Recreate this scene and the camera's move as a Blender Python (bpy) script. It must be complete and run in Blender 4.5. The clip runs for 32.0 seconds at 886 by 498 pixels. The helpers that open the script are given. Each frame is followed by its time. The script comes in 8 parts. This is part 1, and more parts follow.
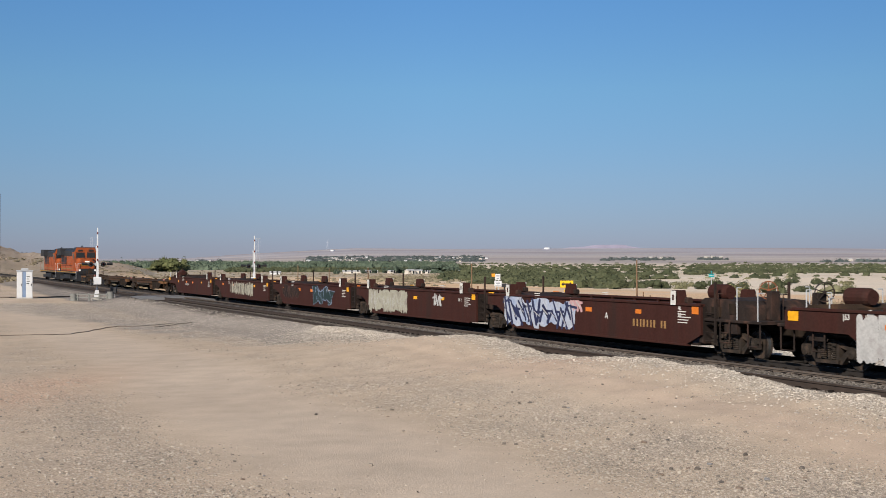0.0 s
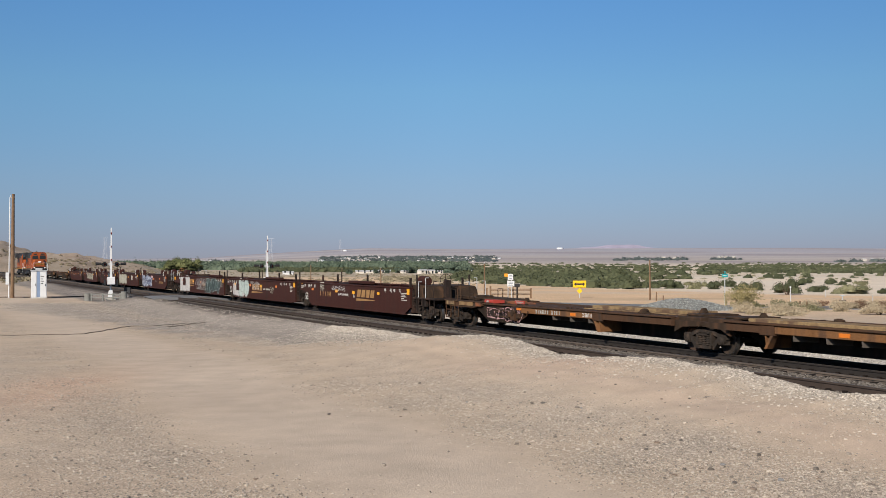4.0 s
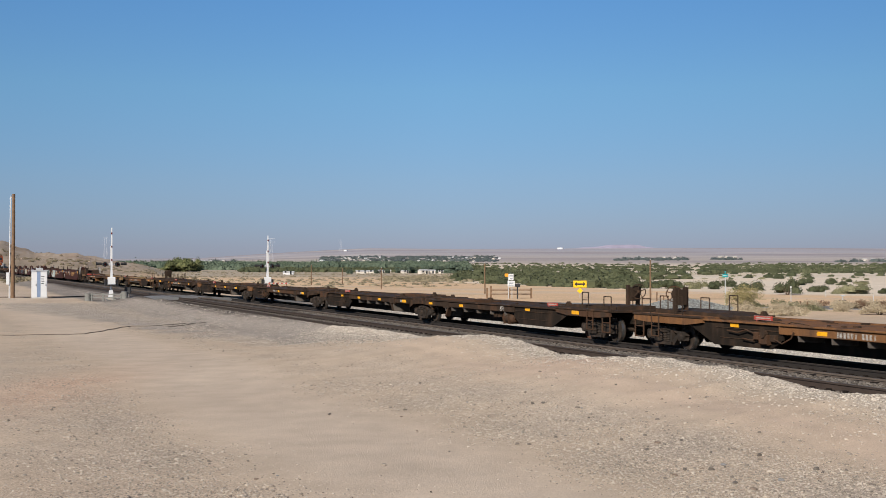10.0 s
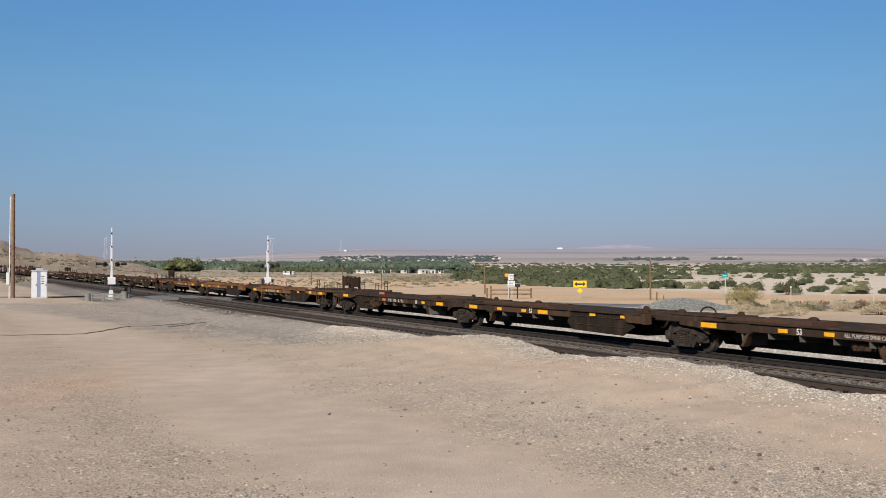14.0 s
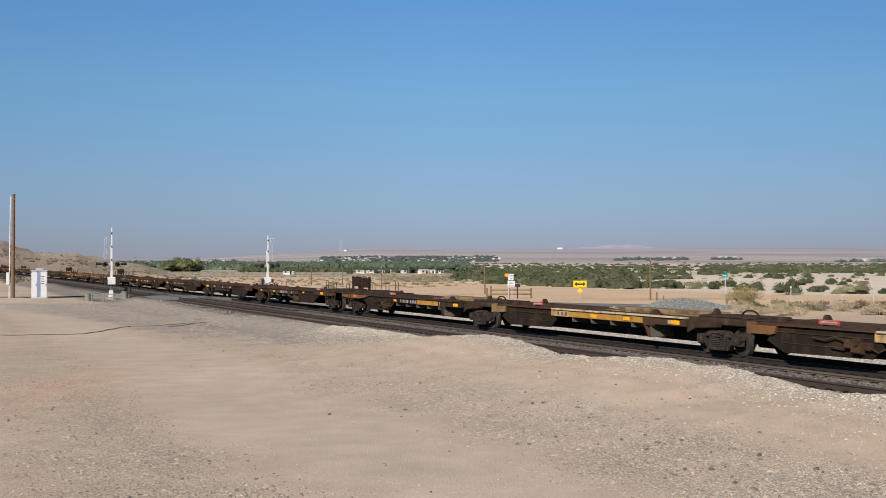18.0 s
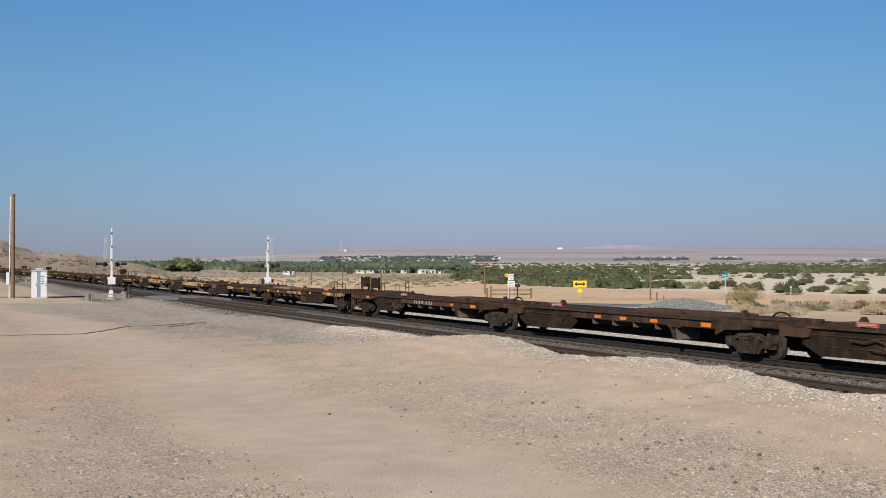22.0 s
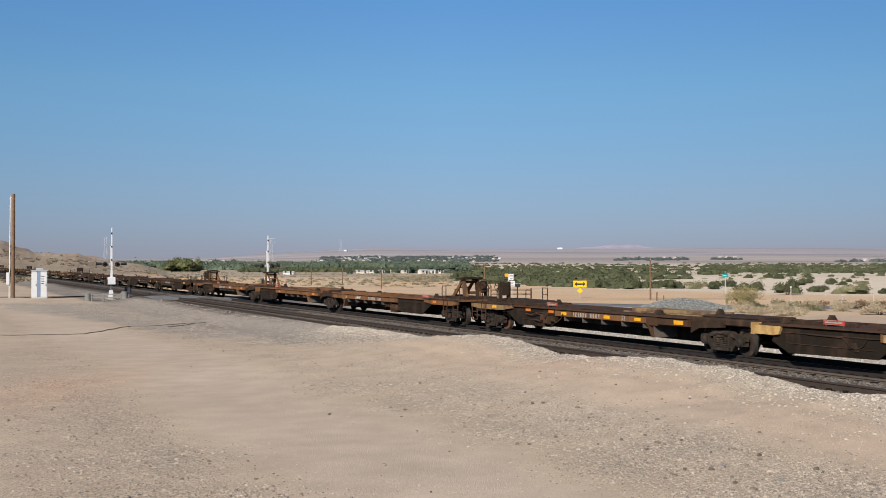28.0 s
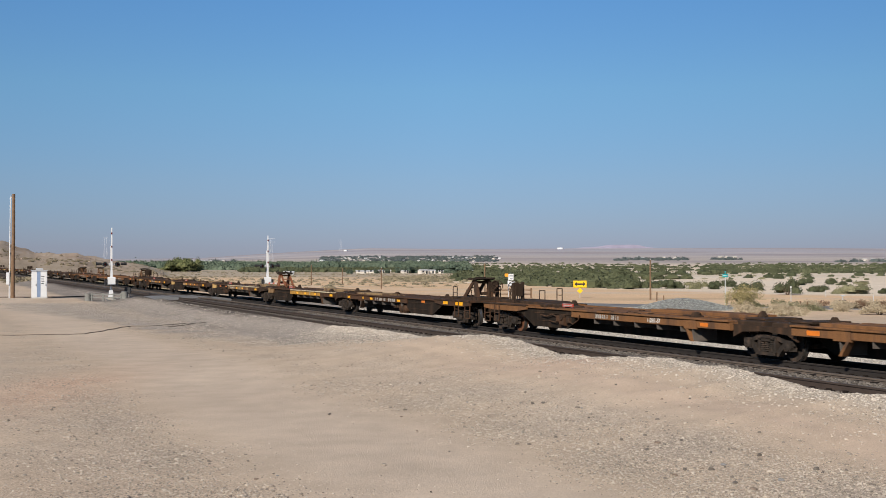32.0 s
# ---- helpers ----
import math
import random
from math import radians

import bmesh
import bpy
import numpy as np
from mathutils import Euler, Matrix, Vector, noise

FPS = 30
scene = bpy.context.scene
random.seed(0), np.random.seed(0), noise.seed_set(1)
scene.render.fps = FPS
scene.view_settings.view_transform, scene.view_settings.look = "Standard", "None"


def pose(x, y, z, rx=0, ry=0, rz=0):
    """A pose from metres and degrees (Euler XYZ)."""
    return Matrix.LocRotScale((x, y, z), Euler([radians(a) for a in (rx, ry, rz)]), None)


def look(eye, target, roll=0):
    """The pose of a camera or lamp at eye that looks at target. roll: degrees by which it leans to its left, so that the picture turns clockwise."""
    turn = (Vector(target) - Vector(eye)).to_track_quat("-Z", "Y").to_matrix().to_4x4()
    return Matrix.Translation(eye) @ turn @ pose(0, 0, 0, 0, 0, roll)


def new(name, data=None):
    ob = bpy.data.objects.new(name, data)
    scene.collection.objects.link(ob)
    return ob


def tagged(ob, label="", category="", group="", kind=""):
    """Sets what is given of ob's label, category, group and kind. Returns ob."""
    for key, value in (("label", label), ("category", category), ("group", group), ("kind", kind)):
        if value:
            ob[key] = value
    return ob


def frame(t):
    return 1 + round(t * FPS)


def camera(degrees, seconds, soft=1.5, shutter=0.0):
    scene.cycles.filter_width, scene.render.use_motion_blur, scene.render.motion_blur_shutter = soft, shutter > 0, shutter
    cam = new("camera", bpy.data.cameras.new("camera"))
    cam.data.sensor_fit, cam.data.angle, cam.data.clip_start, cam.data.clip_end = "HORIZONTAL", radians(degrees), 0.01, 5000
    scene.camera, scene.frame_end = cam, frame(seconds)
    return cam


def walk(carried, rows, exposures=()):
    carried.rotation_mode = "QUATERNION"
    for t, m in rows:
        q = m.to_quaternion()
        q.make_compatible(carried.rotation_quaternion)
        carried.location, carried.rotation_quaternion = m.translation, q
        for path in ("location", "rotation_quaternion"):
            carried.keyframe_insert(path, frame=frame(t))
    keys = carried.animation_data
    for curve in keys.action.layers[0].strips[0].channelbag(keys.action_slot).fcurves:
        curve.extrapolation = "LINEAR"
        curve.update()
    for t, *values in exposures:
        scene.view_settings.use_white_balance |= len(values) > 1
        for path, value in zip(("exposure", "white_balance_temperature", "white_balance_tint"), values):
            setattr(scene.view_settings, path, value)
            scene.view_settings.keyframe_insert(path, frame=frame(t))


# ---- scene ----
# Plan: eye at the origin, y ahead, x to the right, z = 0 at the rail top of the train's track.
ANG = radians(23.64)
D = Vector((-math.sin(ANG), math.cos(ANG), 0))      # way the train goes
N = Vector((math.cos(ANG), math.sin(ANG), 0))       # across the tracks, away from the eye
HEAD = math.degrees(math.atan2(D.y, D.x))
SPEED = 21.68
P_TRAIN, P_NEAR = 24.0, 19.8
Z_NEAR = 0.15


def place(p, s, z=0.0):
    v = N * p + D * s
    return Vector((v.x, v.y, z))


# ---- camera ----
cam = camera(40.06, 32.0, soft=0.7, shutter=0.06)
EYE = (0.0, 0.0, 2.85)


def aim(yaw):
    return pose(*EYE, 90.627, 0, -yaw)


walk(cam, [(0.0, aim(0.62)), (1.0, aim(0.62)), (2.0, aim(0.62)), (2.6, aim(0.62)), (3.0, aim(0.47)), (3.5, aim(0.16)),
           (4.0, aim(0.02)), (5.0, aim(0.0)), (12.0, aim(0.0)), (32.0, aim(0.0))])

# ---- light ----
SUN_ELEV, SUN_AZ = radians(31), radians(-151)       # azimuth: clockwise from straight ahead
to_sun = Vector((math.sin(SUN_AZ) * math.cos(SUN_ELEV), math.cos(SUN_AZ) * math.cos(SUN_ELEV), math.sin(SUN_ELEV)))
sun = new("sun", bpy.data.lights.new("sun", "SUN"))
sun.data.energy, sun.data.angle, sun.data.color = 5.6, radians(0.53), (1.0, 0.915, 0.8)
sun.matrix_world = look(to_sun * 50, (0, 0, 0))
world = bpy.data.worlds.new("sky")
scene.world = world
world.use_nodes = True
wn = world.node_tree.nodes
sky = wn.new("ShaderNodeTexSky")
sky.sky_type, sky.sun_disc, sky.sun_elevation, sky.sun_rotation = "NISHITA", False, SUN_ELEV, SUN_AZ
sky.air_density, sky.dust_density, sky.ozone_density, sky.altitude = 1.0, 0.25, 4.0, 700
wn["Background"].inputs[1].default_value = 0.1005
# dry desert haze: the sky's own colour, filtered by the height above the horizon
wco, wsep, wramp, wmul = wn.new("ShaderNodeTexCoord"), wn.new("ShaderNodeSeparateXYZ"), wn.new("ShaderNodeValToRGB"), wn.new("ShaderNodeMix")
wmul.data_type, wmul.blend_type = "RGBA", "MULTIPLY"
wmul.inputs["Factor"].default_value = 1.0
HAZE = [(0.0, (0.398, 0.425, 0.66)), (0.011, (0.404, 0.43, 0.67)), (0.067, (0.517, 0.585, 0.74)), (0.14, (0.595, 0.776, 0.866)), (0.211, (0.580, 0.836, 1.0)), (0.5, (0.414, 0.52, 0.62))]
while len(wramp.color_ramp.elements) < len(HAZE):
    wramp.color_ramp.elements.new(0.5)
for el, (at_z, c) in zip(wramp.color_ramp.elements, HAZE):
    el.position, el.color = at_z, (*c, 1)
wl = world.node_tree.links.new
wl(wco.outputs["Generated"], wsep.inputs[0])
wl(wsep.outputs["Z"], wramp.inputs["Fac"])
# the sky deepens a little towards the side that lies across from the sun
wside, wdeep = wn.new("ShaderNodeMapRange"), wn.new("ShaderNodeVectorMath")
wside.inputs["From Min"].default_value, wside.inputs["From Max"].default_value = 0.0, 0.4
wside.inputs["To Min"].default_value, wside.inputs["To Max"].default_value = 1.0, 0.82
wdeep.operation = "SCALE"
wl(wsep.outputs["X"], wside.inputs["Value"])
wl(sky.outputs[0], wmul.inputs["A"])
wl(wramp.outputs["Color"], wmul.inputs["B"])
wl(wmul.outputs["Result"], wdeep.inputs[0])
wl(wside.outputs[0], wdeep.inputs["Scale"])
wl(wdeep.outputs[0], wn["Background"].inputs[0])
scene.view_settings.exposure = 0.0


# ---- materials ----
def surface(name, color, rough=0.7, metal=0.0, vary=0.25, scale=3.0, fine=40.0, bump=0.15, dirt=None, dirt_amount=0.45, each=0.0, spec=0.4, streak=1.0):
    """A procedural surface: base colour, two scales of variation, patchy dirt, fine relief."""
    m = bpy.data.materials.new(name)
    m.use_nodes = True
    nt, nodes = m.node_tree, m.node_tree.nodes
    link = nt.links.new
    bsdf = nodes["Principled BSDF"]
    bsdf.inputs["Roughness"].default_value, bsdf.inputs["Metallic"].default_value = rough, metal
    bsdf.inputs["Specular IOR Level"].default_value = spec
    co = nodes.new("ShaderNodeTexCoord")
    big, small = nodes.new("ShaderNodeTexNoise"), nodes.new("ShaderNodeTexNoise")
    for n, s, d in ((big, scale, 4.0), (small, fine, 3.0)):
        n.inputs["Scale"].default_value, n.inputs["Detail"].default_value = s, d
        link(co.outputs["Object"], n.inputs["Vector"])
    if streak != 1.0:
        # runs of rust and dirt go downwards
        run = nodes.new("ShaderNodeMapping")
        run.inputs["Scale"].default_value = (1.0, 1.0, streak)
        link(co.outputs["Object"], run.inputs["Vector"])
        link(run.outputs[0], big.inputs["Vector"])
    ramp = nodes.new("ShaderNodeMapRange")
    ramp.inputs["To Min"].default_value, ramp.inputs["To Max"].default_value = 1 - vary, 1 + vary
    ramp.inputs["From Min"].default_value, ramp.inputs["From Max"].default_value = 0.3, 0.7
    add = nodes.new("ShaderNodeMath")
    add.operation = "MULTIPLY_ADD"
    link(small.outputs["Fac"], add.inputs[0])
    add.inputs[1].default_value = 0.4
    mul = nodes.new("ShaderNodeMath")
    mul.operation = "MULTIPLY"
    link(big.outputs["Fac"], mul.inputs[0])
    mul.inputs[1].default_value = 0.6
    link(mul.outputs[0], add.inputs[2])
    link(add.outputs[0], ramp.inputs["Value"])
    col = nodes.new("ShaderNodeMix")
    col.data_type = "RGBA"
    col.inputs["A"].default_value = (*color, 1)
    col.inputs["B"].default_value = (*(dirt or color), 1)
    if dirt:
        spots = nodes.new("ShaderNodeMapRange")
        spots.inputs["From Min"].default_value, spots.inputs["From Max"].default_value = 0.62 - 0.3 * dirt_amount, 0.78 - 0.3 * dirt_amount
        link(big.outputs["Fac"], spots.inputs["Value"])
        link(spots.outputs[0], col.inputs["Factor"])
    else:
        col.inputs["Factor"].default_value = 0
    shade = nodes.new("ShaderNodeVectorMath")
    shade.operation = "SCALE"
    link(col.outputs["Result"], shade.inputs[0])
    if each:
        info = nodes.new("ShaderNodeObjectInfo")
        er = nodes.new("ShaderNodeMapRange")
        er.inputs["To Min"].default_value, er.inputs["To Max"].default_value = 1 - each, 1 + each
        link(info.outputs["Random"], er.inputs["Value"])
        both = nodes.new("ShaderNodeMath")
        both.operation = "MULTIPLY"
        link(er.outputs[0], both.inputs[0])
        link(ramp.outputs[0], both.inputs[1])
        link(both.outputs[0], shade.inputs["Scale"])
    else:
        link(ramp.outputs[0], shade.inputs["Scale"])
    link(shade.outputs[0], bsdf.inputs["Base Color"])
    if bump:
        b = nodes.new("ShaderNodeBump")
        b.inputs["Strength"].default_value, b.inputs["Distance"].default_value = bump, 0.02
        link(small.outputs["Fac"], b.inputs["Height"])
        link(b.outputs[0], bsdf.inputs["Normal"])
    return m


STEEL = surface("weathered_steel", (0.037, 0.0235, 0.0155), 0.85, 0.0, 0.35, 2.6, 25, 0.3, (0.066, 0.035, 0.02), 0.36, spec=0.2, streak=0.3)
# grime, darkened further in colour for the shade under the cars
DARK = surface("grimy_shade_steel", (0.019, 0.0138, 0.01), 0.85, 0.0, 0.3, 2.8, 25, 0.3, (0.032, 0.0205, 0.014), 0.4, spec=0.15, streak=0.25)
TRUCK = surface("truck_casting", (0.029, 0.0225, 0.018), 0.8, 0.0, 0.35, 4.0, 40, 0.3, (0.05, 0.034, 0.025), 0.45, spec=0.25)
TREAD = surface("polished_tread", (0.35, 0.34, 0.33), 0.35, 0.9, 0.2, 5, 40, 0.1)
RUST = surface("rust_orange", (0.215, 0.074, 0.03), 0.85, 0.0, 0.4, 2.5, 30, 0.3, (0.075, 0.036, 0.022), 0.45)
BROWNCAR = surface("boxcar_brown", (0.048, 0.0175, 0.0135), 0.7, 0.0, 0.35, 1.3, 14, 0.12, (0.03, 0.015, 0.012), 0.45, spec=0.15, streak=0.18)
YELLOW = surface("old_yellow_paint", (0.4, 0.215, 0.045), 0.75, 0.0, 0.28, 1.7, 25, 0.2, (0.2, 0.1, 0.035), 0.4, spec=0.2, streak=0.6)
REFLECT = surface("reflector_tape", (0.78, 0.37, 0.012), 0.45, 0.0, 0.2, 9, 60, 0.0)
REFLECT_OR = surface("orange_reflector", (0.62, 0.17, 0.02), 0.45, 0.0, 0.12, 6, 60, 0.0)
WHITE = surface("stencil_white", (0.58, 0.565, 0.53), 0.7, 0.0, 0.15, 6, 60, 0.0)
RED = surface("hitch_red", (0.4, 0.05, 0.035), 0.6, 0.0, 0.25, 4, 40, 0.1, (0.2, 0.05, 0.03), 0.3)
RAIL = surface("rail_side", (0.105, 0.082, 0.066), 0.85, 0.0, 0.25, 3, 30, 0.2)
RAILTOP = surface("rail_head", (0.13, 0.112, 0.096), 0.55, 0.4, 0.15, 3, 30, 0.05)
DARKRAIL = surface("dark_brown_rail", (0.045, 0.032, 0.0255), 0.8, 0.0, 0.3, 3, 30, 0.2)
# near-black plate colour includes the shade of gaps beside the rails
PLATE = surface("shade_dark_plate", (0.018, 0.014, 0.012), 0.9, 0.0, 0.2, 6, 40, 0.1, spec=0.1)
TIE = surface("weathered_tie", (0.11, 0.092, 0.078), 0.9, 0.0, 0.35, 6, 40, 0.4, (0.15, 0.125, 0.105), 0.4, 0.2)
BALLAST = surface("ballast_bed", (0.058, 0.045, 0.037), 0.95, 0.0, 0.4, 8, 30, 1.0, (0.045, 0.034, 0.028), 0.5, spec=0.1)
ALU = surface("galvanised_steel", (0.5, 0.51, 0.52), 0.5, 0.3, 0.12, 4, 40, 0.05)
WHITEPAINT = surface("white_enamel", (0.64, 0.65, 0.66), 0.5, 0.0, 0.08, 2, 30, 0.05)
BLACKPAINT = surface("black_enamel", (0.02, 0.02, 0.022), 0.5, 0.0, 0.2, 4, 40, 0.1)
WOOD = surface("pole_wood", (0.17, 0.105, 0.062), 0.9, 0.0, 0.35, 3, 40, 0.4)
ASPHALT = surface("worn_asphalt", (0.185, 0.185, 0.19), 0.9, 0.0, 0.35, 0.5, 30, 0.3, (0.09, 0.085, 0.08), 0.35)
SIGNYELLOW = surface("sign_yellow", (0.85, 0.5, 0.01), 0.5, 0.0, 0.06, 2, 30, 0.0)
ORANGE = surface("locomotive_orange", (0.33, 0.07, 0.014), 0.6, 0.0, 0.35, 0.9, 20, 0.05, (0.14, 0.04, 0.016), 0.45)


# ---- mesh tools ----
class Solid:
    """Collects simple pieces of one mesh."""

    def __init__(self):
        self.v, self.f = [], []

    def add(self, verts, faces):
        k = len(self.v)
        self.v += [tuple(p) for p in verts]
        self.f += [tuple(i + k for i in f) for f in faces]
        return self

    def box(self, x0, x1, y0, y1, z0, z1, c=0.0):
        """A box; c chamfers its edges along x."""
        if c <= 0:
            vs = [(x, y, z) for x in (x0, x1) for y in (y0, y1) for z in (z0, z1)]
            return self.add(vs, [(0, 1, 3, 2), (4, 6, 7, 5), (0, 4, 5, 1), (2, 3, 7, 6), (0, 2, 6, 4), (1, 5, 7, 3)])
        ring = [(y0 + c, z0), (y1 - c, z0), (y1, z0 + c), (y1, z1 - c), (y1 - c, z1), (y0 + c, z1), (y0, z1 - c), (y0, z0 + c)]
        return self.loft([[(x0, y, z) for y, z in ring], [(x1, y, z) for y, z in ring]])

    def loft(self, rings, caps=True):
        n = len(rings[0])
        vs = [p for r in rings for p in r]
        fs = [(i * n + j, (i + 1) * n + j, (i + 1) * n + (j + 1) % n, i * n + (j + 1) % n) for i in range(len(rings) - 1) for j in range(n)]
        if caps:
            fs += [tuple(range(n)), tuple(reversed([(len(rings) - 1) * n + j for j in range(n)]))]
        return self.add(vs, fs)

    def plate(self, outline, y0, y1):
        """An outline in x, z, drawn out along y."""
        return self.loft([[(x, y0, z) for x, z in outline], [(x, y1, z) for x, z in outline]])

    def slab(self, outline, z0, z1):
        return self.loft([[(x, y, z0) for x, y in outline], [(x, y, z1) for x, y in outline]])

    def rod(self, a, b, r, n=8, r2=None):
        a, b = Vector(a), Vector(b)
        q = (b - a).to_track_quat("Z", "Y")
        r2 = r if r2 is None else r2
        rings = []
        for c, rr in ((a, r), (b, r2)):
            rings.append([c + q @ Vector((rr * math.cos(6.2832 * i / n), rr * math.sin(6.2832 * i / n), 0)) for i in range(n)])
        return self.loft(rings)

    def pipe(self, pts, r, n=6):
        for a, b in zip(pts, pts[1:]):
            self.rod(a, b, r, n)
        return self

    def spin(self, profile, centre, axis="y", n=24):
        """A closed profile of (radius, offset along the axis), turned round."""
        rings = []
        cx, cy, cz = centre
        for i in range(n):
            a = 6.28319 * i / n
            ca, sa = math.cos(a), math.sin(a)
            if axis == "y":
                rings.append([(cx + r * ca, cy + o, cz + r * sa) for r, o in profile])
            elif axis == "x":
                rings.append([(cx + o, cy + r * ca, cz + r * sa) for r, o in profile])
            else:
                rings.append([(cx + r * ca, cy + r * sa, cz + o) for r, o in profile])
        m = len(profile)
        vs = [p for r in rings for p in r]
        fs = [(i * m + j, ((i + 1) % n) * m + j, ((i + 1) % n) * m + (j + 1) % m, i * m + (j + 1) % m) for i in range(n) for j in range(m)]
        return self.add(vs, fs)

    def mesh(self, name, material):
        me = bpy.data.meshes.new(name)
        me.from_pydata(self.v, [], self.f)
        me.validate()
        bm = bmesh.new()
        bm.from_mesh(me)
        bmesh.ops.recalc_face_normals(bm, faces=bm.faces)
        bm.to_mesh(me)
        bm.free()
        me.materials.append(material)
        return me


def part(name, solid, material, parent, label="", at=None):
    """One mesh object under a thing or a part; at: its pose in the parent's space."""
    me = solid if isinstance(solid, bpy.types.Mesh) else solid.mesh(name, material)
    ob = new(name, me)
    if parent:
        ob.parent = parent
    if at is not None:
        ob.matrix_basis = at
    return tagged(ob, label)


def thing(name, label, category, group="", at=None, kind=""):
    ob = tagged(new(name), label, category, group, kind)
    ob.empty_display_size = 0.3
    if at is not None:
        ob.matrix_basis = at
    return ob


def smooth(me):
    for p in me.polygons:
        p.use_smooth = True
    return me


def lettering(text, size, material, bold=0.0):
    """A flat mesh of built-in letters, centred on the origin, in the x-y plane."""
    cu = bpy.data.curves.new("letters", "FONT")
    cu.body, cu.size, cu.align_x, cu.align_y, cu.offset = text, size, "CENTER", "CENTER", bold
    cu.resolution_u = 2
    ob = bpy.data.objects.new("letters", cu)
    me = bpy.data.meshes.new_from_object(ob)
    bpy.data.objects.remove(ob)
    bpy.data.curves.remove(cu)
    me.materials.clear()
    me.materials.append(material)
    return me


# seen on the camera's side of a car: letters stand upright, read from the side
SIDE = Matrix(((-1, 0, 0, 0), (0, 0, 1, 0), (0, 1, 0, 0), (0, 0, 0, 1)))


# ---- ground ----
MOUND_S = [8, 14, 17.9, 19.2, 20.4, 21.0, 22.5, 24.7, 26.5, 27.4, 29.0, 30.8, 32.4, 33.5, 34.7, 36.4, 37.9, 40.2, 43.5, 50.2, 70, 200]
MOUND_H = [0.2, 0.25, 0.52, 0.47, 0.46, 0.59, 0.67, 0.69, 0.68, 0.58, 0.5, 0.45, 0.63, 0.72, 0.78, 0.7, 0.54, 0.37, 0.32, 0.19, 0.0, 0.0]
PATH_S, PATH_P = [14, 24, 38, 74], [6.6, 6.7, 7.4, 7.4]      # the worn wheel path
FAR_Y = [0, 60, 110, 160, 250, 400, 700, 1200, 1800, 2500, 3500, 4850]
FAR_Z = [-0.35, -0.4, -0.45, -0.9, -1.6, -2.6, -4.2, -4.0, -1.0, 6.0, 24.0, 59.0]


def wavy(x, y, scale, seed=0.0):
    """Smooth cheap noise in -1..1 on arrays."""
    a, b = x / scale, y / scale
    return (np.sin(a * 1.7 + b * 0.9 + seed) + np.sin(-a * 1.1 + b * 2.3 + seed * 1.7 + np.sin(a * 0.7 + seed)) + np.sin(a * 2.9 - b * 1.3 + seed * 2.1 + np.sin(b * 1.9)) * 0.6) / 2.6


def ground_height(x, y):
    x, y = np.asarray(x, float), np.asarray(y, float)
    p, s = N.x * x + N.y * y, D.x * x + D.y * y
    z = np.interp(np.hypot(x * 0.6, y), FAR_Y, FAR_Z)
    z = np.where((z > 0) & (y > 0), z * np.interp(x / np.maximum(y, 1), [-0.28, -0.2, -0.12, -0.06], [0.26, 0.34, 0.75, 1.0]), z)
    near = np.clip((17.2 - p) / 3.0, 0, 1) * np.clip((115 - s) / 20, 0, 1)
    z = np.where((p < 20) & (s < 240), -0.25 - 0.2 * np.clip((s - 40) / 12, 0, 1) + 0.1 * np.clip((s - 75) / 20, 0, 1), z)
    z = z + near * 0.012 * wavy(x, y, 3.1) + near * 0.006 * wavy(x, y, 0.8, 2.0)
    lumps = 1 + 0.07 * wavy(x, y, 0.9, 1.0) + 0.05 * wavy(x, y, 0.33, 3.0)
    ridge = np.interp(s, MOUND_S, MOUND_H) * lumps
    z = z + ridge * np.exp(-np.clip((16.9 - p), 0, None) ** 2 / (1.6 + 26 * np.clip((46 - s) / 6, 0, 1))) * np.exp(-np.clip((p - 17.15), 0, None) ** 2 / 0.2) * (p < 19)
    z = z + 0.36 * np.clip((s - 49) / 9, 0, 1) * np.clip((235 - s) / 30, 0, 1) * np.clip((p - 15.2) / 2.4, 0, 1) * (p < 20)
    z = z + 0.3 * np.clip((s - 40) / 8, 0, 1) * np.clip((58 - s) / 9, 0, 1) * np.clip((p - 16.8) / 0.5, 0, 1) * (p < 20)
    # bed under the tracks
    bed = (p >= 18.1) & (p < 28) & (s < 900) & (s > -300)
    z = np.where(bed, np.minimum(z, -0.42), z)
    # bare hill beyond the crossing
    ratio = x / np.maximum(y, 1)
    lift = np.interp(ratio, [-1.2, -0.5, -0.3647, -0.3367, -0.2995, -0.2716, -0.248, -0.225], [26, 20, 14.6, 10.6, 9.6, 6.8, 5.0, 0])
    dist = np.hypot(x, y)
    rise = np.clip((dist - 330) / 270, 0, 1)
    rise = rise * rise * (3 - 2 * rise) * np.where(dist > 900, np.clip((1500 - dist) / 600, 0, 1), 1)
    z = z + np.where(y > 0, lift * rise * (1 + 0.1 * wavy(x, y, 38.0, 4.0)) + rise * np.clip(lift / 6, 0, 1) * (1.1 * (0.6 - np.abs(wavy(x, y * 0.4, 17.0, 4.4)) * 1.6) + 0.55 * (0.5 - np.abs(wavy(x * 1.2, y * 0.5, 7.5, 5.0)) * 1.5)), 0)
    # long low ridges far off
    z = z + np.clip((dist - 2300) / 1500, 0, 1) * (2.2 * wavy(x, y, 420.0, 6.0) + 1.0 * wavy(x, y, 150.0, 7.0))
    return z


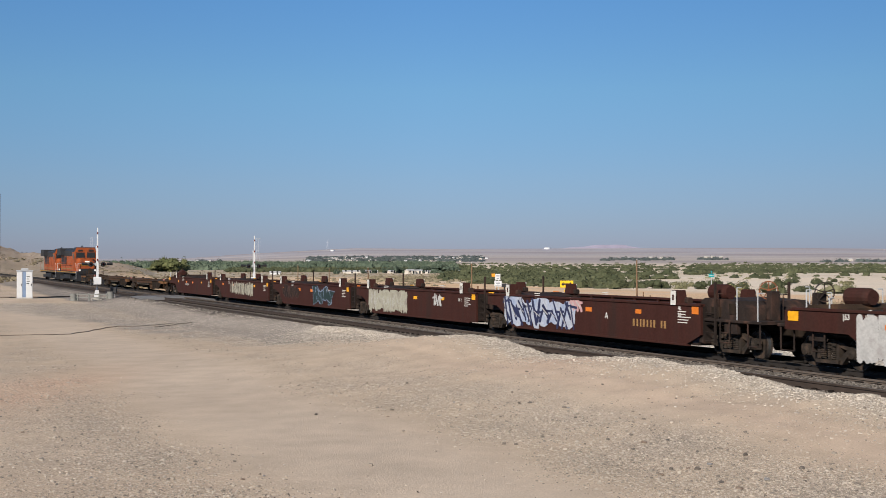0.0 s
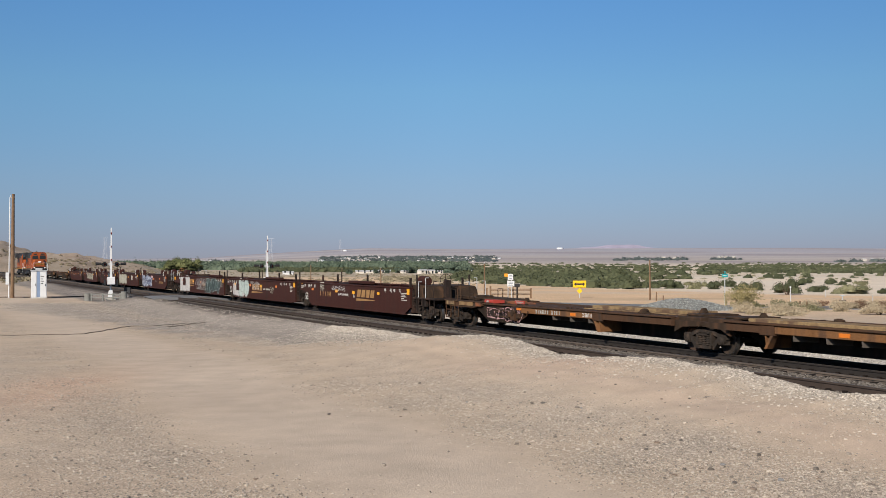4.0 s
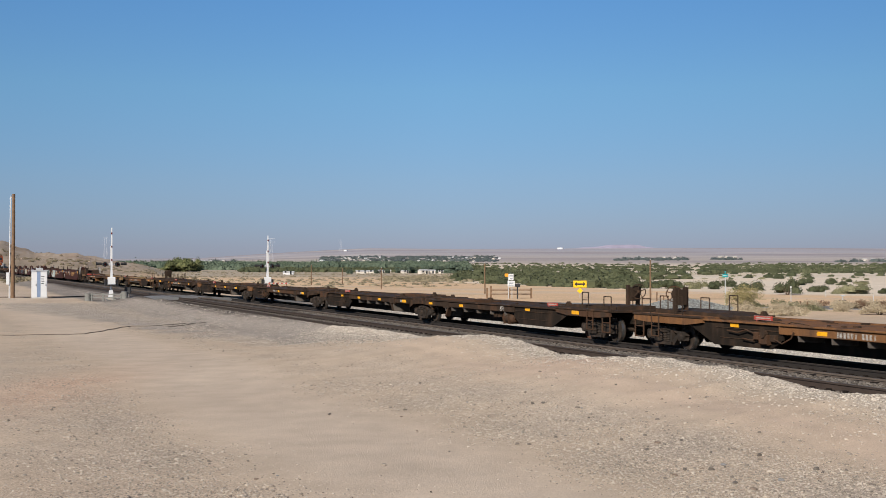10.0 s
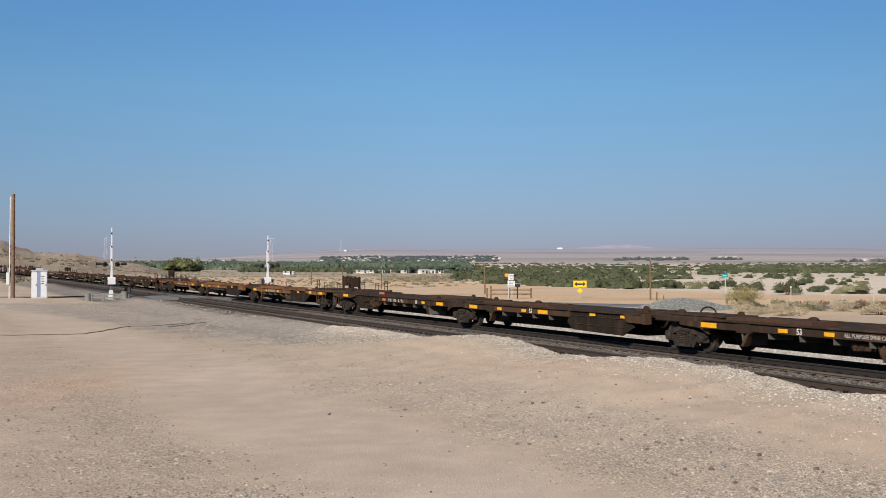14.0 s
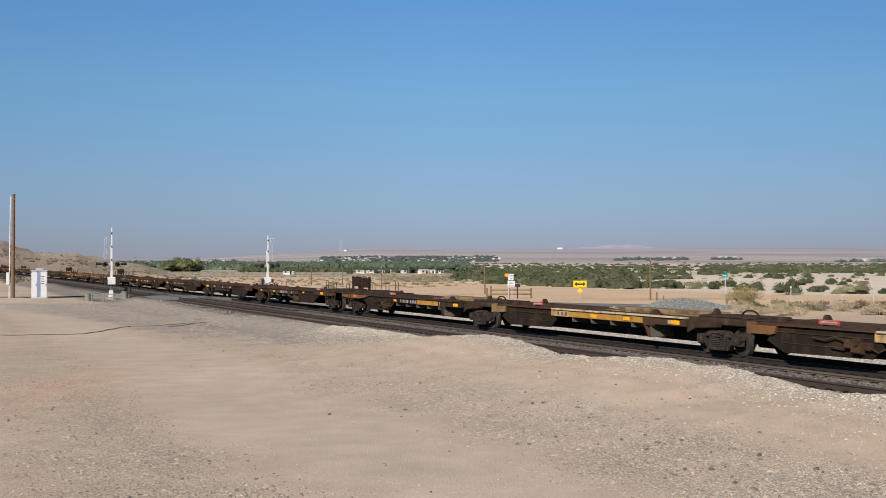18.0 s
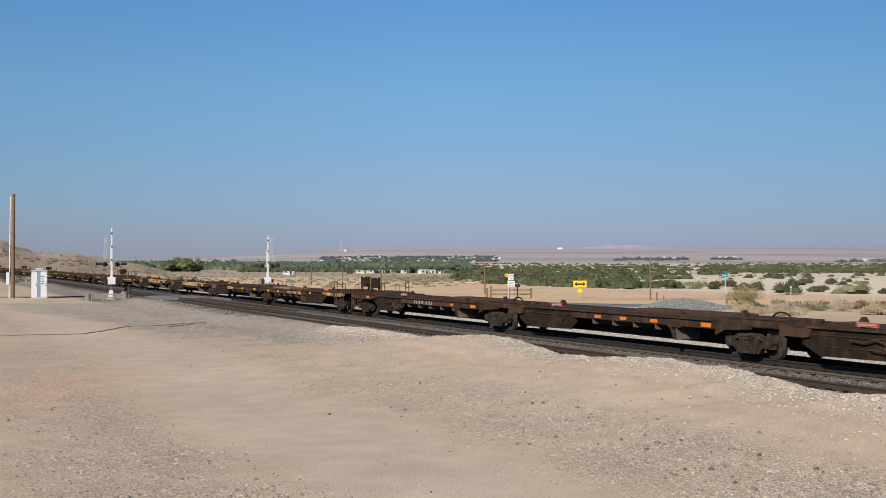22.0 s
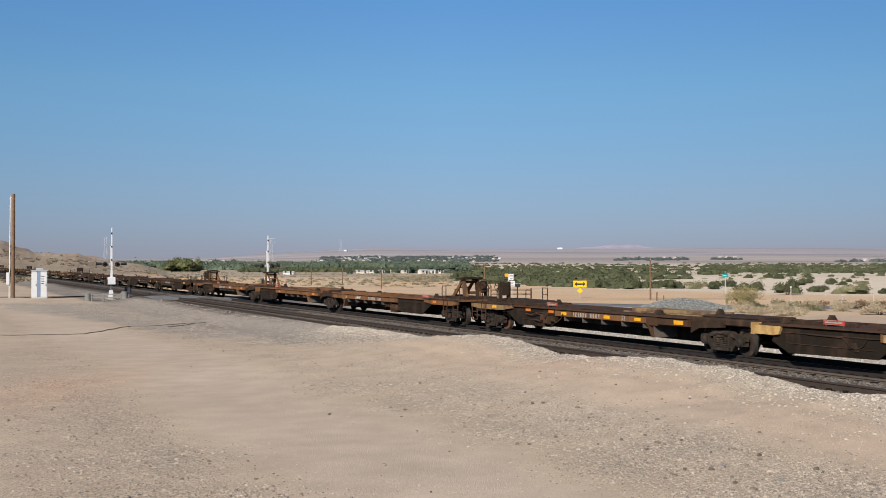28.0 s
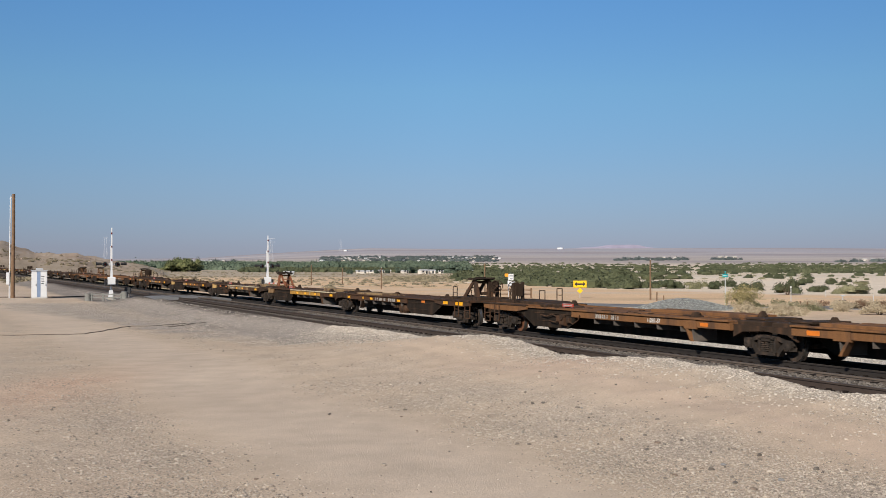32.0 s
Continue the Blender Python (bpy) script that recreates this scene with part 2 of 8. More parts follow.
def soil(x, y):
    """Kinds of soil: RGB base colours, hazed far out, and the share of gravel."""
    p, s = N.x * x + N.y * y, D.x * x + D.y * y
    dist = np.hypot(x, y)
    w1, w2, w3 = wavy(x, y, 6.0, 1.0), wavy(x, y, 1.7, 2.0), wavy(x, y, 60.0, 3.0)
    dirt = np.array([0.495, 0.394, 0.299])
    c = np.tile(dirt, (len(x), 1))
    drift = np.exp(-((p - 11.4 + 0.5 * w1) / 1.3) ** 2) * np.clip((x + 6) / 8, 0, 1) + np.exp(-((p - 1.8) / 1.8) ** 2) * 0.5
    gravel = np.clip(0.12 + 0.22 * w1 + 0.15 * w2 + 0.6 * drift, 0, 1)

    def mix(mask, col):
        nonlocal c
        mask = np.clip(mask, 0, 1)[:, None]
        c = c * (1 - mask) + np.array(col) * mask

    # worn wheel path that bends away towards the crossing
    off = np.abs(p - np.interp(s, PATH_S, PATH_P) + 0.35 * w1)
    path = np.exp(-(off / 2.0) ** 4)
    verge = np.exp(-((off - 3.0) / 0.9) ** 2) * (p < 13)
    mix(verge * (0.45 + 0.45 * w2), (0.4, 0.33, 0.262))
    gravel = np.clip(gravel + 0.5 * verge * (0.6 + 0.5 * w2), 0, 1)
    mix(path * 0.85, (0.515, 0.423, 0.338))
    gravel *= 1 - 0.97 * path
    gravel *= 1 - 0.7 * np.exp(-((p - 14.0 + 0.4 * w1) / 1.0) ** 2)
    mix(np.clip(drift * (0.8 + 0.5 * w2), 0, 1) * 0.75, (0.37, 0.32, 0.272))
    mix(np.exp(-np.clip(16.9 - p - 0.4 * w2, 0, None) ** 2 / 1.4) * (p < 18.2) * np.clip((56 - s) / 8, 0, 1) * 0.8, (0.47, 0.405, 0.335))
    mix(np.exp(-((p - 14.0 + 0.4 * w1) / 1.1) ** 2) * np.clip((x + 3) / 5, 0, 1) * 0.4, (0.525, 0.4, 0.315))
    # reddish bare patches
    mix(np.clip(w1 * 0.8 + 0.1, 0, 1) * (p < 17) * 0.25, (0.5, 0.375, 0.28))
    mix(np.exp(-((x + 9.5) / 1.5) ** 2 - ((y - 30.0) / 5.5) ** 2) * (0.7 + 0.3 * w2), (0.52, 0.362, 0.265))
    mix(np.exp(-((x - 3.6) / 1.3) ** 2 - ((y - 31.5) / 2.2) ** 2) * 0.5, (0.53, 0.37, 0.285))
    # grey gravel along the tracks and by the crossing
    side = np.clip((p - 15.9 + 0.5 * w1 + 2.6 * np.clip((s - 38) / 8, 0, 1)) / 0.9, 0, 1) * (p < 30)
    mix(side * 0.75, (0.4, 0.35, 0.295))
    far_grey = side * np.clip((s - 42) / 10, 0, 1)
    mix(far_grey * 0.8, (0.25, 0.224, 0.203))
    mix(side * np.clip((s - 97) / 6, 0, 1) * (0.6 + 0.3 * w2), (0.22, 0.19, 0.165))
    gravel = np.maximum(gravel, side)
    edge = np.interp(s, [36, 48, 60, 71, 85, 100], [13.0, 11.2, 10.2, 8.6, 5.5, 5.0])
    spread = np.clip((p - edge + 0.8 * w2 + 0.5 * w1) / 1.6, 0, 1) * np.clip((s - 38) / 8, 0, 1) * np.clip((99.5 - s - 0.25 * (p - 12)) / 3, 0, 1) * (p < 18.5)
    mix(np.clip(spread * (0.72 + 0.4 * w2), 0, 1) * np.clip((s - 42) / 16, 0.45, 1), (0.325, 0.285, 0.25))
    gravel = np.maximum(gravel, spread)
    # pale crushed stone on the far shoulder
    mix(np.clip((p - 26.3) / 0.5, 0, 1) * np.clip((31.5 + w1 - p) / 1.5, 0, 1) * np.clip((82 - s) / 20, 0, 1), (0.46, 0.425, 0.375))
    mix(np.clip((p - 16.6 + 0.4 * w2) / 0.8, 0, 1) * np.clip((27.5 - p) / 0.8, 0, 1) * np.clip((s - 54) / 16, 0, 1), (0.085, 0.071, 0.061))
    # ploughed field beyond the road, then pale sand, then scrub
    field = (p > 33) * np.clip((dist - 70) / 30, 0, 1)
    mix(field, (0.64, 0.455, 0.29))
    mix(field * np.clip(1.4 * wavy(x * 0.5, y, 15.0, 4.0) + 0.9 * wavy(x, y, 5.0, 1.0) - 0.2, 0, 1) * 0.7, (0.56, 0.46, 0.36))
    mix(field * np.clip(1.5 * wavy(x * 0.6, y, 9.0, 7.0) - 0.4, 0, 1) * 0.55, (0.42, 0.31, 0.21))
    ratio = x / np.maximum(y, 1)
    sand = np.clip((y - np.interp(ratio, [-0.05, 0.03, 0.08, 0.15, 0.28, 0.42], [320, 255, 205, 166, 126, 116])) / 14 + 0.3 * w1, 0, 1) * np.clip((ratio + 0.05) / 0.1, 0, 1)
    mix(sand * (0.8 + 0.2 * w3), (0.71, 0.63, 0.53))
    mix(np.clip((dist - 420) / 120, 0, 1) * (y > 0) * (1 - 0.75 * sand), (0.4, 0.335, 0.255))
    # far plain: haze put into the soil colour, greyer and bluer with distance
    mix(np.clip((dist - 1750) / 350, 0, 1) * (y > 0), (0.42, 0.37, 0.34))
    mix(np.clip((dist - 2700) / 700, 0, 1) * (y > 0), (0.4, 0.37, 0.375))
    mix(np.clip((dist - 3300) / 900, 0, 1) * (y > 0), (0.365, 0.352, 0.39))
    mix(np.clip((dist - 1900) / 300, 0, 1) * np.clip(wavy(x * 0.4, y, 200.0, 8.0) * 2.0, 0, 1) * (y > 0) * 0.7, (0.28, 0.25, 0.265))
    mix(np.clip((dist - 2300) / 300, 0, 1) * np.clip(wavy(x * 0.3, y, 130.0, 3.0) * 2.0 - 0.5, 0, 1) * (y > 0) * 0.75, (0.52, 0.46, 0.43))
    hill = np.clip((-ratio - 0.235) / 0.03, 0, 1) * np.clip((dist - 260) / 60, 0, 1) * (dist < 1600) * (y > 0)
    mix(hill, (0.4, 0.31, 0.235))
    mix(hill * np.clip(wavy(x, y * 0.5, 14.0, 9.0) * 1.8, 0, 1) * 0.65, (0.24, 0.18, 0.14))
    mix(hill * np.clip(wavy(x, y * 0.6, 6.0, 2.0) * 1.8 - 0.3, 0, 1) * 0.5, (0.5, 0.42, 0.34))
    speck = np.random.default_rng(12).random(len(x))
    mix(hill * (speck > 0.8) * 0.4, (0.2, 0.165, 0.12))
    mix(hill * (speck < 0.14) * 0.3, (0.55, 0.47, 0.39))
    mix(hill * np.clip((560 - dist) / 180, 0, 1) * np.clip(0.65 + wavy(x, y, 16.0, 5.0), 0, 1) * 0.8, (0.23, 0.195, 0.14))
    gravel[dist > 150] *= 0.2
    return c, gravel


def build_ground():
    fine = np.radians(np.arange(-23.0, 23.01, 0.16))
    rest = np.radians(np.concatenate([np.arange(24, 336, 6.0)]))
    ang = np.concatenate([fine, rest])
    near = np.arange(3.0, 12.0, 0.6)
    mid = 12.0 * (1.0085 ** np.arange(0, 290))
    far = mid[-1] * (1.03 ** np.arange(1, 200))
    rad = np.concatenate([near, mid, far])
    rad = np.append(rad[rad < 4850], 4900)
    rr, aa = np.meshgrid(rad, ang, indexing="ij")
    x, y = (rr * np.sin(aa)).ravel(), (rr * np.cos(aa)).ravel()
    x, y = np.append(x, 0), np.append(y, 0)
    z = ground_height(x, y)
    n, m = len(rad), len(ang)
    i, j = np.meshgrid(np.arange(n - 1), np.arange(m), indexing="ij")
    a, b = (i * m + j).ravel(), (i * m + (j + 1) % m).ravel()
    quads = np.stack([a, b, b + m, a + m], 1)
    tris = [(k, len(x) - 1, (k + 1) % m) for k in range(m)]
    me = bpy.data.meshes.new("ground")
    me.from_pydata(np.stack([x, y, z], 1).tolist(), [], quads.tolist() + tris)
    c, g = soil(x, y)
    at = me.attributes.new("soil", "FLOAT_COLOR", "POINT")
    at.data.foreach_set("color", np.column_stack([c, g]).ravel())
    bm = bmesh.new()
    bm.from_mesh(me)
    bmesh.ops.recalc_face_normals(bm, faces=bm.faces)
    bm.to_mesh(me)
    bm.free()
    if me.polygons[10].normal.z < 0:
        me.flip_normals()
    smooth(me)
    mat = bpy.data.materials.new("desert_soil")
    mat.use_nodes = True
    nt, nodes = mat.node_tree, mat.node_tree.nodes
    link, bsdf = nt.links.new, nodes["Principled BSDF"]
    bsdf.inputs["Roughness"].default_value = 0.95
    bsdf.inputs["Specular IOR Level"].default_value = 0.15
    attr = nodes.new("ShaderNodeAttribute")
    attr.attribute_name = "soil"
    co = nodes.new("ShaderNodeTexCoord")
    tex = []
    for s, d in ((0.12, 5), (1.3, 6), (34.0, 4)):
        t = nodes.new("ShaderNodeTexNoise")
        t.inputs["Scale"].default_value, t.inputs["Detail"].default_value = s, d
        link(co.outputs["Object"], t.inputs["Vector"])
        tex.append(t)
    vor = nodes.new("ShaderNodeTexVoronoi")
    vor.inputs["Scale"].default_value = 34.0
    link(co.outputs["Object"], vor.inputs["Vector"])
    total = None
    for t, amount in zip(tex, (0.12, 0.16, 0.62)):
        mr = nodes.new("ShaderNodeMapRange")
        mr.inputs["From Min"].default_value, mr.inputs["From Max"].default_value = 0.25, 0.75
        mr.inputs["To Min"].default_value, mr.inputs["To Max"].default_value = 1 - amount * 0.7, 1 + amount * 0.7
        link(t.outputs["Fac"], mr.inputs["Value"])
        out = mr.outputs[0]
        if t is tex[2]:
            # grain is weak on swept dirt and full on gravel
            share = nodes.new("ShaderNodeMapRange")
            share.inputs["To Min"].default_value, share.inputs["To Max"].default_value = 0.3, 1.1
            link(attr.outputs["Alpha"], share.inputs["Value"])
            soft = nodes.new("ShaderNodeMix")
            soft.data_type = "FLOAT"
            soft.inputs["A"].default_value = 1.0
            link(share.outputs[0], soft.inputs["Factor"])
            link(out, soft.inputs["B"])
            out = soft.outputs["Result"]
        if total is None:
            total = out
        else:
            mu = nodes.new("ShaderNodeMath")
            mu.operation = "MULTIPLY"
            link(total, mu.inputs[0])
            link(out, mu.inputs[1])
            total = mu.outputs[0]
    # pebbles: each cell its own tone, as strong as the share of gravel
    grey = nodes.new("ShaderNodeSeparateColor")
    link(vor.outputs["Color"], grey.inputs[0])
    pr = nodes.new("ShaderNodeMapRange")
    pr.inputs["To Min"].default_value, pr.inputs["To Max"].default_value = 0.54, 1.42
    link(grey.outputs[0], pr.inputs["Value"])
    blend = nodes.new("ShaderNodeMix")
    blend.data_type = "FLOAT"
    blend.inputs["A"].default_value = 1.0
    link(attr.outputs["Alpha"], blend.inputs["Factor"])
    link(pr.outputs[0], blend.inputs["B"])
    mu = nodes.new("ShaderNodeMath")
    mu.operation = "MULTIPLY"
    link(total, mu.inputs[0])
    link(blend.outputs["Result"], mu.inputs[1])
    sc = nodes.new("ShaderNodeVectorMath")
    sc.operation = "SCALE"
    link(attr.outputs["Color"], sc.inputs[0])
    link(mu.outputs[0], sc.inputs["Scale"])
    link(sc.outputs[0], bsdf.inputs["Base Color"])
    bump = nodes.new("ShaderNodeBump")
    bump.inputs["Strength"].default_value, bump.inputs["Distance"].default_value = 0.5, 0.025
    link(tex[2].outputs["Fac"], bump.inputs["Height"])
    link(bump.outputs[0], bsdf.inputs["Normal"])
    me.materials.append(mat)
    return tagged(new("ground", me), "tan desert dirt with gravel and wheel paths", "ground", kind="structure")


ground = build_ground()


# ---- tracks ----
def along(pts, s0, s1, p_mid, z_mid, step=None):
    """A cross-section of (p, z) points drawn out along the track."""
    ss = [s0, s1] if step is None else list(np.arange(s0, s1 + step / 2, step))
    return Solid().loft([[place(p_mid + p, s, z_mid + z) for p, z in pts] for s in ss])


RAIL_PROFILE = [(-0.075, -0.18), (0.075, -0.18), (0.075, -0.165), (0.012, -0.145), (0.01, -0.05), (0.037, -0.04), (0.037, -0.006), (0.028, 0.0),
                (-0.028, 0.0), (-0.037, -0.006), (-0.037, -0.04), (-0.01, -0.05), (-0.012, -0.145), (-0.075, -0.165)]


CRIB = surface("crib_gravel", (0.095, 0.083, 0.072), 0.95, 0.0, 0.45, 9, 30, 1.0, (0.062, 0.053, 0.046), 0.4, spec=0.1)


# ballast and rail colours darkened to stand for the train's shadow
SHADEBED = surface("shade_black_ballast", (0.02, 0.0165, 0.0145), 0.95, 0.0, 0.4, 8, 30, 1.0, (0.03, 0.024, 0.02), 0.4, spec=0.1)
SHADERAIL = surface("shade_black_rail", (0.02, 0.016, 0.014), 0.85, 0.0, 0.3, 3, 30, 0.2)


def build_track(p_mid, z_mid, name, near_edge):
    in_shade = p_mid > 22                              # the train's track: its shadow is put into near-black colours
    bed = thing(name, "railway track of brown rails on weathered ties in ballast", "railway track", kind="structure")
    prof = [(-near_edge, -0.6), (-1.75, -0.215), (-1.3, -0.2), (1.3, -0.2), (1.9, -0.215), (2.35, -0.6)]
    top = -0.06 if p_mid < 22 else -0.13
    part("crib_ballast", along([(-0.64, -0.3), (-0.64, top - 0.03), (-0.55, top), (0.36, top - 0.01), (0.44, -0.12), (0.46, -0.3)], -120, 900, p_mid, z_mid), SHADEBED if in_shade else CRIB, bed, "gravel filling between the rails")
    part("ballast_bed", along(prof, -120, 900, p_mid, z_mid), SHADEBED if in_shade else BALLAST, bed, "oil-blackened ballast" if in_shade else "grey crushed-stone ballast")
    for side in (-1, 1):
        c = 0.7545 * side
        r = part("rail", along([(p + c, z) for p, z in RAIL_PROFILE], -120, 900, p_mid, z_mid), SHADERAIL if in_shade else DARKRAIL if side < 0 else RAIL, bed)
        part("rail_head", along([(c - 0.03, 0.0015), (c + 0.03, 0.0015), (c + 0.03, 0.003), (c - 0.03, 0.003)], -120, 900, p_mid, z_mid), RAILTOP, r, "worn running surface")
    return bed


near_track = build_track(P_NEAR, Z_NEAR, "track_near", 2.15)
train_track = build_track(P_TRAIN, 0.0, "track_far", 2.3)


# ---- train: trucks ----
CACHE = {}


def cached(key, make, material):
    """The mesh of a part that many cars share."""
    k = (key, material.name)
    if k not in CACHE:
        CACHE[k] = make().mesh(key if isinstance(key, str) else key[0], material)
    return CACHE[k]


def wheel_mesh():
    prof = [(0.06, -0.07), (0.10, -0.07), (0.12, -0.02), (0.30, -0.015), (0.345, -0.065), (0.42, -0.065), (0.425, 0.06), (0.45, 0.065), (0.45, 0.09), (0.40, 0.09),
            (0.34, 0.05), (0.30, 0.015), (0.12, 0.03), (0.10, 0.07), (0.06, 0.07)]
    s = Solid()
    for side in (1, -1):
        s.spin([(r, -o * side) for r, o in prof], (0, 0.765 * side, 0), "y", 22)
    s.rod((0, -1.0, 0), (0, 1.0, 0), 0.075, 10)
    return s


def tread_mesh():
    return Solid().spin([(0.4215, 0.06), (0.4285, 0.06), (0.4325, -0.05), (0.4255, -0.05)], (0, 0, 0), "y", 22)


WHEELSET, TREADS = wheel_mesh().mesh("wheelset", TRUCK), tread_mesh().mesh("tread", TREAD)
RUSTYWHEEL = wheel_mesh().mesh("wheelset", surface("rusty_wheel", (0.14, 0.058, 0.03), 0.85, 0.0, 0.4, 3.0, 30, 0.3, (0.05, 0.032, 0.024), 0.5, spec=0.2))


def side_frame_mesh():
    """A cast side frame: bowed top and bottom members, columns, bearing pedestals and open windows."""
    s = Solid()
    top = [(-1.12, 0.46), (-1.08, 0.6), (-0.7, 0.62), (-0.4, 0.74), (0.4, 0.74), (0.7, 0.62), (1.08, 0.6), (1.12, 0.46), (0.72, 0.5), (0.36, 0.6), (-0.36, 0.6), (-0.72, 0.5)]
    low = [(-0.84, 0.5), (-0.7, 0.53), (-0.4, 0.26), (0.4, 0.26), (0.7, 0.53), (0.84, 0.5), (0.5, 0.13), (-0.5, 0.13)]
    s.plate(top, 0.9, 1.06).plate(low, 0.9, 1.08)
    for sx in (-1, 1):
        s.box(sx * 0.36 - 0.05, sx * 0.36 + 0.05, 0.9, 1.1, 0.22, 0.66)
        s.spin([(0.02, -0.1), (0.12, -0.1), (0.14, 0.0), (0.12, 0.06), (0.05, 0.08), (0.02, 0.08)], (sx * 0.89, 1.07, 0.42), "y", 14)
        s.loft([[(sx * 0.89 - 0.2, 0.9, z), (sx * 0.89 + 0.2, 0.9, z), (sx * 0.89 + d, 1.1, z), (sx * 0.89 - d, 1.1, z)] for z, d in ((0.3, 0.12), (0.42, 0.17), (0.56, 0.17), (0.6, 0.1))])
    s.plate([(-0.42, 0.14), (0.42, 0.14), (0.46, 0.24), (-0.46, 0.24)], 0.86, 1.16)
    return s


def spring_mesh():
    """Coil springs in the side frame's window: stacked turns."""
    s = Solid()
    for k in (-0.2, 0.0, 0.2):
        prof = []
        for i in range(6):
            z = 0.245 + i * 0.056
            prof += [(0.062, z), (0.088, z + 0.012), (0.088, z + 0.03), (0.062, z + 0.044)]
        s.spin(prof + [(0.02, 0.58), (0.02, 0.245)], (k, 1.06, 0.0), "z", 10)
    s.box(-0.34, 0.34, 0.94, 1.15, 0.585, 0.68, 0.03)
    return s


SIDE_FRAME = side_frame_mesh().mesh("side_frame", TRUCK)
SPRINGS = spring_mesh().mesh("suspension_spring", TRUCK)
BOLSTER = Solid().box(-0.55, 0.55, -0.6, 0.6, 0.5, 0.9, 0.08).box(-0.2, 0.2, -1.15, 1.15, 0.52, 0.7, 0.03).spin([(0.0, 0), (0.2, 0), (0.2, 0.12), (0.0, 0.12)], (0, 0, 0.7), "z", 14).mesh("bolster", TRUCK)
BRAKE = Solid().box(-0.62, -0.5, -0.85, 0.85, 0.36, 0.46).box(0.5, 0.62, -0.85, 0.85, 0.36, 0.46).rod((-0.5, 0.1, 0.35), (0.5, 0.1, 0.35), 0.03).mesh("brake_beam", DARK)
FLIP = pose(0, 0, 0, 0, 0, 180)
WHEELS = []                                       # wheelset, how far ahead of its car's middle, whether the car is turned round


def truck(parent, x, flipped=False, rusty=False):
    """A two-axle truck under a car: side frames, springs, bolster and two turning wheelsets."""
    t = part("truck", BOLSTER, None, parent, at=pose(x, 0, 0))
    for m in (Matrix(), FLIP):
        part("side_frame", SIDE_FRAME, None, t, at=m)
        part("suspension_spring", SPRINGS, None, t, at=m)
    part("brake_beam", BRAKE, None, t)
    for dx in (-0.89, 0.89):
        w = part("wheelset", RUSTYWHEEL if rusty and dx < 0 else WHEELSET, None, t, at=pose(dx, 0, 0.42))
        for sy in (0.765, -0.765):
            part("tread", TREADS, None, t, "bright worn wheel tread", at=pose(dx, sy, 0.42))
        WHEELS.append((w, (x + dx) * (-1 if flipped else 1), flipped, parent))
    return t


# ---- train: spine cars ----
def text_part(name, text, size, x, y, z, parent, material=None, flip=1):
    """Letters on the side of a car that faces the road."""
    k = ("t" + text, size, (material or WHITE).name)
    if k not in CACHE:
        CACHE[k] = lettering(text, size, material or WHITE, 0.006)
    m = Matrix.Translation((x, y, z)) @ SIDE
    return part(name, CACHE[k], None, parent, at=m if flip > 0 else FLIP @ m)


def bars(name, x0, x1, z, h, n, y, parent, material, seed=0, label=""):
    """A row of plain upright bars where a reporting mark stands."""
    rng = random.Random(seed)
    s, w = Solid(), (x1 - x0) / n
    for i in range(n):
        if rng.random() < 0.86:
            s.box(x0 + w * (i + 0.2), x0 + w * (i + 0.62 + 0.14 * (i % 3 == 0)), y, y + 0.003, z - h / 2, z + h / 2)
    return tagged(part(name, s, material, parent, label), kind="stuff")


def handwheel(parent, x, y, z, material, turn=0.0):
    s = Solid()
    s.spin([(0.25, -0.02), (0.28, -0.02), (0.28, 0.02), (0.25, 0.02)], (0, 0, 0), "y", 20)
    for k in range(5):
        a = k * 1.2566 + 0.3
        s.rod((0, 0, 0), (0.26 * math.cos(a), 0, 0.26 * math.sin(a)), 0.016, 5)
    s.spin([(0.0, -0.04), (0.05, -0.04), (0.05, 0.05), (0.0, 0.05)], (0, 0, 0), "y", 8)
    key = ("handwheel", material.name)
    if key not in CACHE:
        CACHE[key] = s.mesh("handwheel", material)
    return part("handwheel", CACHE[key], None, parent, at=pose(x, y, z, 0, 0, turn))


def hitch_leg(x0, x1, z0, z1, w0, w1, y0, y1):
    """A tapered hitch leg from foot to head, drawn out across the car."""
    return [[(x0 - w0, y0, z0), (x0 + w0, y0, z0), (x0 + w0, y1, z0), (x0 - w0, y1, z0)], [(x1 - w1, y0, z1), (x1 + w1, y0, z1), (x1 + w1, y1, z1), (x1 - w1, y1, z1)]]


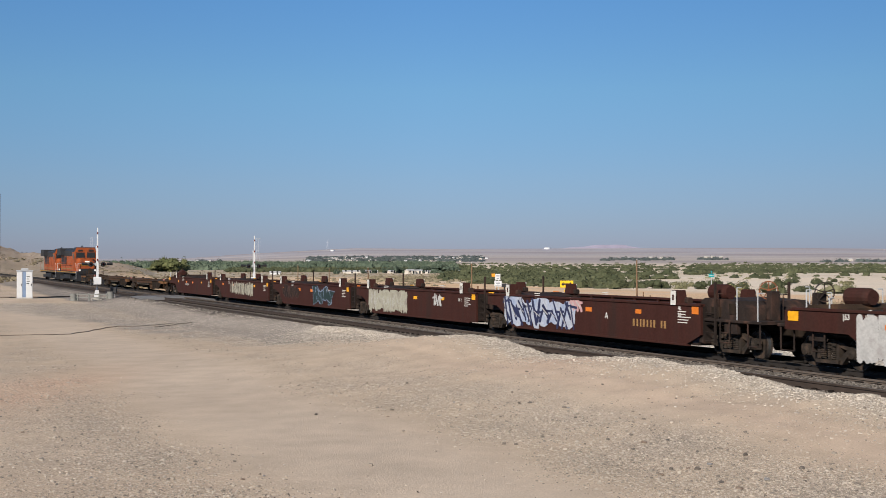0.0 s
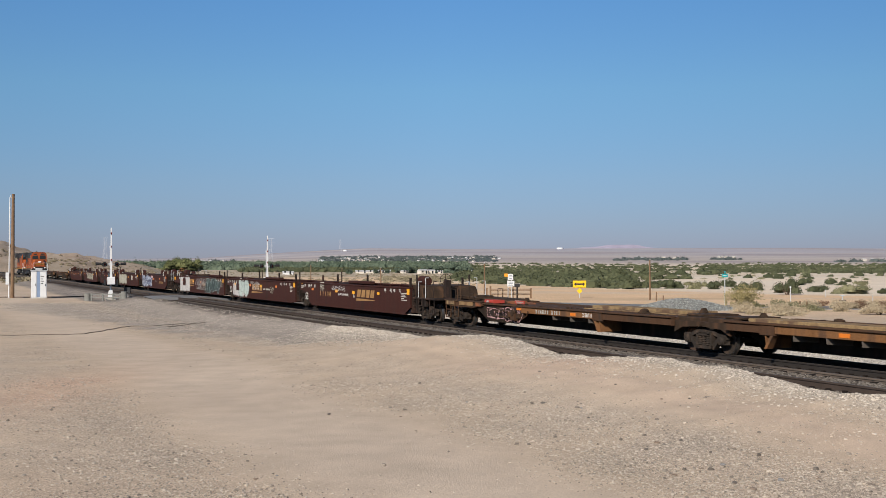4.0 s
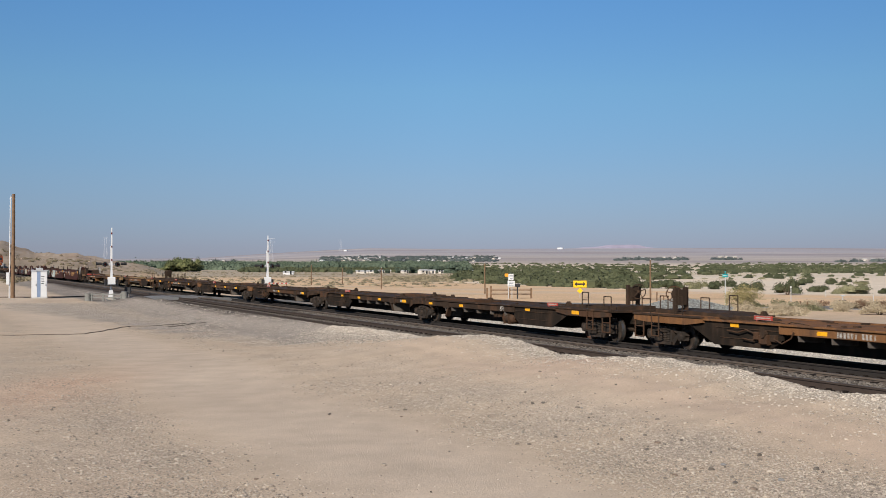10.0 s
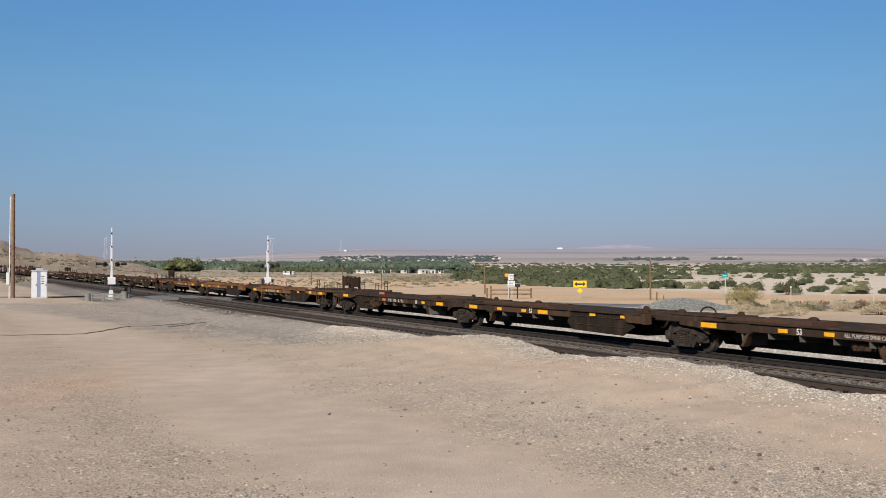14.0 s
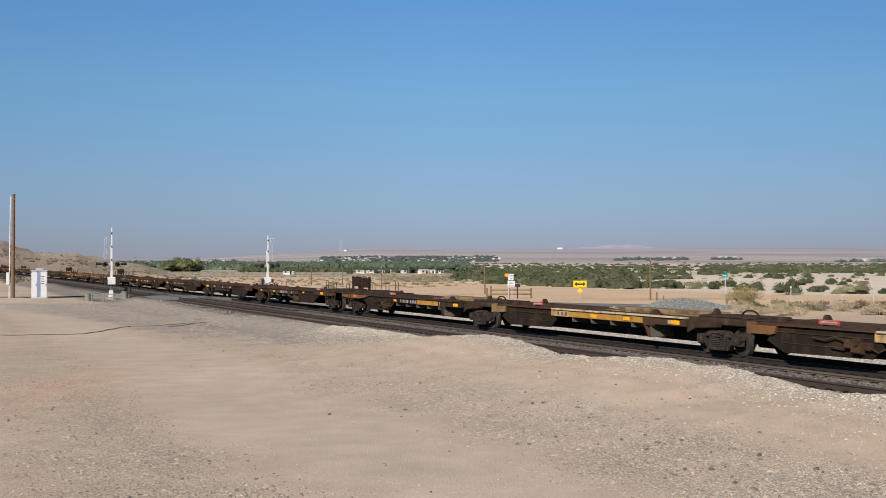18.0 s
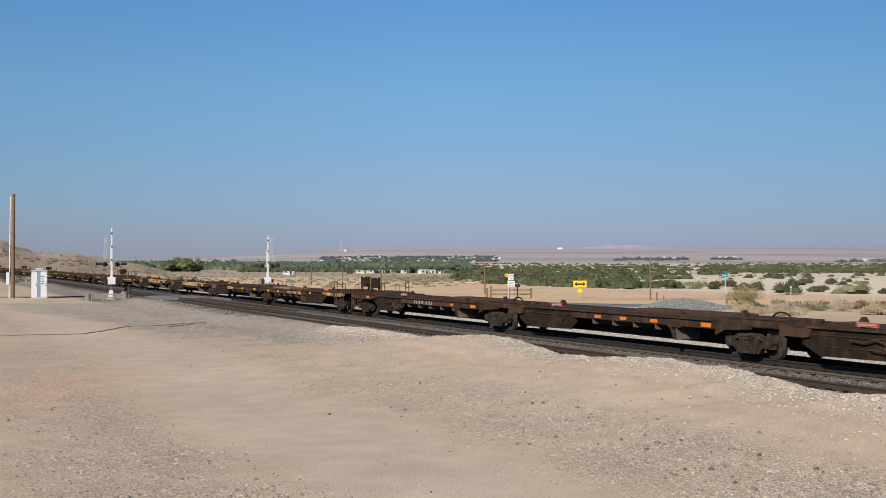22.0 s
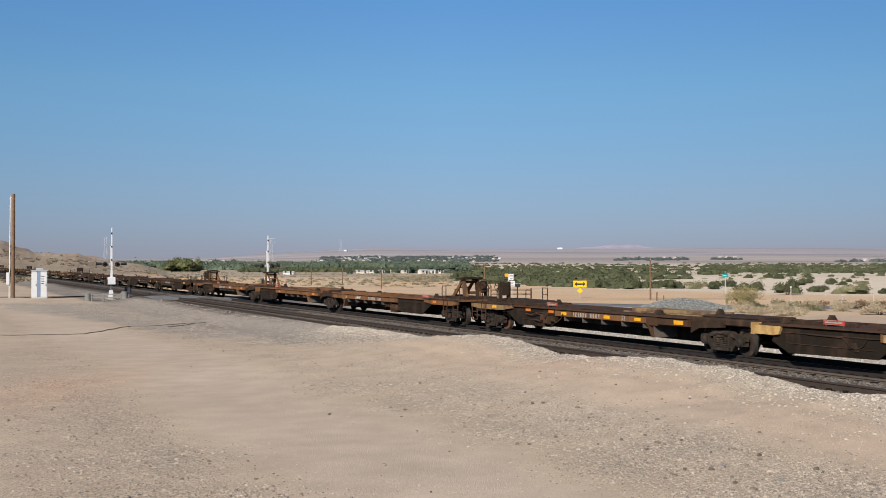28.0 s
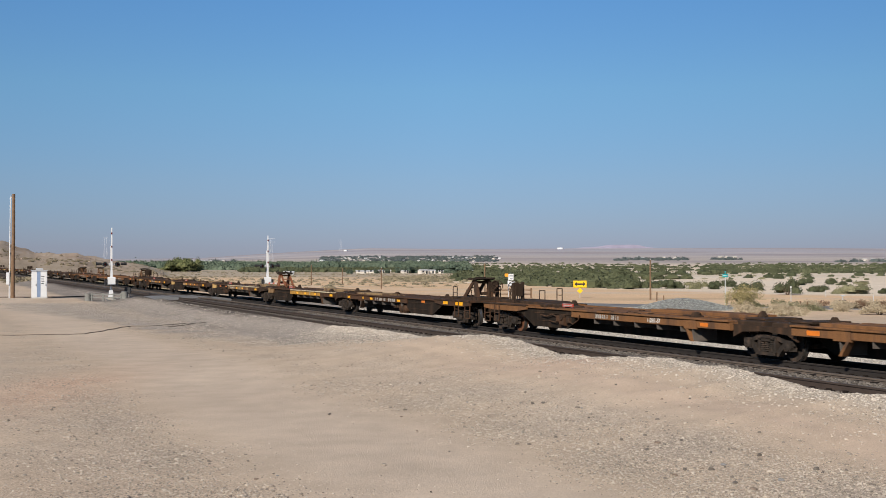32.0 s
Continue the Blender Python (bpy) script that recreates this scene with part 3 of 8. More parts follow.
def sill_marks(car, marks, L, vis, front):
    """Tape, stencils and painted panels on both sills, from a short list such as 'y10.0 t11.3:53 b7.4-9.7'.
    y, Y: yellow tape, wide; o, O: orange tape; w: white tag; e, E: yellow and orange end tape; b, B: faded and bright bars; t, T: faded and bright letters; p: tan lettered panel; q: yellow panel."""
    for token in marks.split():
        kind, rest = token[0], token[1:]
        if kind in "bBpq":
            ua, ub = (float(v) for v in rest.split("-"))
            u, w, word = (ua + ub) / 2, ub - ua, ""
        else:
            u, word = float(rest.split(":")[0]), rest.partition(":")[2].replace("_", " ")
            w = {"y": 0.4, "Y": 0.8, "o": 0.42, "O": 0.75, "w": 0.2, "e": 0.52, "E": 0.52}.get(kind, 0)
        onplate, over = u < 6.6, u < 2.6
        z = 0.985 if over else 0.955 if onplate else 0.905
        y = (1.402 if front else 1.386) if over else 1.306 if onplate else 1.363
        h = 0.075 if kind in "YO" else 0.068 if kind in "eE" else 0.056
        x = L / 2 - u
        if kind in "yYoOweE":
            rm = {"y": REFLECT, "Y": REFLECT, "e": REFLECT, "w": OLDWHITE}.get(kind, REFLECT_OR)
            for sy in (1, -1):
                part("reflector", cached(("reflector", kind, onplate, over, front, sy), lambda: Solid().box(-w / 2, w / 2, *sorted((sy * y, sy * (y + 0.005))), -h, h), rm), None, car,
                     "white consolidated stencil tag" if kind == "w" else "yellow reflective tape" if rm is REFLECT else "orange reflective tape", at=pose(x, 0, z))
        elif kind in "pq":
            s = Solid().box(-w / 2, w / 2, 1.3615, 1.3635, -0.105, 0.105)
            m = Matrix.Translation((x * vis, 0, z)) if vis > 0 else FLIP @ Matrix.Translation((x * vis, 0, z))
            pan = part("painted_panel", s, PANELTAN if kind == "p" else YELLOW, car, "tan painted panel" if kind == "p" else "faded yellow painted panel", at=m)
            if kind == "p":
                s = Solid()
                for k in range(3):
                    s.box(-0.44 + 0.3 * k, -0.3 + 0.3 * k, 1.364, 1.366, -0.07, 0.07)
                part("panel_bars", s, RUSTSTEEL, pan, "rust-red bars in place of an emblem")
        else:
            mat = WHITE if kind == "T" else OLDWHITE
            if kind in "bB":
                rng, s, n = random.Random(int(u * 100)), Solid(), 11
                for i in range(n):
                    if i != 4:
                        xa = w * (i / n - 0.5)
                        s.box(xa, xa + w * rng.choice((0.03, 0.05, 0.06)), 1.365, 1.369, -0.075, 0.075)
                m = Matrix.Translation((x * vis, 0, z)) if vis > 0 else FLIP @ Matrix.Translation((x * vis, 0, z))
                tagged(part("reporting_mark", s, mat, car, "row of white stencilled bars", at=m), kind="stuff")
            else:
                text_part("stencil", word, 0.24 if len(word) < 5 else 0.2 if len(word) < 12 else 0.15, x * vis, 1.367, z, car, mat, vis)


def spine_unit(u0, u1, mats, ends, turned, label, opts, seed):
    """A platform of a spine car between the truck centres u0 (ahead) and u1. ends: couplers at f(ront), r(ear).
    turned: the deep side plates stand at the rear. opts: what stands on it."""
    rng = random.Random(seed)
    L = round(u1 - u0, 1)
    sill, frame_mat, board, cap = mats
    if turned:
        ends = ends.replace("f", "x").replace("r", "f").replace("x", "r")
    front, rear = "f" in ends, "r" in ends

    def X(u):
        return L / 2 - u

    car = thing("spine_car", label, "railway car", "spine car platforms")
    pe = 7.1 if not front else 6.2                # where the side plate ends
    tail = L + (1.7 if opts.get("over") else -0.2)
    bx = L - (6.0 if opts.get("flat_end") else 3.4)                                  # the bracket that carries the container's far end
    xa, xb = X(-1.75 if front else 0.9), X(L - 0.15)
    part("centre_sill", cached(("centre_sill", L, front), lambda: Solid().box(xb, xa, -0.33, 0.33, 0.62, 1.0, 0.03), DARK), None, car)
    part("belly", cached(("belly", L), lambda: Solid().loft([[(X(L - 1.5), y, z) for y, z in ((-0.42, 0.7), (0.42, 0.7), (0.42, 0.6), (-0.42, 0.6))],
                                                          [(X(L - 2.1), y, z) for y, z in ((-0.42, 0.74), (0.42, 0.74), (0.42, 0.26), (-0.42, 0.26))],
                                                          [(X(3.2), y, z) for y, z in ((-0.42, 0.74), (0.42, 0.74), (0.42, 0.28), (-0.42, 0.28))],
                                                          [(X(2.3), y, z) for y, z in ((-0.42, 0.7), (0.42, 0.7), (0.42, 0.6), (-0.42, 0.6))]]), DARK), None, car)
    part("deck", cached(("deck", L), lambda: Solid().box(X(L - 1.4), X(1.95), -1.24, 1.24, 0.98, 1.06, 0.02), frame_mat), None, car)
    part("end_deck", cached(("end_deck", L, round(tail, 2)), lambda: Solid().box(X(tail), X(L - 1.45), -1.06, 1.06, 0.9, 1.1, 0.03).box(X(tail - 0.5), X(L - 1.6), -0.8, 0.62, 1.1, 1.165, 0.02), STEEL), None, car)
    plate_mat = opts.get("plate", DARK)
    flange = opts.get("flange", frame_mat)
    for sy in (1, -1):
        def ys(a, b):
            return sorted((sy * a, sy * b))

        if front:
            outline = [(X(1.55), 0.94), (X(1.55), 1.04), (X(pe), 1.04), (X(pe), 0.62), (X(pe - 0.5), 0.34), (X(3.0), 0.33)]
        else:
            outline = [(X(2.65), 0.6), (X(3.0), 1.04), (X(pe), 1.04), (X(pe + 0.15), 0.6), (X(pe - 0.25), 0.34), (X(3.4), 0.29)]
        part("side_plate", cached(("side_plate", L, front, sy), lambda: Solid().plate(outline, *ys(1.24, 1.3)), plate_mat), None, car)
        part("plate_rib", cached(("plate_rib", L, front, sy), lambda: Solid().box(X(pe - 0.1), X(3.1), *ys(1.3, 1.325), 0.86, 0.885).box(X(pe - 0.3), X(3.3), *ys(1.3, 1.32), 0.56, 0.58), STEEL), None, car)
        part("plate_flange", cached(("plate_flange", L, front, sy), lambda: Solid().box(X(pe), X(2.3), *ys(1.18, 1.38), 1.04, 1.095), frame_mat), None, car)
        part("side_sill", cached(("side_sill", L, front, sy), lambda: Solid().box(X(bx - 0.35), X(pe - 0.1), *ys(1.25, 1.36), 0.795, 1.03, 0.012), sill), None, car)
        part("sill_flange", cached(("sill_flange", L, front, sy), lambda: Solid().box(X(L - 1.4), X(pe + 0.003), *ys(1.17, 1.42), 1.035, 1.092, 0.01), flange), None, car)
        part("joint_panel", cached(("joint_panel", L, sy), lambda: Solid().box(X(bx + 0.3), X(bx - 0.36), *ys(1.24, 1.385), 0.74, 1.03, 0.01), frame_mat), None, car)
        part("end_sill", cached(("end_sill", L, sy), lambda: Solid().box(X(L - 1.4), X(bx + 0.31), *ys(1.22, 1.36), 0.79, 1.028, 0.012), frame_mat), None, car)
        part("truck_side_sill", cached(("truck_side_sill", L, sy), lambda: Solid().plate([(X(L - 1.45), 0.6), (X(L - 1.0), 0.78), (X(L + 0.1), 0.84), (X(L + 0.1), 0.98), (X(L - 1.45), 0.98)], *ys(1.0, 1.2)), STEEL), None, car)
        if not front:
            part("end_cap", cached(("end_cap", L, sy), lambda: Solid().plate([(X(1.85), 0.77), (X(1.85), 1.03), (X(3.15), 1.03), (X(3.05), 0.8), (X(2.85), 0.77)], *ys(1.1, 1.385)).box(X(2.0), X(1.82), *ys(1.15, 1.39), 0.75, 1.1), cap), None, car)
        for k in range(4 if not front else 5):
            u = L - 8.6 + 1.35 * (k if not front else k - 0.6)
            if pe + 0.1 < u < bx - 0.5:
                part("gusset", cached(("gusset", sy), lambda: Solid().add(
                    [(0, sy * 1.345, 0.8), (0, sy * 0.42, 0.8), (0, sy * 0.42, 0.57), (0, sy * 1.33, 0.63)] + [(-0.03, sy * 1.345, 0.8), (-0.03, sy * 0.42, 0.8), (-0.03, sy * 0.42, 0.57), (-0.03, sy * 1.33, 0.63)],
                    [(0, 1, 2, 3), (4, 7, 6, 5), (0, 4, 5, 1), (1, 5, 6, 2), (2, 6, 7, 3), (3, 7, 4, 0)]), GUSSET), None, car, at=pose(X(u), 0, 0))
        bmat = opts.get("bracket", frame_mat)
        part("bracket", cached(("bracket", sy), lambda: Solid().add(
            [(0, sy * 1.36, 0.76), (0, sy * 0.42, 0.76), (0, sy * 0.42, 0.36), (0, sy * 1.3, 0.36)] + [(-0.04, sy * 1.36, 0.76), (-0.04, sy * 0.42, 0.76), (-0.04, sy * 0.42, 0.36), (-0.04, sy * 1.3, 0.36)],
            [(0, 1, 2, 3), (4, 7, 6, 5), (0, 4, 5, 1), (1, 5, 6, 2), (2, 6, 7, 3), (3, 7, 4, 0)]), bmat if bmat is not frame_mat else GUSSET), None, car, at=pose(X(bx + 0.05), 0, 0))
        part("bracket_rib", cached(("bracket_rib", sy), lambda: Solid().plate([(0.32, 0.78), (0.2, 0.78), (-0.1, 0.35), (0.02, 0.35)], *ys(1.16, 1.375)), bmat), None, car, at=pose(X(bx), 0, 0))
        # container pedestals: blunt pyramids
        for u in (3.2, L - 2.1) if sy < 0 else (2.3, L - 4.4):
            part("pedestal", cached(("pedestal", sy), lambda: Solid().box(-0.24, 0.24, *ys(0.3, 0.56), 0, 0.04, 0.01).loft([[(xx * 0.17, sy * 0.43 + yy * 0.1, 0.04) for xx, yy in ((-1, -1), (1, -1), (1, 1), (-1, 1))],
                 [(xx * 0.13, sy * 0.43 + yy * 0.09, 0.12) for xx, yy in ((-1, -1), (1, -1), (1, 1), (-1, 1))], [(xx * 0.06, sy * 0.43 + yy * 0.05, 0.26 if sy < 0 else 0.17) for xx, yy in ((-1, -1), (1, -1), (1, 1), (-1, 1))]])
                 .rod((-0.2, sy * 0.43, 0.12), (0.2, sy * 0.43, 0.12), 0.03, 6), STEEL), None, car, at=pose(X(u), 0, 1.06))
    # the raised tyre board along the deck
    if opts.get("boards", True):
        ua, ub = (8.9, L - 2.35) if rng.random() < 0.6 else (L - 6.2, L - 2.35)
        part("tyre_board", cached(("tyre_board", L, ua), lambda: Solid().box(X(ub), X(ua), -1.18, -0.32, 1.06, 1.185, 0.015).box(X(ub), X(ua + 0.4), 0.1, 0.3, 1.06, 1.1, 0.01), board), None, car)
    # trailer hitch: two tapered legs and two sloping struts under a wide head plate
    if opts.get("hitch") == "up":
        hx, hz = X(0.75 if front else 1.45), 1.06
        part("hitch_stand", cached("hitch_stand", lambda: Solid().loft(hitch_leg(0.82, 0.5, 0.0, 0.98, 0.3, 0.15, 0.3, 0.36)).loft(hitch_leg(0.82, 0.5, 0.0, 0.98, 0.3, 0.15, -0.36, -0.3))
             .box(0.7, 0.76, -0.3, 0.3, 0.3, 0.44).box(0.5, 0.56, -0.3, 0.3, 0.82, 0.94), opts.get("hitchmat", RUSTSTEEL)), None, car, at=pose(hx, 0, hz))
        part("hitch_strut", cached("hitch_strut", lambda: Solid().loft(hitch_leg(-0.95, 0.34, 0.0, 0.98, 0.19, 0.13, 0.26, 0.32)).loft(hitch_leg(-0.95, 0.34, 0.0, 0.98, 0.19, 0.13, -0.32, -0.26))
             .box(-0.7, -0.6, -0.26, 0.26, 0.2, 0.26).box(-0.2, -0.1, -0.26, 0.26, 0.58, 0.64), opts.get("hitchmat", RUSTSTEEL)), None, car, at=pose(hx, 0, hz))
        part("hitch_foot", cached("hitch_foot", lambda: Solid().box(-1.3, 1.3, -0.5, -0.36, 0.0, 0.1, 0.02).box(-1.3, 1.3, 0.36, 0.5, 0.0, 0.1, 0.02), STEEL), None, car, at=pose(hx, 0, hz))
        part("hitch_top", cached("hitch_top", lambda: Solid().plate([(-0.12, 0.98), (-0.02, 1.06), (0.9, 1.1), (0.98, 1.03), (0.75, 0.98)], -0.46, 0.46).box(0.2, 0.55, -0.2, 0.2, 1.06, 1.12, 0.02), DARK), None, car, at=pose(hx, 0, hz))
    else:
        part("folded_hitch", cached("folded_hitch", lambda: Solid().plate([(-1.0, 0), (-0.9, 0.06), (0.2, 0.1), (0.7, 0.06), (0.8, 0)], -0.4, 0.4).box(-0.35, 0.1, -0.3, 0.3, 0.09, 0.13).rod((-0.8, 0.3, 0.09), (0.6, 0.36, 0.1), 0.03, 6), opts.get("hitchmat", STEEL)), None, car, at=pose(X(3.1), 0, 1.061))
    if opts.get("red", True):
        part("warning_plate", cached("warning_plate", lambda: Solid().box(-0.42, 0.42, 0.5, 0.53, 0.05, 0.18).box(-0.36, -0.33, 0.48, 0.5, 0, 0.18).box(0.33, 0.36, 0.48, 0.5, 0, 0.18), opts.get("redmat", RED)), None, car, "red warning plate", at=pose(X(4.35), 0, 1.058) if not turned else pose(X(4.35), 0, 1.058) @ FLIP)
        part("warning_text", cached("warning_text", lambda: Solid().box(-0.34, 0.34, 0.531, 0.534, 0.095, 0.135).box(-0.41, 0.41, 0.531, 0.533, 0.165, 0.176).box(-0.41, 0.41, 0.531, 0.533, 0.054, 0.062), OLDWHITE), None, car, at=pose(X(4.35), 0, 1.058) if not turned else pose(X(4.35), 0, 1.058) @ FLIP)
    if opts.get("hoops") and opts.get("over"):
        part("brake_hose", cached("brake_hose", lambda: Solid().pipe([(0.42 * math.cos(a), 0.3, 0.2 * math.sin(a)) for a in [3.14 * k / 12 for k in range(13)]], 0.03, 6), DARK), None, car, at=pose(X(L + 0.6), 0, 1.16))
    # low fittings on the deck
    s = Solid()
    for k in range(10):
        u, yy = rng.uniform(2.6, L - 2.0), rng.choice((-1, 1)) * rng.uniform(0.15, 1.0)
        a, b, h = rng.uniform(0.05, 0.22), rng.uniform(0.02, 0.06), rng.uniform(0.01, 0.05)
        s.box(X(u) - a, X(u) + a, yy - b, yy + b, 1.05, 1.065 + h)
    for k in range(3):
        u = rng.uniform(3, L - 3)
        s.pipe([(X(u), 0.9, 1.07), (X(u + 0.2), 0.95, 1.08 + rng.uniform(0.02, 0.06)), (X(u + 0.5), 0.85, 1.1), (X(u + 0.9), 0.9, 1.07)], 0.016, 5)
    tagged(part("deck_hardware", s, STEEL, car), kind="stuff")
    # brake gear hung behind the plate's inner end
    if opts["index"] % 2 == 0:
        gx = pe - 0.7
        valve = part("brake_valve", cached("brake_valve", lambda: Solid().box(-0.2, 0.15, 1.25, 1.48, -0.2, 0.1, 0.04), BROWNSTEEL), None, car, at=pose(X(gx), 0, 0.66))
        part("valve_cap", cached("valve_cap", lambda: Solid().spin([(0.0, -0.06), (0.12, -0.06), (0.12, 0.06), (0.0, 0.06)], (-0.05, 1.46, 0.12), "y", 12), STEEL), None, valve)
        part("valve_box", cached("valve_box", lambda: Solid().box(0.2, 0.42, 1.28, 1.46, -0.08, 0.16, 0.03), BROWNSTEEL), None, valve)
        part("valve_box", cached("valve_box2", lambda: Solid().box(-0.5, -0.28, 1.28, 1.42, -0.1, 0.1, 0.02), STEEL), None, valve)
        for i, run in enumerate((((0.45, 0.12), (0.8, 0.2), (1.2, 0.1), (1.7, 0.14)), ((-0.45, 0.0), (-0.8, -0.12), (-1.2, 0.05), (-1.3, 0.24)), ((0.1, 0.1), (0.5, -0.1), (1.0, -0.06)))):
            part("brake_pipe", cached(("brake_pipe", i), lambda: Solid().pipe([(px, 1.42, pz) for px, pz in run], 0.021, 6), BROWNSTEEL), None, valve)
    else:
        part("air_pipe", cached(("air_pipe", L), lambda: Solid().pipe([(X(4.2), 1.33, 0.86), (X(5.6), 1.33, 0.84), (X(5.9), 1.34, 0.62), (X(6.1), 1.34, 0.56), (X(6.35), 1.33, 0.66), (X(6.5), 1.33, 0.86), (X(7.0), 1.33, 0.88)], 0.014, 5)
             .plate([(X(5.85), 0.72), (X(6.05), 0.5), (X(6.2), 0.5), (X(6.05), 0.74)], 1.3, 1.33), STEEL), None, car)
    if turned and opts["index"] in (2, 4):
        tank = part("air_reservoir", cached("air_reservoir", lambda: Solid().spin([(0.0, -0.48), (0.12, -0.46), (0.2, -0.38), (0.21, 0.36), (0.13, 0.46), (0.0, 0.48)], (0, 0, 0), "x", 18).box(-0.25, -0.2, -0.22, 0.3, -0.23, 0.2).box(0.18, 0.23, -0.22, 0.3, -0.23, 0.2), BROWNSTEEL), None, car, at=pose(X(pe + 0.75), -1.08, 0.52))
        part("brake_lever", cached("brake_lever", lambda: Solid().plate([(0.5, 0.1), (1.25, 0.2), (1.3, 0.14), (0.55, 0.0)], -0.1, -0.06).plate([(-0.5, 0.0), (-0.62, 0.28), (-0.55, 0.3), (-0.42, 0.02)], -0.1, -0.06).rod((0.45, 0, 0), (0.75, -0.08, 0.08), 0.025, 8), STEEL), None, tank)
        part("lever_guide", cached("lever_guide", lambda: Solid().plate([(-1.6, 0.2), (-1.5, -0.02), (-0.7, 0.02), (-0.6, 0.2)], -0.06, -0.02).plate([(-1.45, 0.14), (-1.35, 0.02), (-1.3, 0.14)], -0.1, -0.06).plate([(-1.2, 0.14), (-1.1, 0.02), (-1.05, 0.14)], -0.1, -0.06), STEEL), None, tank)
    # platform, handwheel, steps and rails at the coupler end
    if front:
        part("end_platform", cached(("end_platform", L), lambda: Solid().box(X(2.5), X(-1.45), -1.38, 1.38, 1.06, 1.14, 0.02), frame_mat), None, car)
        part("platform_box", cached(("platform_box", L), lambda: Solid().loft([[(X(-1.0), y, z) for y, z in ((-0.8, 1.14), (0.8, 1.14), (0.8, 1.27), (-0.8, 1.27))], [(X(2.2), y, z) for y, z in ((-0.8, 1.14), (0.8, 1.14), (0.8, 1.25), (-0.8, 1.25))],
             [(X(2.9), y, z) for y, z in ((-0.7, 1.06), (0.7, 1.06), (0.7, 1.14), (-0.7, 1.14))]]), STEEL), None, car)
        for sy in (1, -1):
            part("platform_side", cached(("platform_side", L, sy), lambda: Solid().plate([(X(-1.4), 1.08), (X(-1.4), 0.92), (X(-0.6), 0.86), (X(1.6), 0.86), (X(2.5), 0.96), (X(2.5), 1.08)], *sorted((sy * 1.3, sy * 1.4))), cap), None, car)
            part("platform_lip", cached(("platform_lip", L, sy), lambda: Solid().box(X(2.5), X(-1.43), *sorted((sy * 1.3, sy * 1.43)), 1.08, 1.15, 0.012), STEEL), None, car)
            part("step", cached(("step", L, sy), lambda: Solid().pipe([(X(-1.38), sy * 1.36, 1.1), (X(-1.38), sy * 1.36, 0.36), (X(-0.86), sy * 1.36, 0.36), (X(-0.86), sy * 1.36, 1.1)], 0.026, 6).pipe([(X(-1.38), sy * 1.36, 0.7), (X(-0.86), sy * 1.36, 0.7)], 0.022, 6), BROWNSTEEL), None, car)
            part("side_ladder", cached(("side_ladder", L, sy), lambda: Solid().pipe([(X(-0.3), sy * 1.42, 1.1), (X(-0.3), sy * 1.42, 0.42), (X(0.12), sy * 1.42, 0.42), (X(0.12), sy * 1.42, 1.1)], 0.022, 6).pipe([(X(-0.3), sy * 1.42, 0.74), (X(0.12), sy * 1.42, 0.74)], 0.018, 6), BROWNSTEEL), None, car)
            part("grab_iron", cached(("grab_iron", L, sy), lambda: Solid().pipe([(X(-1.2), sy * 1.2, 1.14), (X(-1.2), sy * 1.2, 1.62), (X(-0.7), sy * 1.2, 1.62), (X(-0.7), sy * 1.2, 1.14)], 0.02, 6), STEEL), None, car)
            part("grab_iron", cached(("grab_iron2", L, sy), lambda: Solid().pipe([(X(0.55), sy * 1.1, 1.14), (X(0.55), sy * 1.1, 1.74), (X(1.0), sy * 1.1, 1.74), (X(1.0), sy * 1.1, 1.14)], 0.02, 6).pipe([(X(0.55), sy * 1.1, 1.46), (X(1.0), sy * 1.1, 1.46)], 0.014, 6), STEEL), None, car)
        if opts.get("flat_end"):
            hinge = part("hitch_hinge", Solid().box(X(3.3), X(2.45), 0.7, 1.25, 1.1, 1.24, 0.03), RED, car, "faded red folded hitch frame")
            part("hinge_tag", Solid().box(X(2.9), X(2.65), 1.252, 1.257, 1.13, 1.21), OLDWHITE, hinge)
            for ua, ub, m in ((1.6, 0.2, TAN), (-0.4, -1.2, BOARD), (2.4, 1.9, RUST)):
                part("worn_patch", Solid().box(X(ua), X(ub), 1.402, 1.434, 0.94, 1.1), m, car, "worn tan paint on the platform edge")
            for u, z1 in ((-0.15, 1.85), (-0.5, 1.7)):
                part("grab_post", Solid().rod((X(u), 1.2, 1.12), (X(u), 1.2, z1), 0.03, 8), STEEL, car)
            part("pipe_run", Solid().pipe([(X(-1.0), 1.0, 1.3), (X(0.2), 1.05, 1.32), (X(1.0), 1.0, 1.26), (X(2.2), 0.4, 1.24)], 0.04, 6).box(X(1.2), X(0.4), 0.2, 0.7, 1.26, 1.38, 0.03), STEEL, car)
        else:
            part("brake_stand", cached(("brake_stand", L), lambda: Solid().box(X(0.06), X(-0.1), 0.2, 0.3, 1.14, 2.02, 0.01).box(X(0.06), X(-0.1), 0.62, 0.72, 1.14, 1.98, 0.01).box(X(0.12), X(-0.16), 0.3, 0.62, 1.42, 1.95, 0.04).spin([(0.0, -0.08), (0.2, -0.08), (0.22, 0.0), (0.2, 0.06), (0.0, 0.06)], (X(-0.22), 0.46, 1.78), "x", 14).box(X(0.3), X(-0.4), 0.15, 0.78, 1.14, 1.24, 0.02), STEEL), None, car)
            handwheel(car, X(-0.38), 0.46, 1.78, opts.get("wheelmat", STEEL), 62)
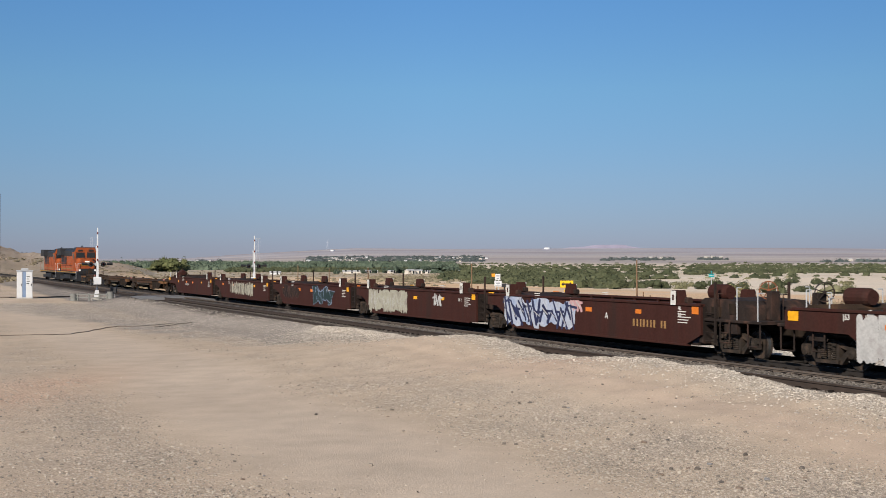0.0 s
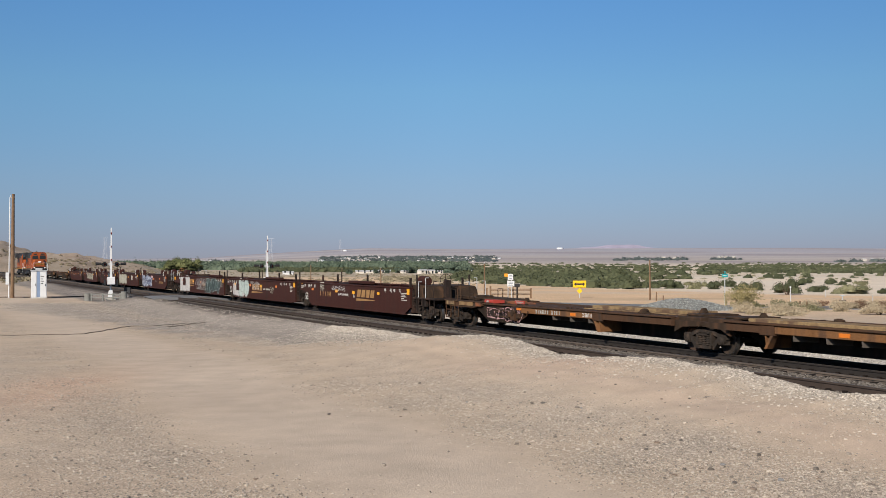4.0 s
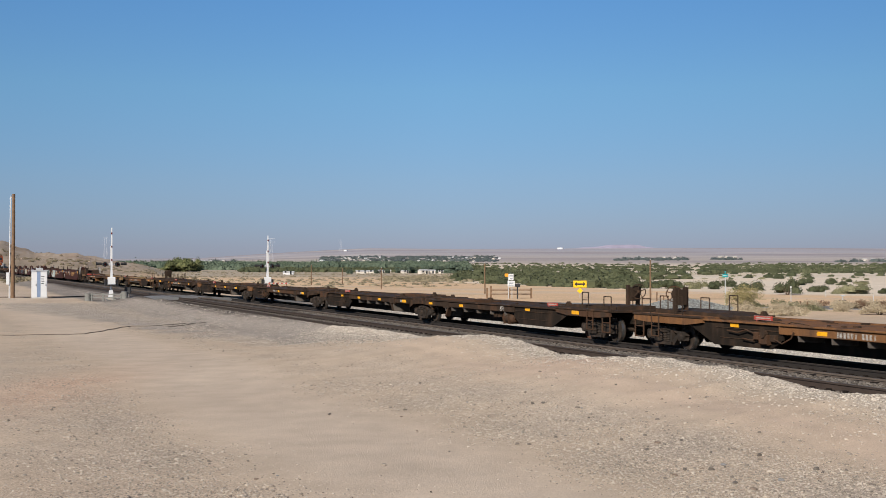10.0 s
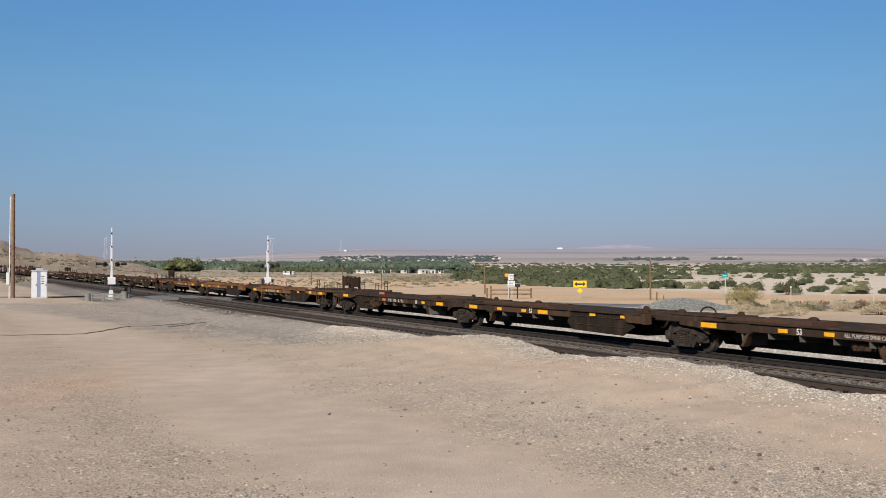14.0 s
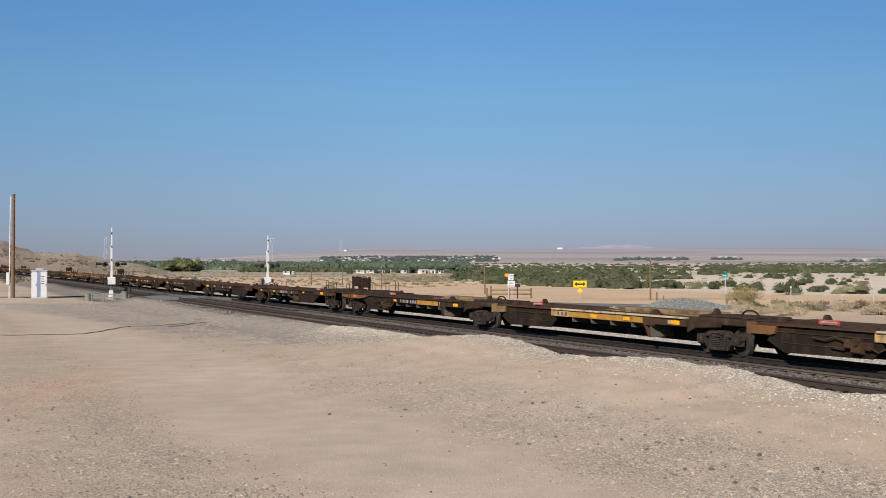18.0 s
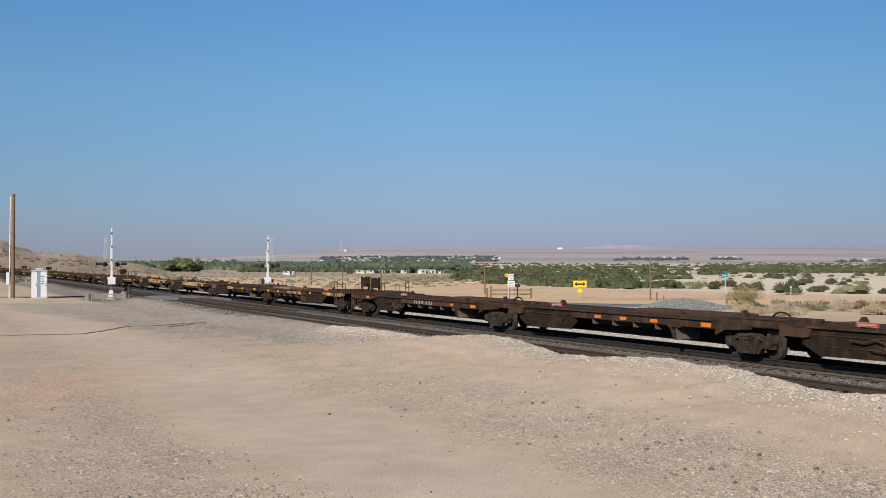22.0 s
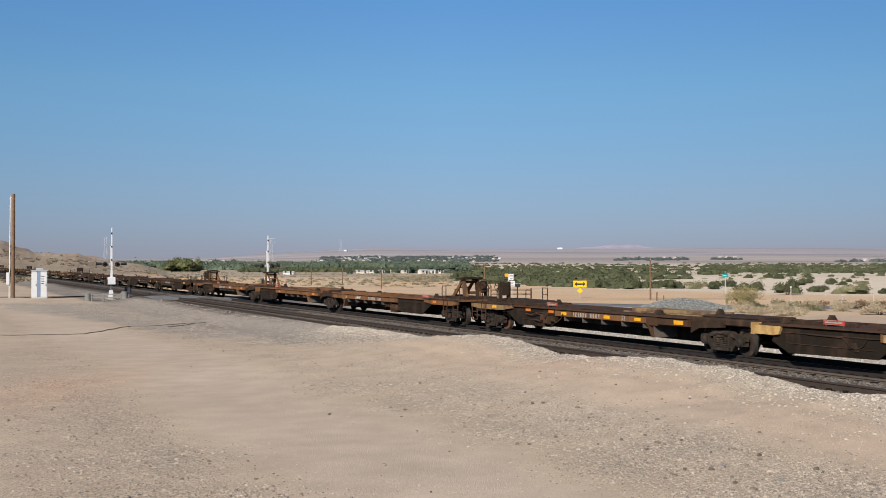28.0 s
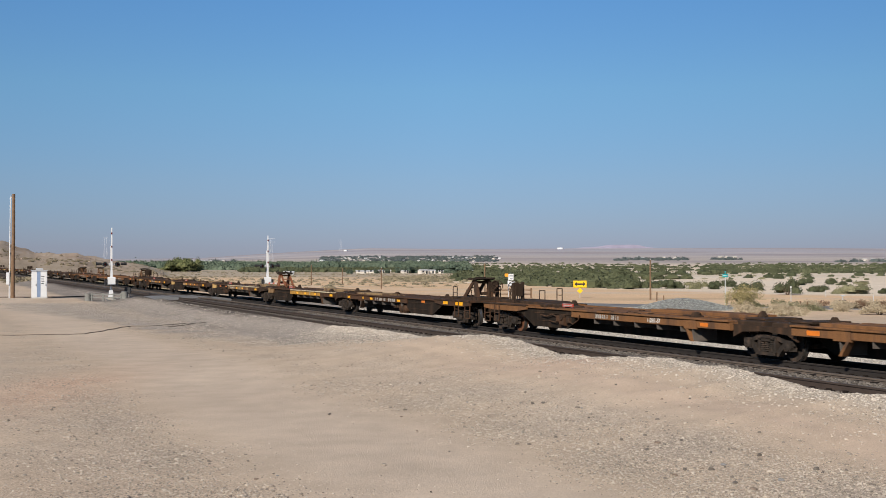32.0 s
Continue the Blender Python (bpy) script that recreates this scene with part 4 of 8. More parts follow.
        part("coupler", cached(("coupler", L), lambda: Solid().box(X(-1.6), X(-2.06), -0.12, 0.12, 0.68, 0.92, 0.04).plate([(X(-1.95), 0.66), (X(-1.95), 0.98), (X(-2.16), 0.98), (X(-2.16), 0.66)], -0.2, 0.1)
             .plate([(X(-1.2), 0.74), (X(-1.2), 1.04), (X(-1.5), 1.04), (X(-1.5), 0.74)], -0.35, 0.35), DARK), None, car)
        part("air_hose", cached(("air_hose", L), lambda: Solid().pipe([(X(-1.5), 0.3, 0.7), (X(-1.75), 0.32, 0.45), (X(-2.0), 0.3, 0.32), (X(-2.15), 0.25, 0.42)], 0.03, 6), BLACKPAINT), None, car)
    sill_marks(car, opts.get("marks", "y7.6 y11.0 e" + str(round(L - 1.8, 1))), L, -1 if turned else 1, front)
    truck(car, X(-0.75 if opts.get("flat_end") else 0), turned, rng.random() < 0.25)
    if rear or opts.get("both"):
        truck(car, X(L), turned, rng.random() < 0.25)
    return car


GUSSET = surface("gusset_steel", (0.11, 0.093, 0.08), 0.75, 0.0, 0.3, 3, 30, 0.2)
TAN = surface("faded_tan_paint", (0.25, 0.16, 0.08), 0.8, 0.0, 0.4, 1.8, 25, 0.2, (0.11, 0.055, 0.03), 0.52, spec=0.2, streak=0.55)
BOARD = surface("weathered_board", (0.27, 0.185, 0.095), 0.9, 0.0, 0.4, 2.2, 30, 0.3, (0.1, 0.062, 0.04), 0.55, spec=0.2)
BROWNSTEEL = surface("brown_weathered_steel", (0.074, 0.0385, 0.022), 0.85, 0.0, 0.35, 2.4, 25, 0.3, (0.04, 0.026, 0.018), 0.45, spec=0.18, streak=0.3)
RUSTSTEEL = surface("rusting_brown_steel", (0.19, 0.09, 0.038), 0.85, 0.0, 0.4, 2.0, 25, 0.3, (0.08, 0.044, 0.026), 0.48, spec=0.18, streak=0.3)


PANELTAN = surface("tan_panel_paint", (0.42, 0.3, 0.17), 0.75, 0.0, 0.25, 3.0, 30, 0.1, (0.22, 0.13, 0.07), 0.45, spec=0.2)
CREAMEDGE = surface("worn_cream_edge", (0.5, 0.42, 0.28), 0.75, 0.0, 0.3, 2.0, 30, 0.1, (0.2, 0.11, 0.055), 0.5, spec=0.2)
PALEYELLOW = surface("pale_faded_yellow", (0.5, 0.33, 0.13), 0.75, 0.0, 0.25, 1.7, 25, 0.1, (0.22, 0.12, 0.05), 0.42, spec=0.2, streak=0.6)
OLDWHITE = surface("worn_stencil_white", (0.4, 0.375, 0.34), 0.8, 0.0, 0.4, 14, 80, 0.0, (0.12, 0.1, 0.085), 0.5)


def key_path(q, turned=False):
    """Poses of something at q metres back along the train, for the clip's length."""
    return [(t, Matrix.Translation(place(P_TRAIN, SPEED * t - q - 9.82)) @ pose(0, 0, 0, 0, 0, HEAD + (180 if turned else 0))) for t in (0.0, 8.0, 16.0, 24.0, 32.0)]


MOVERS = []


def add_mover(ob, q, turned=False):
    MOVERS.append((ob, q, turned))
    ob.matrix_basis = key_path(q, turned)[0][1]


# per car: truck centres, which platforms are turned, materials (sill, frame, boards, caps), look
DARKSET, BROWNSET = (STEEL, STEEL, BROWNSTEEL, BROWNSTEEL), (BROWNSTEEL, STEEL, BROWNSTEEL, RUSTSTEEL)
RUSTSET, YELLOWSET, TANSET = (RUSTSTEEL, RUSTSTEEL, RUSTSTEEL, RUSTSTEEL), (YELLOW, BROWNSTEEL, BOARD, TAN), (RUSTSTEEL, BROWNSTEEL, BOARD, TAN)
PALESET, DULLSET = (PALEYELLOW, BROWNSTEEL, BROWNSTEEL, RUSTSTEEL), (BROWNSTEEL, BROWNSTEEL, BOARD, TAN)
SPINES = [
    ([-175.7, -158.0, -140.4, -122.7], "FRR", [BROWNSET, BROWNSET, BROWNSET], "dark brown steel spine car platform, empty", {"marks": ""}),
    ([27.0, 45.1, 62.7, 80.3], "FRR", [(RUSTSTEEL, BROWNSTEEL, BOARD, BROWNSTEEL), TANSET, TANSET], "rusty tan and black spine car platform with wooden boards", {"hitchmat": RUST, "bracket": RUSTSTEEL}),
    ([84.5, 100.7, 117.8, 135.0, 152.2, 168.6], "FFFFR", [DARKSET, BROWNSET, BROWNSET, DARKSET, DARKSET], "dark brown steel spine car platform, empty", {}),
    ([173.0, 189.3, 206.6, 223.1], "FRR", [RUSTSET, RUSTSET, RUSTSET], "rust-streaked brown spine car platform with yellow reflectors", {"bracket": RUSTSTEEL, "wheelmat": BROWNSTEEL}),
    ([227.4, 243.6, 260.8, 277.9, 295.2, 311.6], "FRRRR", [DARKSET, BROWNSET, DARKSET, DARKSET, BROWNSET], "dark grimy steel spine car platform, empty", {"hoops": True}),
    ([315.8, 332.1, 349.3, 366.4, 383.6, 399.9], "FFFFR", [(DARK, STEEL, BOARD, RUSTSTEEL), YELLOWSET, PALESET, BROWNSET, DULLSET], "dark brown spine car platform with faded yellow sills", {"hoops": True}),
    ([404.1, 420.4, 437.5, 454.8, 472.0, 488.4], "FFFFR", [BROWNSET, DARKSET, DARKSET, DARKSET, BROWNSET], "dark brown steel spine car platform, empty", {"hoops": True}),
    ([492.5, 510.2, 528.0, 545.8], "FFR", [RUSTSET, RUSTSET, RUSTSET], "rusty spine car platform with its trailer hitch raised", {"hitch": "up"}),
    ([550.1, 566.3, 583.4, 600.4, 617.5, 633.8], "FFFFR", [(RUSTSTEEL, BROWNSTEEL, BOARD, TAN), (RUSTSTEEL, BROWNSTEEL, BOARD, PALEYELLOW), (TAN, BROWNSTEEL, BOARD, PALEYELLOW), YELLOWSET, DULLSET], "spine car platform with faded yellow sills and yellow reflectors", {}),
    ([638.1, 655.2, 672.7, 690.3], "FRR", [RUSTSET, RUSTSET, RUSTSET], "orange-brown rusted spine car platform with boards", {"bracket": RUSTSTEEL}),
]
LIVERY = {}


def livery(car, *units):
    """What is taped and stencilled on the platforms of a car, front to back."""
    for k, marks in enumerate(units):
        LIVERY[car, k] = marks


livery(1, "o5.8 B7.3-9.3 o10.3 T11.4:2-28/1-57", "o6.0 o11.0", "o1.1 B8.4-10.6 T12.2:2-28/1-57")
livery(2, "Y1.0 y5.0 o6.8 b7.4-9.7 y10.0 T10.6:171 e14.3", "y8.6 y11.8 w14.9 e15.3", "t9.0:SPINE_CAR y9.9 w15.0 e15.4", "y5.7 y8.7 y11.9 w15.0 e15.4", "T-0.5:171 e1.0 y5.0 T7.2:171 y11.3 y14.8")
livery(3, "y4.0 y7.9 b8.4-9.9 y11.3 Y14.2", "y2.8 y5.4 y9.7 y12.9 Y15.5", "Y-0.5 e1.5 y4.4 y8.9 b9.6-11.3 y11.7 Y14.8")
livery(4, "Y0.9 o6.9 b7.5-9.6 T11.3:53 y12.2 Y14.2", "y3.3 y5.4 Y9.1 T10.1:53 y10.7 y12.9 Y15.5", "w5.8 t8.6:ALL_PURPOSE_SPINE_CAR y10.0 T11.2:53 y11.9 Y15.4", "y7.6 T10.1:53 y12.9 Y15.4", "e1.0 y5.0 b8.4-10.2 t7.4:53 y11.6 y14.8")
livery(5, "o0.8 y6.8 B7.4-9.6 q9.7-12.3 T12.5:5 e14.3", "p7.2-8.4 y10.2 y12.4 w15.0 e15.3", "p7.2-8.4 y10.1 y12.2 T12.9:5 e15.1", "p7.1-8.4 y8.7 t11.0:36 y11.7 e15.2", "e1.2 y5.2 q7.0-7.6 B7.9-10.0 y12.2 t12.9:53 y14.6")
livery(6, "o1.3 b7.7-10.0 o12.4 E14.6", "o8.9 o10.6 o12.5 E15.4", "o10.8 E15.5", "y8.7 t11.1:53 E15.4", "e1.2 b8.0-10.2 y13.0 y14.7")
livery(7, "B8.1-10.1 T11.9:2-28/1-57 w14.0 E15.4", "o8.0 w14.0 E15.4", "o1.2 B8.4-10.4 T12.0:2-28/1-57 w14.0")
livery(8, "y0.9 o3.8 o5.7 y6.8 b7.4-9.4 y9.9 t11.0:53 y11.9 e14.3", "p7.1-8.2 y8.5 y10.3 t11.0:53 y11.9 e15.3", "o4.3 o6.2 t8.2:ALL_PURPOSE_SPINE_CAR y9.8 t10.7:53 y11.5 e15.3", "y8.6 y10.3 t11.2:53 y12.3 e15.4", "Y-0.3 e1.2 o4.1 y7.2 B7.7-10.7 y11.2 y12.6 y14.8")
livery(9, "y6.5 B7.8-9.4 T11.6:1-28/1-57 o14.4", "o7.6 E15.2", "o1.2 B8.4-10.2")
UNITS = {}
for gi, (tr, turns, sets, label, opts) in enumerate(SPINES):
    for k in range(len(tr) - 1):
        ends = ("f" if k == 0 else "") + ("r" if k == len(tr) - 2 else "")
        o = dict(opts)
        o["index"] = k
        if (gi, k) in LIVERY:
            o["marks"] = LIVERY[gi, k]
        o["over"] = (turns[k] == "F" and k + 1 < len(turns) and turns[k + 1] == "F") or (turns[k] == "R" and k > 0 and turns[k - 1] == "R")
        if sets[k][0] in (YELLOW, PALEYELLOW, TAN):
            o["flange"] = CREAMEDGE
        o["both"] = turns[k] == "R" and turns[k - 1] == "F"
        if gi == 8 and k in (3, 4):
            o["hitch"] = "up"
            o["hitchmat"] = BROWNSTEEL if k == 4 else RUST
        o["flat_end"] = (gi, k) == (1, 0)
        o["red"] = (gi, k) not in ((4, 1), (4, 2), (6, 3), (6, 4), (8, 4))
        if gi in (4, 6) or (gi, k) == (8, 4):
            sets[k] = sets[k][:3] + (BROWNSTEEL,)
        UNITS[gi, k] = u = spine_unit(tr[k], tr[k + 1], sets[k], ends, turns[k] == "R", label, o, gi * 10 + k)
        add_mover(u, (tr[k] + tr[k + 1]) / 2, turns[k] == "R")


# ---- train: well cars ----
GRAFF_WHITE = surface("graffiti_white", (0.45, 0.44, 0.425), 0.7, 0.0, 0.3, 2.0, 18, 0.0, (0.3, 0.28, 0.27), 0.4)
GRAFF_BLUE = surface("graffiti_pale_blue", (0.26, 0.33, 0.47), 0.65, 0.0, 0.2, 2.0, 18, 0.0)
GRAFF_HAZE = surface("graffiti_white_blue", (0.42, 0.45, 0.52), 0.65, 0.0, 0.35, 1.5, 14, 0.0, (0.25, 0.3, 0.42), 0.5)
GRAFF_NAVY = surface("graffiti_navy", (0.02, 0.025, 0.07), 0.65, 0.0, 0.2, 2.0, 18, 0.0)
GRAFF_TEAL = surface("graffiti_dark_teal", (0.013, 0.03, 0.03), 0.65, 0.0, 0.2, 2.0, 18, 0.0)
GRAFF_BROWN = surface("brown_overpaint", (0.055, 0.022, 0.018), 0.7, 0.0, 0.25, 2.0, 18, 0.0)
GRAFF_CREAM = surface("graffiti_cream", (0.36, 0.345, 0.275), 0.65, 0.0, 0.3, 2.0, 18, 0.0, (0.2, 0.175, 0.145), 0.4)
GRAFF_PINK = surface("graffiti_pink", (0.5, 0.3, 0.3), 0.65, 0.0, 0.2, 2.0, 18, 0.0)
GRAFF_MINT = surface("graffiti_mint", (0.4, 0.47, 0.44), 0.65, 0.0, 0.18, 2.0, 18, 0.0)
GOLD = surface("faded_gold_mark", (0.31, 0.175, 0.065), 0.7, 0.0, 0.35, 3.0, 18, 0.0, (0.16, 0.08, 0.035), 0.35)
WELLGREY = surface("grimy_end_steel", (0.024, 0.017, 0.0145), 0.85, 0.0, 0.45, 2.4, 20, 0.3, (0.05, 0.027, 0.02), 0.4, spec=0.2, streak=0.4)


def blob(x, z, w, h, seed, n=14, rough=0.22):
    rng = random.Random(seed)
    out = []
    n = n * 2
    f1, f2, f3 = rng.uniform(0, 6.28), rng.uniform(0, 6.28), rng.uniform(0, 6.28)
    for i in range(n):
        a = 6.2832 * i / n
        k = 1 + rough * (0.45 * math.sin(2 * a + f1) + 0.4 * math.sin(3 * a + f2) + 0.35 * math.sin(5 * a + f3))
        c, s = math.cos(a), math.sin(a)
        c, s = math.copysign(abs(c) ** 0.6, c), math.copysign(abs(s) ** 0.6, s)
        out.append((x + w / 2 * c * k, z + h / 2 * s * k))
    return out


def brush(solid, a, b, w, y, wedge=1.0):
    """A sprayed stroke from a to b with rounded ends, as a thin plate at y."""
    t = Vector((b[0] - a[0], b[1] - a[1]))
    if t.length < 1e-4:
        return
    t.normalize()
    n = Vector((-t.y, t.x))
    out = []
    for c, ww, sg in ((a, w, -1), (b, w * wedge, 1)):
        for k in range(5):
            ang = math.pi * (k / 4 - 0.5)
            d = t * (sg * math.cos(ang) * ww) + n * (sg * math.sin(ang) * ww)
            out.append((c[0] + d.x, c[1] + d.y))
    solid.plate(out, y, y + 0.0008)


def graffiti(parent, x0, x1, z0, z1, fill, line, seed, count, y=1.522, halo=None, style="bulb"):
    """Spray paint as bare shapes: swollen lobes, slashes, hatched blocks, runny coats or looping scrawls."""
    rng = random.Random(seed + 77)
    w, h, mid = (x1 - x0) / count, z1 - z0, (z0 + z1) / 2
    coat, under, over = Solid(), Solid(), Solid()
    if halo:
        n = 9
        for i in range(n):
            cx = x0 + (x1 - x0) * (i + rng.uniform(0.2, 0.8)) / n
            coat.plate(blob(cx, mid + rng.uniform(-0.05, 0.05), (x1 - x0) / n * rng.uniform(1.2, 1.9), h * rng.uniform(0.75, 1.0), seed + i, 10, 0.25), y + 0.0003 * i, y + 0.0003 * i + 0.0002)
        tagged(part("paint_coat", coat, halo, parent), kind="stuff")
        y += 0.003
    if style == "bulb":
        for i in range(count * 2):
            # lobes wide at the top and drawn out below, each lapping over the last
            cx, slant = x0 + w * (i / 2 + 0.25), rng.uniform(-0.35, 0.35)
            bw, bh, cz = w * rng.uniform(0.62, 1.0), h * rng.uniform(0.55, 0.98), mid + rng.uniform(-0.1, 0.1) * h
            taper = rng.uniform(0.25, 0.7) * rng.choice((1, 1, -0.5))
            pts = [(cx + (px - cx) * (1 + taper * (pz - cz) / bh) + slant * (pz - cz), min(z1, max(z0, pz))) for px, pz in blob(cx, cz, bw, bh, seed + 3 * i, 11, 0.34)]
            big = [(px + math.copysign(0.028, px - cx), pz + math.copysign(0.025, pz - cz)) for px, pz in pts]
            lay = y + 0.0008 * ((i * 5) % (count * 2))
            under.plate(big, lay, lay + 0.0002)
            over.plate(pts, lay + 0.0003, lay + 0.0005)
            for k in range(2):
                a, b = cx + rng.uniform(-0.25, 0.25) * bw, cz + rng.uniform(-0.3, 0.3) * bh
                bend = [(a + rng.uniform(-0.1, 0.1) * bw * q, b + 0.09 * bh * q) for q in range(4)]
                for c, d in zip(bend, bend[1:]):
                    brush(under, c, d, 0.011, lay + 0.0006)
    elif style == "slash":
        lean = rng.choice((-1, 1))
        for i in range(count * 5):
            cx, top, low = x0 + (x1 - x0) * (i + rng.random()) / (count * 5), z1 - rng.uniform(0.04, 0.45) * h, z0 + rng.uniform(0.04, 0.4) * h
            ln = lean * rng.choice((1, 1, 1, -0.8)) * h * rng.uniform(0.08, 0.24)
            brush(over, (cx + ln, low), (cx - ln, top), rng.uniform(0.05, 0.1), y + 0.0009 + 0.0001 * (i % 7), rng.uniform(0.5, 1.2))
            if line and i % 3 == 0:
                brush(under, (cx + ln + 0.08, low + 0.1), (cx - ln + 0.08, top - 0.05), rng.uniform(0.012, 0.03), y + 0.0018)
            if i % 4 == 0:
                brush(over, (cx - w * 0.3, top - 0.08), (cx + w * 0.25, top - rng.uniform(0, 0.2)), 0.045, y + 0.0011)
    elif style == "block":
        for i in range(count * 2):
            cx, cz = x0 + w * (i // 2 + 0.5 + rng.uniform(-0.12, 0.12)), z0 + h * (0.26 if i % 2 else 0.74)
            q = [(cx + sx * w * rng.uniform(0.36, 0.52), cz + sz * h * rng.uniform(0.17, 0.25)) for sx, sz in ((-1, -1), (1, -1), (1, 1), (-1, 1))]
            for a, b in zip(q, q[1:] + q[:1]):
                brush(over, a, b, 0.013, y + 0.0001 * (i % 5))
            for k in range(5):
                u = (k + rng.random()) / 5
                brush(over, (q[0][0] + (q[1][0] - q[0][0]) * u, q[0][1] + 0.02), (q[3][0] + (q[2][0] - q[3][0]) * u + rng.uniform(-0.04, 0.04), q[3][1] - rng.uniform(0.02, 0.25)), rng.uniform(0.008, 0.02), y + 0.0007)
    elif style == "runny":
        for i in range(count * 7):
            cx, top, low = x0 + (x1 - x0) * (i + rng.random()) / (count * 7), z1 - rng.uniform(0.0, 0.3) * h, z0 + rng.uniform(0.0, 0.25) * h
            brush(over, (cx, low), (cx + rng.uniform(-0.06, 0.06), top), rng.uniform(0.05, 0.12), y + 0.0006 + 0.0001 * (i % 9))
            brush(under, (cx + 0.05, low + rng.uniform(0.0, 0.35) * h), (cx + rng.uniform(-0.08, 0.14), top - rng.uniform(0.0, 0.4) * h), rng.uniform(0.008, 0.02), y + 0.0018)
    else:
        f1, f2 = rng.uniform(3.1, 4.4), rng.uniform(5.2, 7.9)
        n = count * 14
        run = [(x0 + (x1 - x0) * k / n + 0.35 * w * math.sin(f1 * k * 0.31), mid + h * (0.3 * math.sin(f2 * k * 0.13 + seed) + 0.16 * math.cos(f1 * k * 0.37))) for k in range(n)]
        for k, (a, b) in enumerate(zip(run, run[1:])):
            if k % 17 > 1:
                brush(over, a, b, 0.012, y + 0.0001 * (k % 3))
    if under.v:
        tagged(part("paint_outline", under, line or GRAFF_WHITE, parent), kind="stuff")
    tagged(part("paint_mark", over, fill, parent), kind="stuff")


def well_unit(u0, u1, ends, label, style, seed, marks):
    rng = random.Random(seed)
    L = round(u1 - u0, 2)
    front, rear = "f" in ends, "r" in ends

    def X(u):
        return L / 2 - u

    H = 1.55 if style == "short" else 1.6          # top of the side walls
    car = thing("well_car", label, "railway car", "container well cars")
    fa = 1.9 if front else 0.25                    # wall begins behind the front truck centre
    ra = L - (1.0 if rear else 0.95)
    for sy in (1, -1):
        def ys(a, b):
            return sorted((sy * a, sy * b))

        if front:
            outline = [(X(-1.25), 1.0), (X(-1.25), H - 0.08), (X(-0.9), H), (X(ra), H), (X(ra), 0.3), (X(3.0), 0.27), (X(2.3), 0.42), (X(1.2), 0.98)]
        else:
            outline = [(X(0.15), 1.12), (X(0.15), H), (X(ra), H), (X(ra), 0.3), (X(2.35), 0.27), (X(1.5), 0.85), (X(0.95), 1.08)]
        if rear:
            outline = [o for o in outline if o != (X(ra), 0.3)]
            outline.insert(outline.index((X(ra), H)) + 1, (X(ra), 0.62))
            outline.insert(outline.index((X(ra), 0.62)) + 1, (X(ra - 0.75), 0.3))
        part("side_wall", Solid().plate(outline, *ys(1.44, 1.52)), BROWNCAR, car)
        part("top_chord", Solid().box(X(ra), X(0.15 if not front else -0.9), *ys(1.36, 1.56), H - 0.06, H + 0.02, 0.012), BROWNCAR, car)
        part("bottom_chord", Solid().box(X(ra - 0.7), X(2.7), *ys(1.38, 1.55), 0.24, 0.31, 0.012), BROWNCAR, car)
        for k, u in enumerate(np.arange(3.6, ra - 1.2, 1.55)):
            part("inner_rib", Solid().box(X(u) - 0.05, X(u) + 0.05, *ys(1.36, 1.44), 0.3, H - 0.06), BROWNCAR, car)
        if style == "short":
            for u in (2.0, L - 2.4):
                part("container_guide", Solid().plate([(X(u) - 0.3, H + 0.02), (X(u) - 0.2, H + 0.42), (X(u) + 0.14, H + 0.42), (X(u) + 0.26, H + 0.02)], *ys(1.22, 1.5)), BROWNCAR, car)
                part("guide_mark", Solid().plate([(X(u) - 0.15, H - 0.05), (X(u) - 0.17, H + 0.4), (X(u) + 0.12, H + 0.4), (X(u) + 0.13, H - 0.05)], *ys(1.562, 1.568)), WHITE, car, "white painted guide face")
                part("mark_stroke", Solid().box(X(u) - 0.06, X(u) + 0.03, *ys(1.569, 1.573), H + 0.1, H + 0.28), BROWNCAR, car)
                part("lock_lever", Solid().box(X(u) - 0.62, X(u) - 0.42, *ys(1.25, 1.42), H, H + 0.2, 0.04), WELLGREY, car)
        else:
            for u in (4.4, ra - 0.25):
                part("ladder_post", Solid().box(X(u) - 0.05, X(u) + 0.05, *ys(1.36, 1.46), H - 0.05, H + 0.48, 0.012), WELLGREY, car)
            part("top_beam", Solid().box(X(6.0), X(2.2), *ys(0.95, 1.3), H - 0.06, H + 0.12, 0.03), BROWNCAR, car)
        for z in (0.45, 0.72, 1.0, 1.3):
            part("ladder_rung", Solid().rod((X(ra + 0.08), sy * 1.4, z), (X(ra + 0.55), sy * 1.4, z), 0.017, 6), WELLGREY, car)
        part("ladder_rail", Solid().box(X(ra + 0.6), X(ra + 0.53), *ys(1.37, 1.43), 0.4, 2.25), WELLGREY, car)
        for u, z, w, h in ((0.5, 1.57, 0.5, 0.1) if not front else (-0.9, 1.38, 0.42, 0.26), (2.7, 1.22, 0.4, 0.13), (L * 0.37, 1.2, 0.42, 0.15), (L * 0.52, 1.18, 0.42, 0.15), (L * 0.72, 1.22, 0.34, 0.14), (ra - 0.28, 1.4, 0.34, 0.3)):
            part("reflector", Solid().box(X(u) - w / 2, X(u) + w / 2, *ys(1.524, 1.53), z - h / 2, z + h / 2), REFLECT_OR if rng.random() < 0.35 else REFLECT, car, "orange reflective sticker")
        for xx, zz in ((X(ra - 1.2), 0.95), (X(4.2), 1.3)):
            tagged(part("small_data", data_block(xx, zz, ys(1.523, 1.526), seed), WHITE, car, "lines of tiny white stencil bars"), kind="stuff")
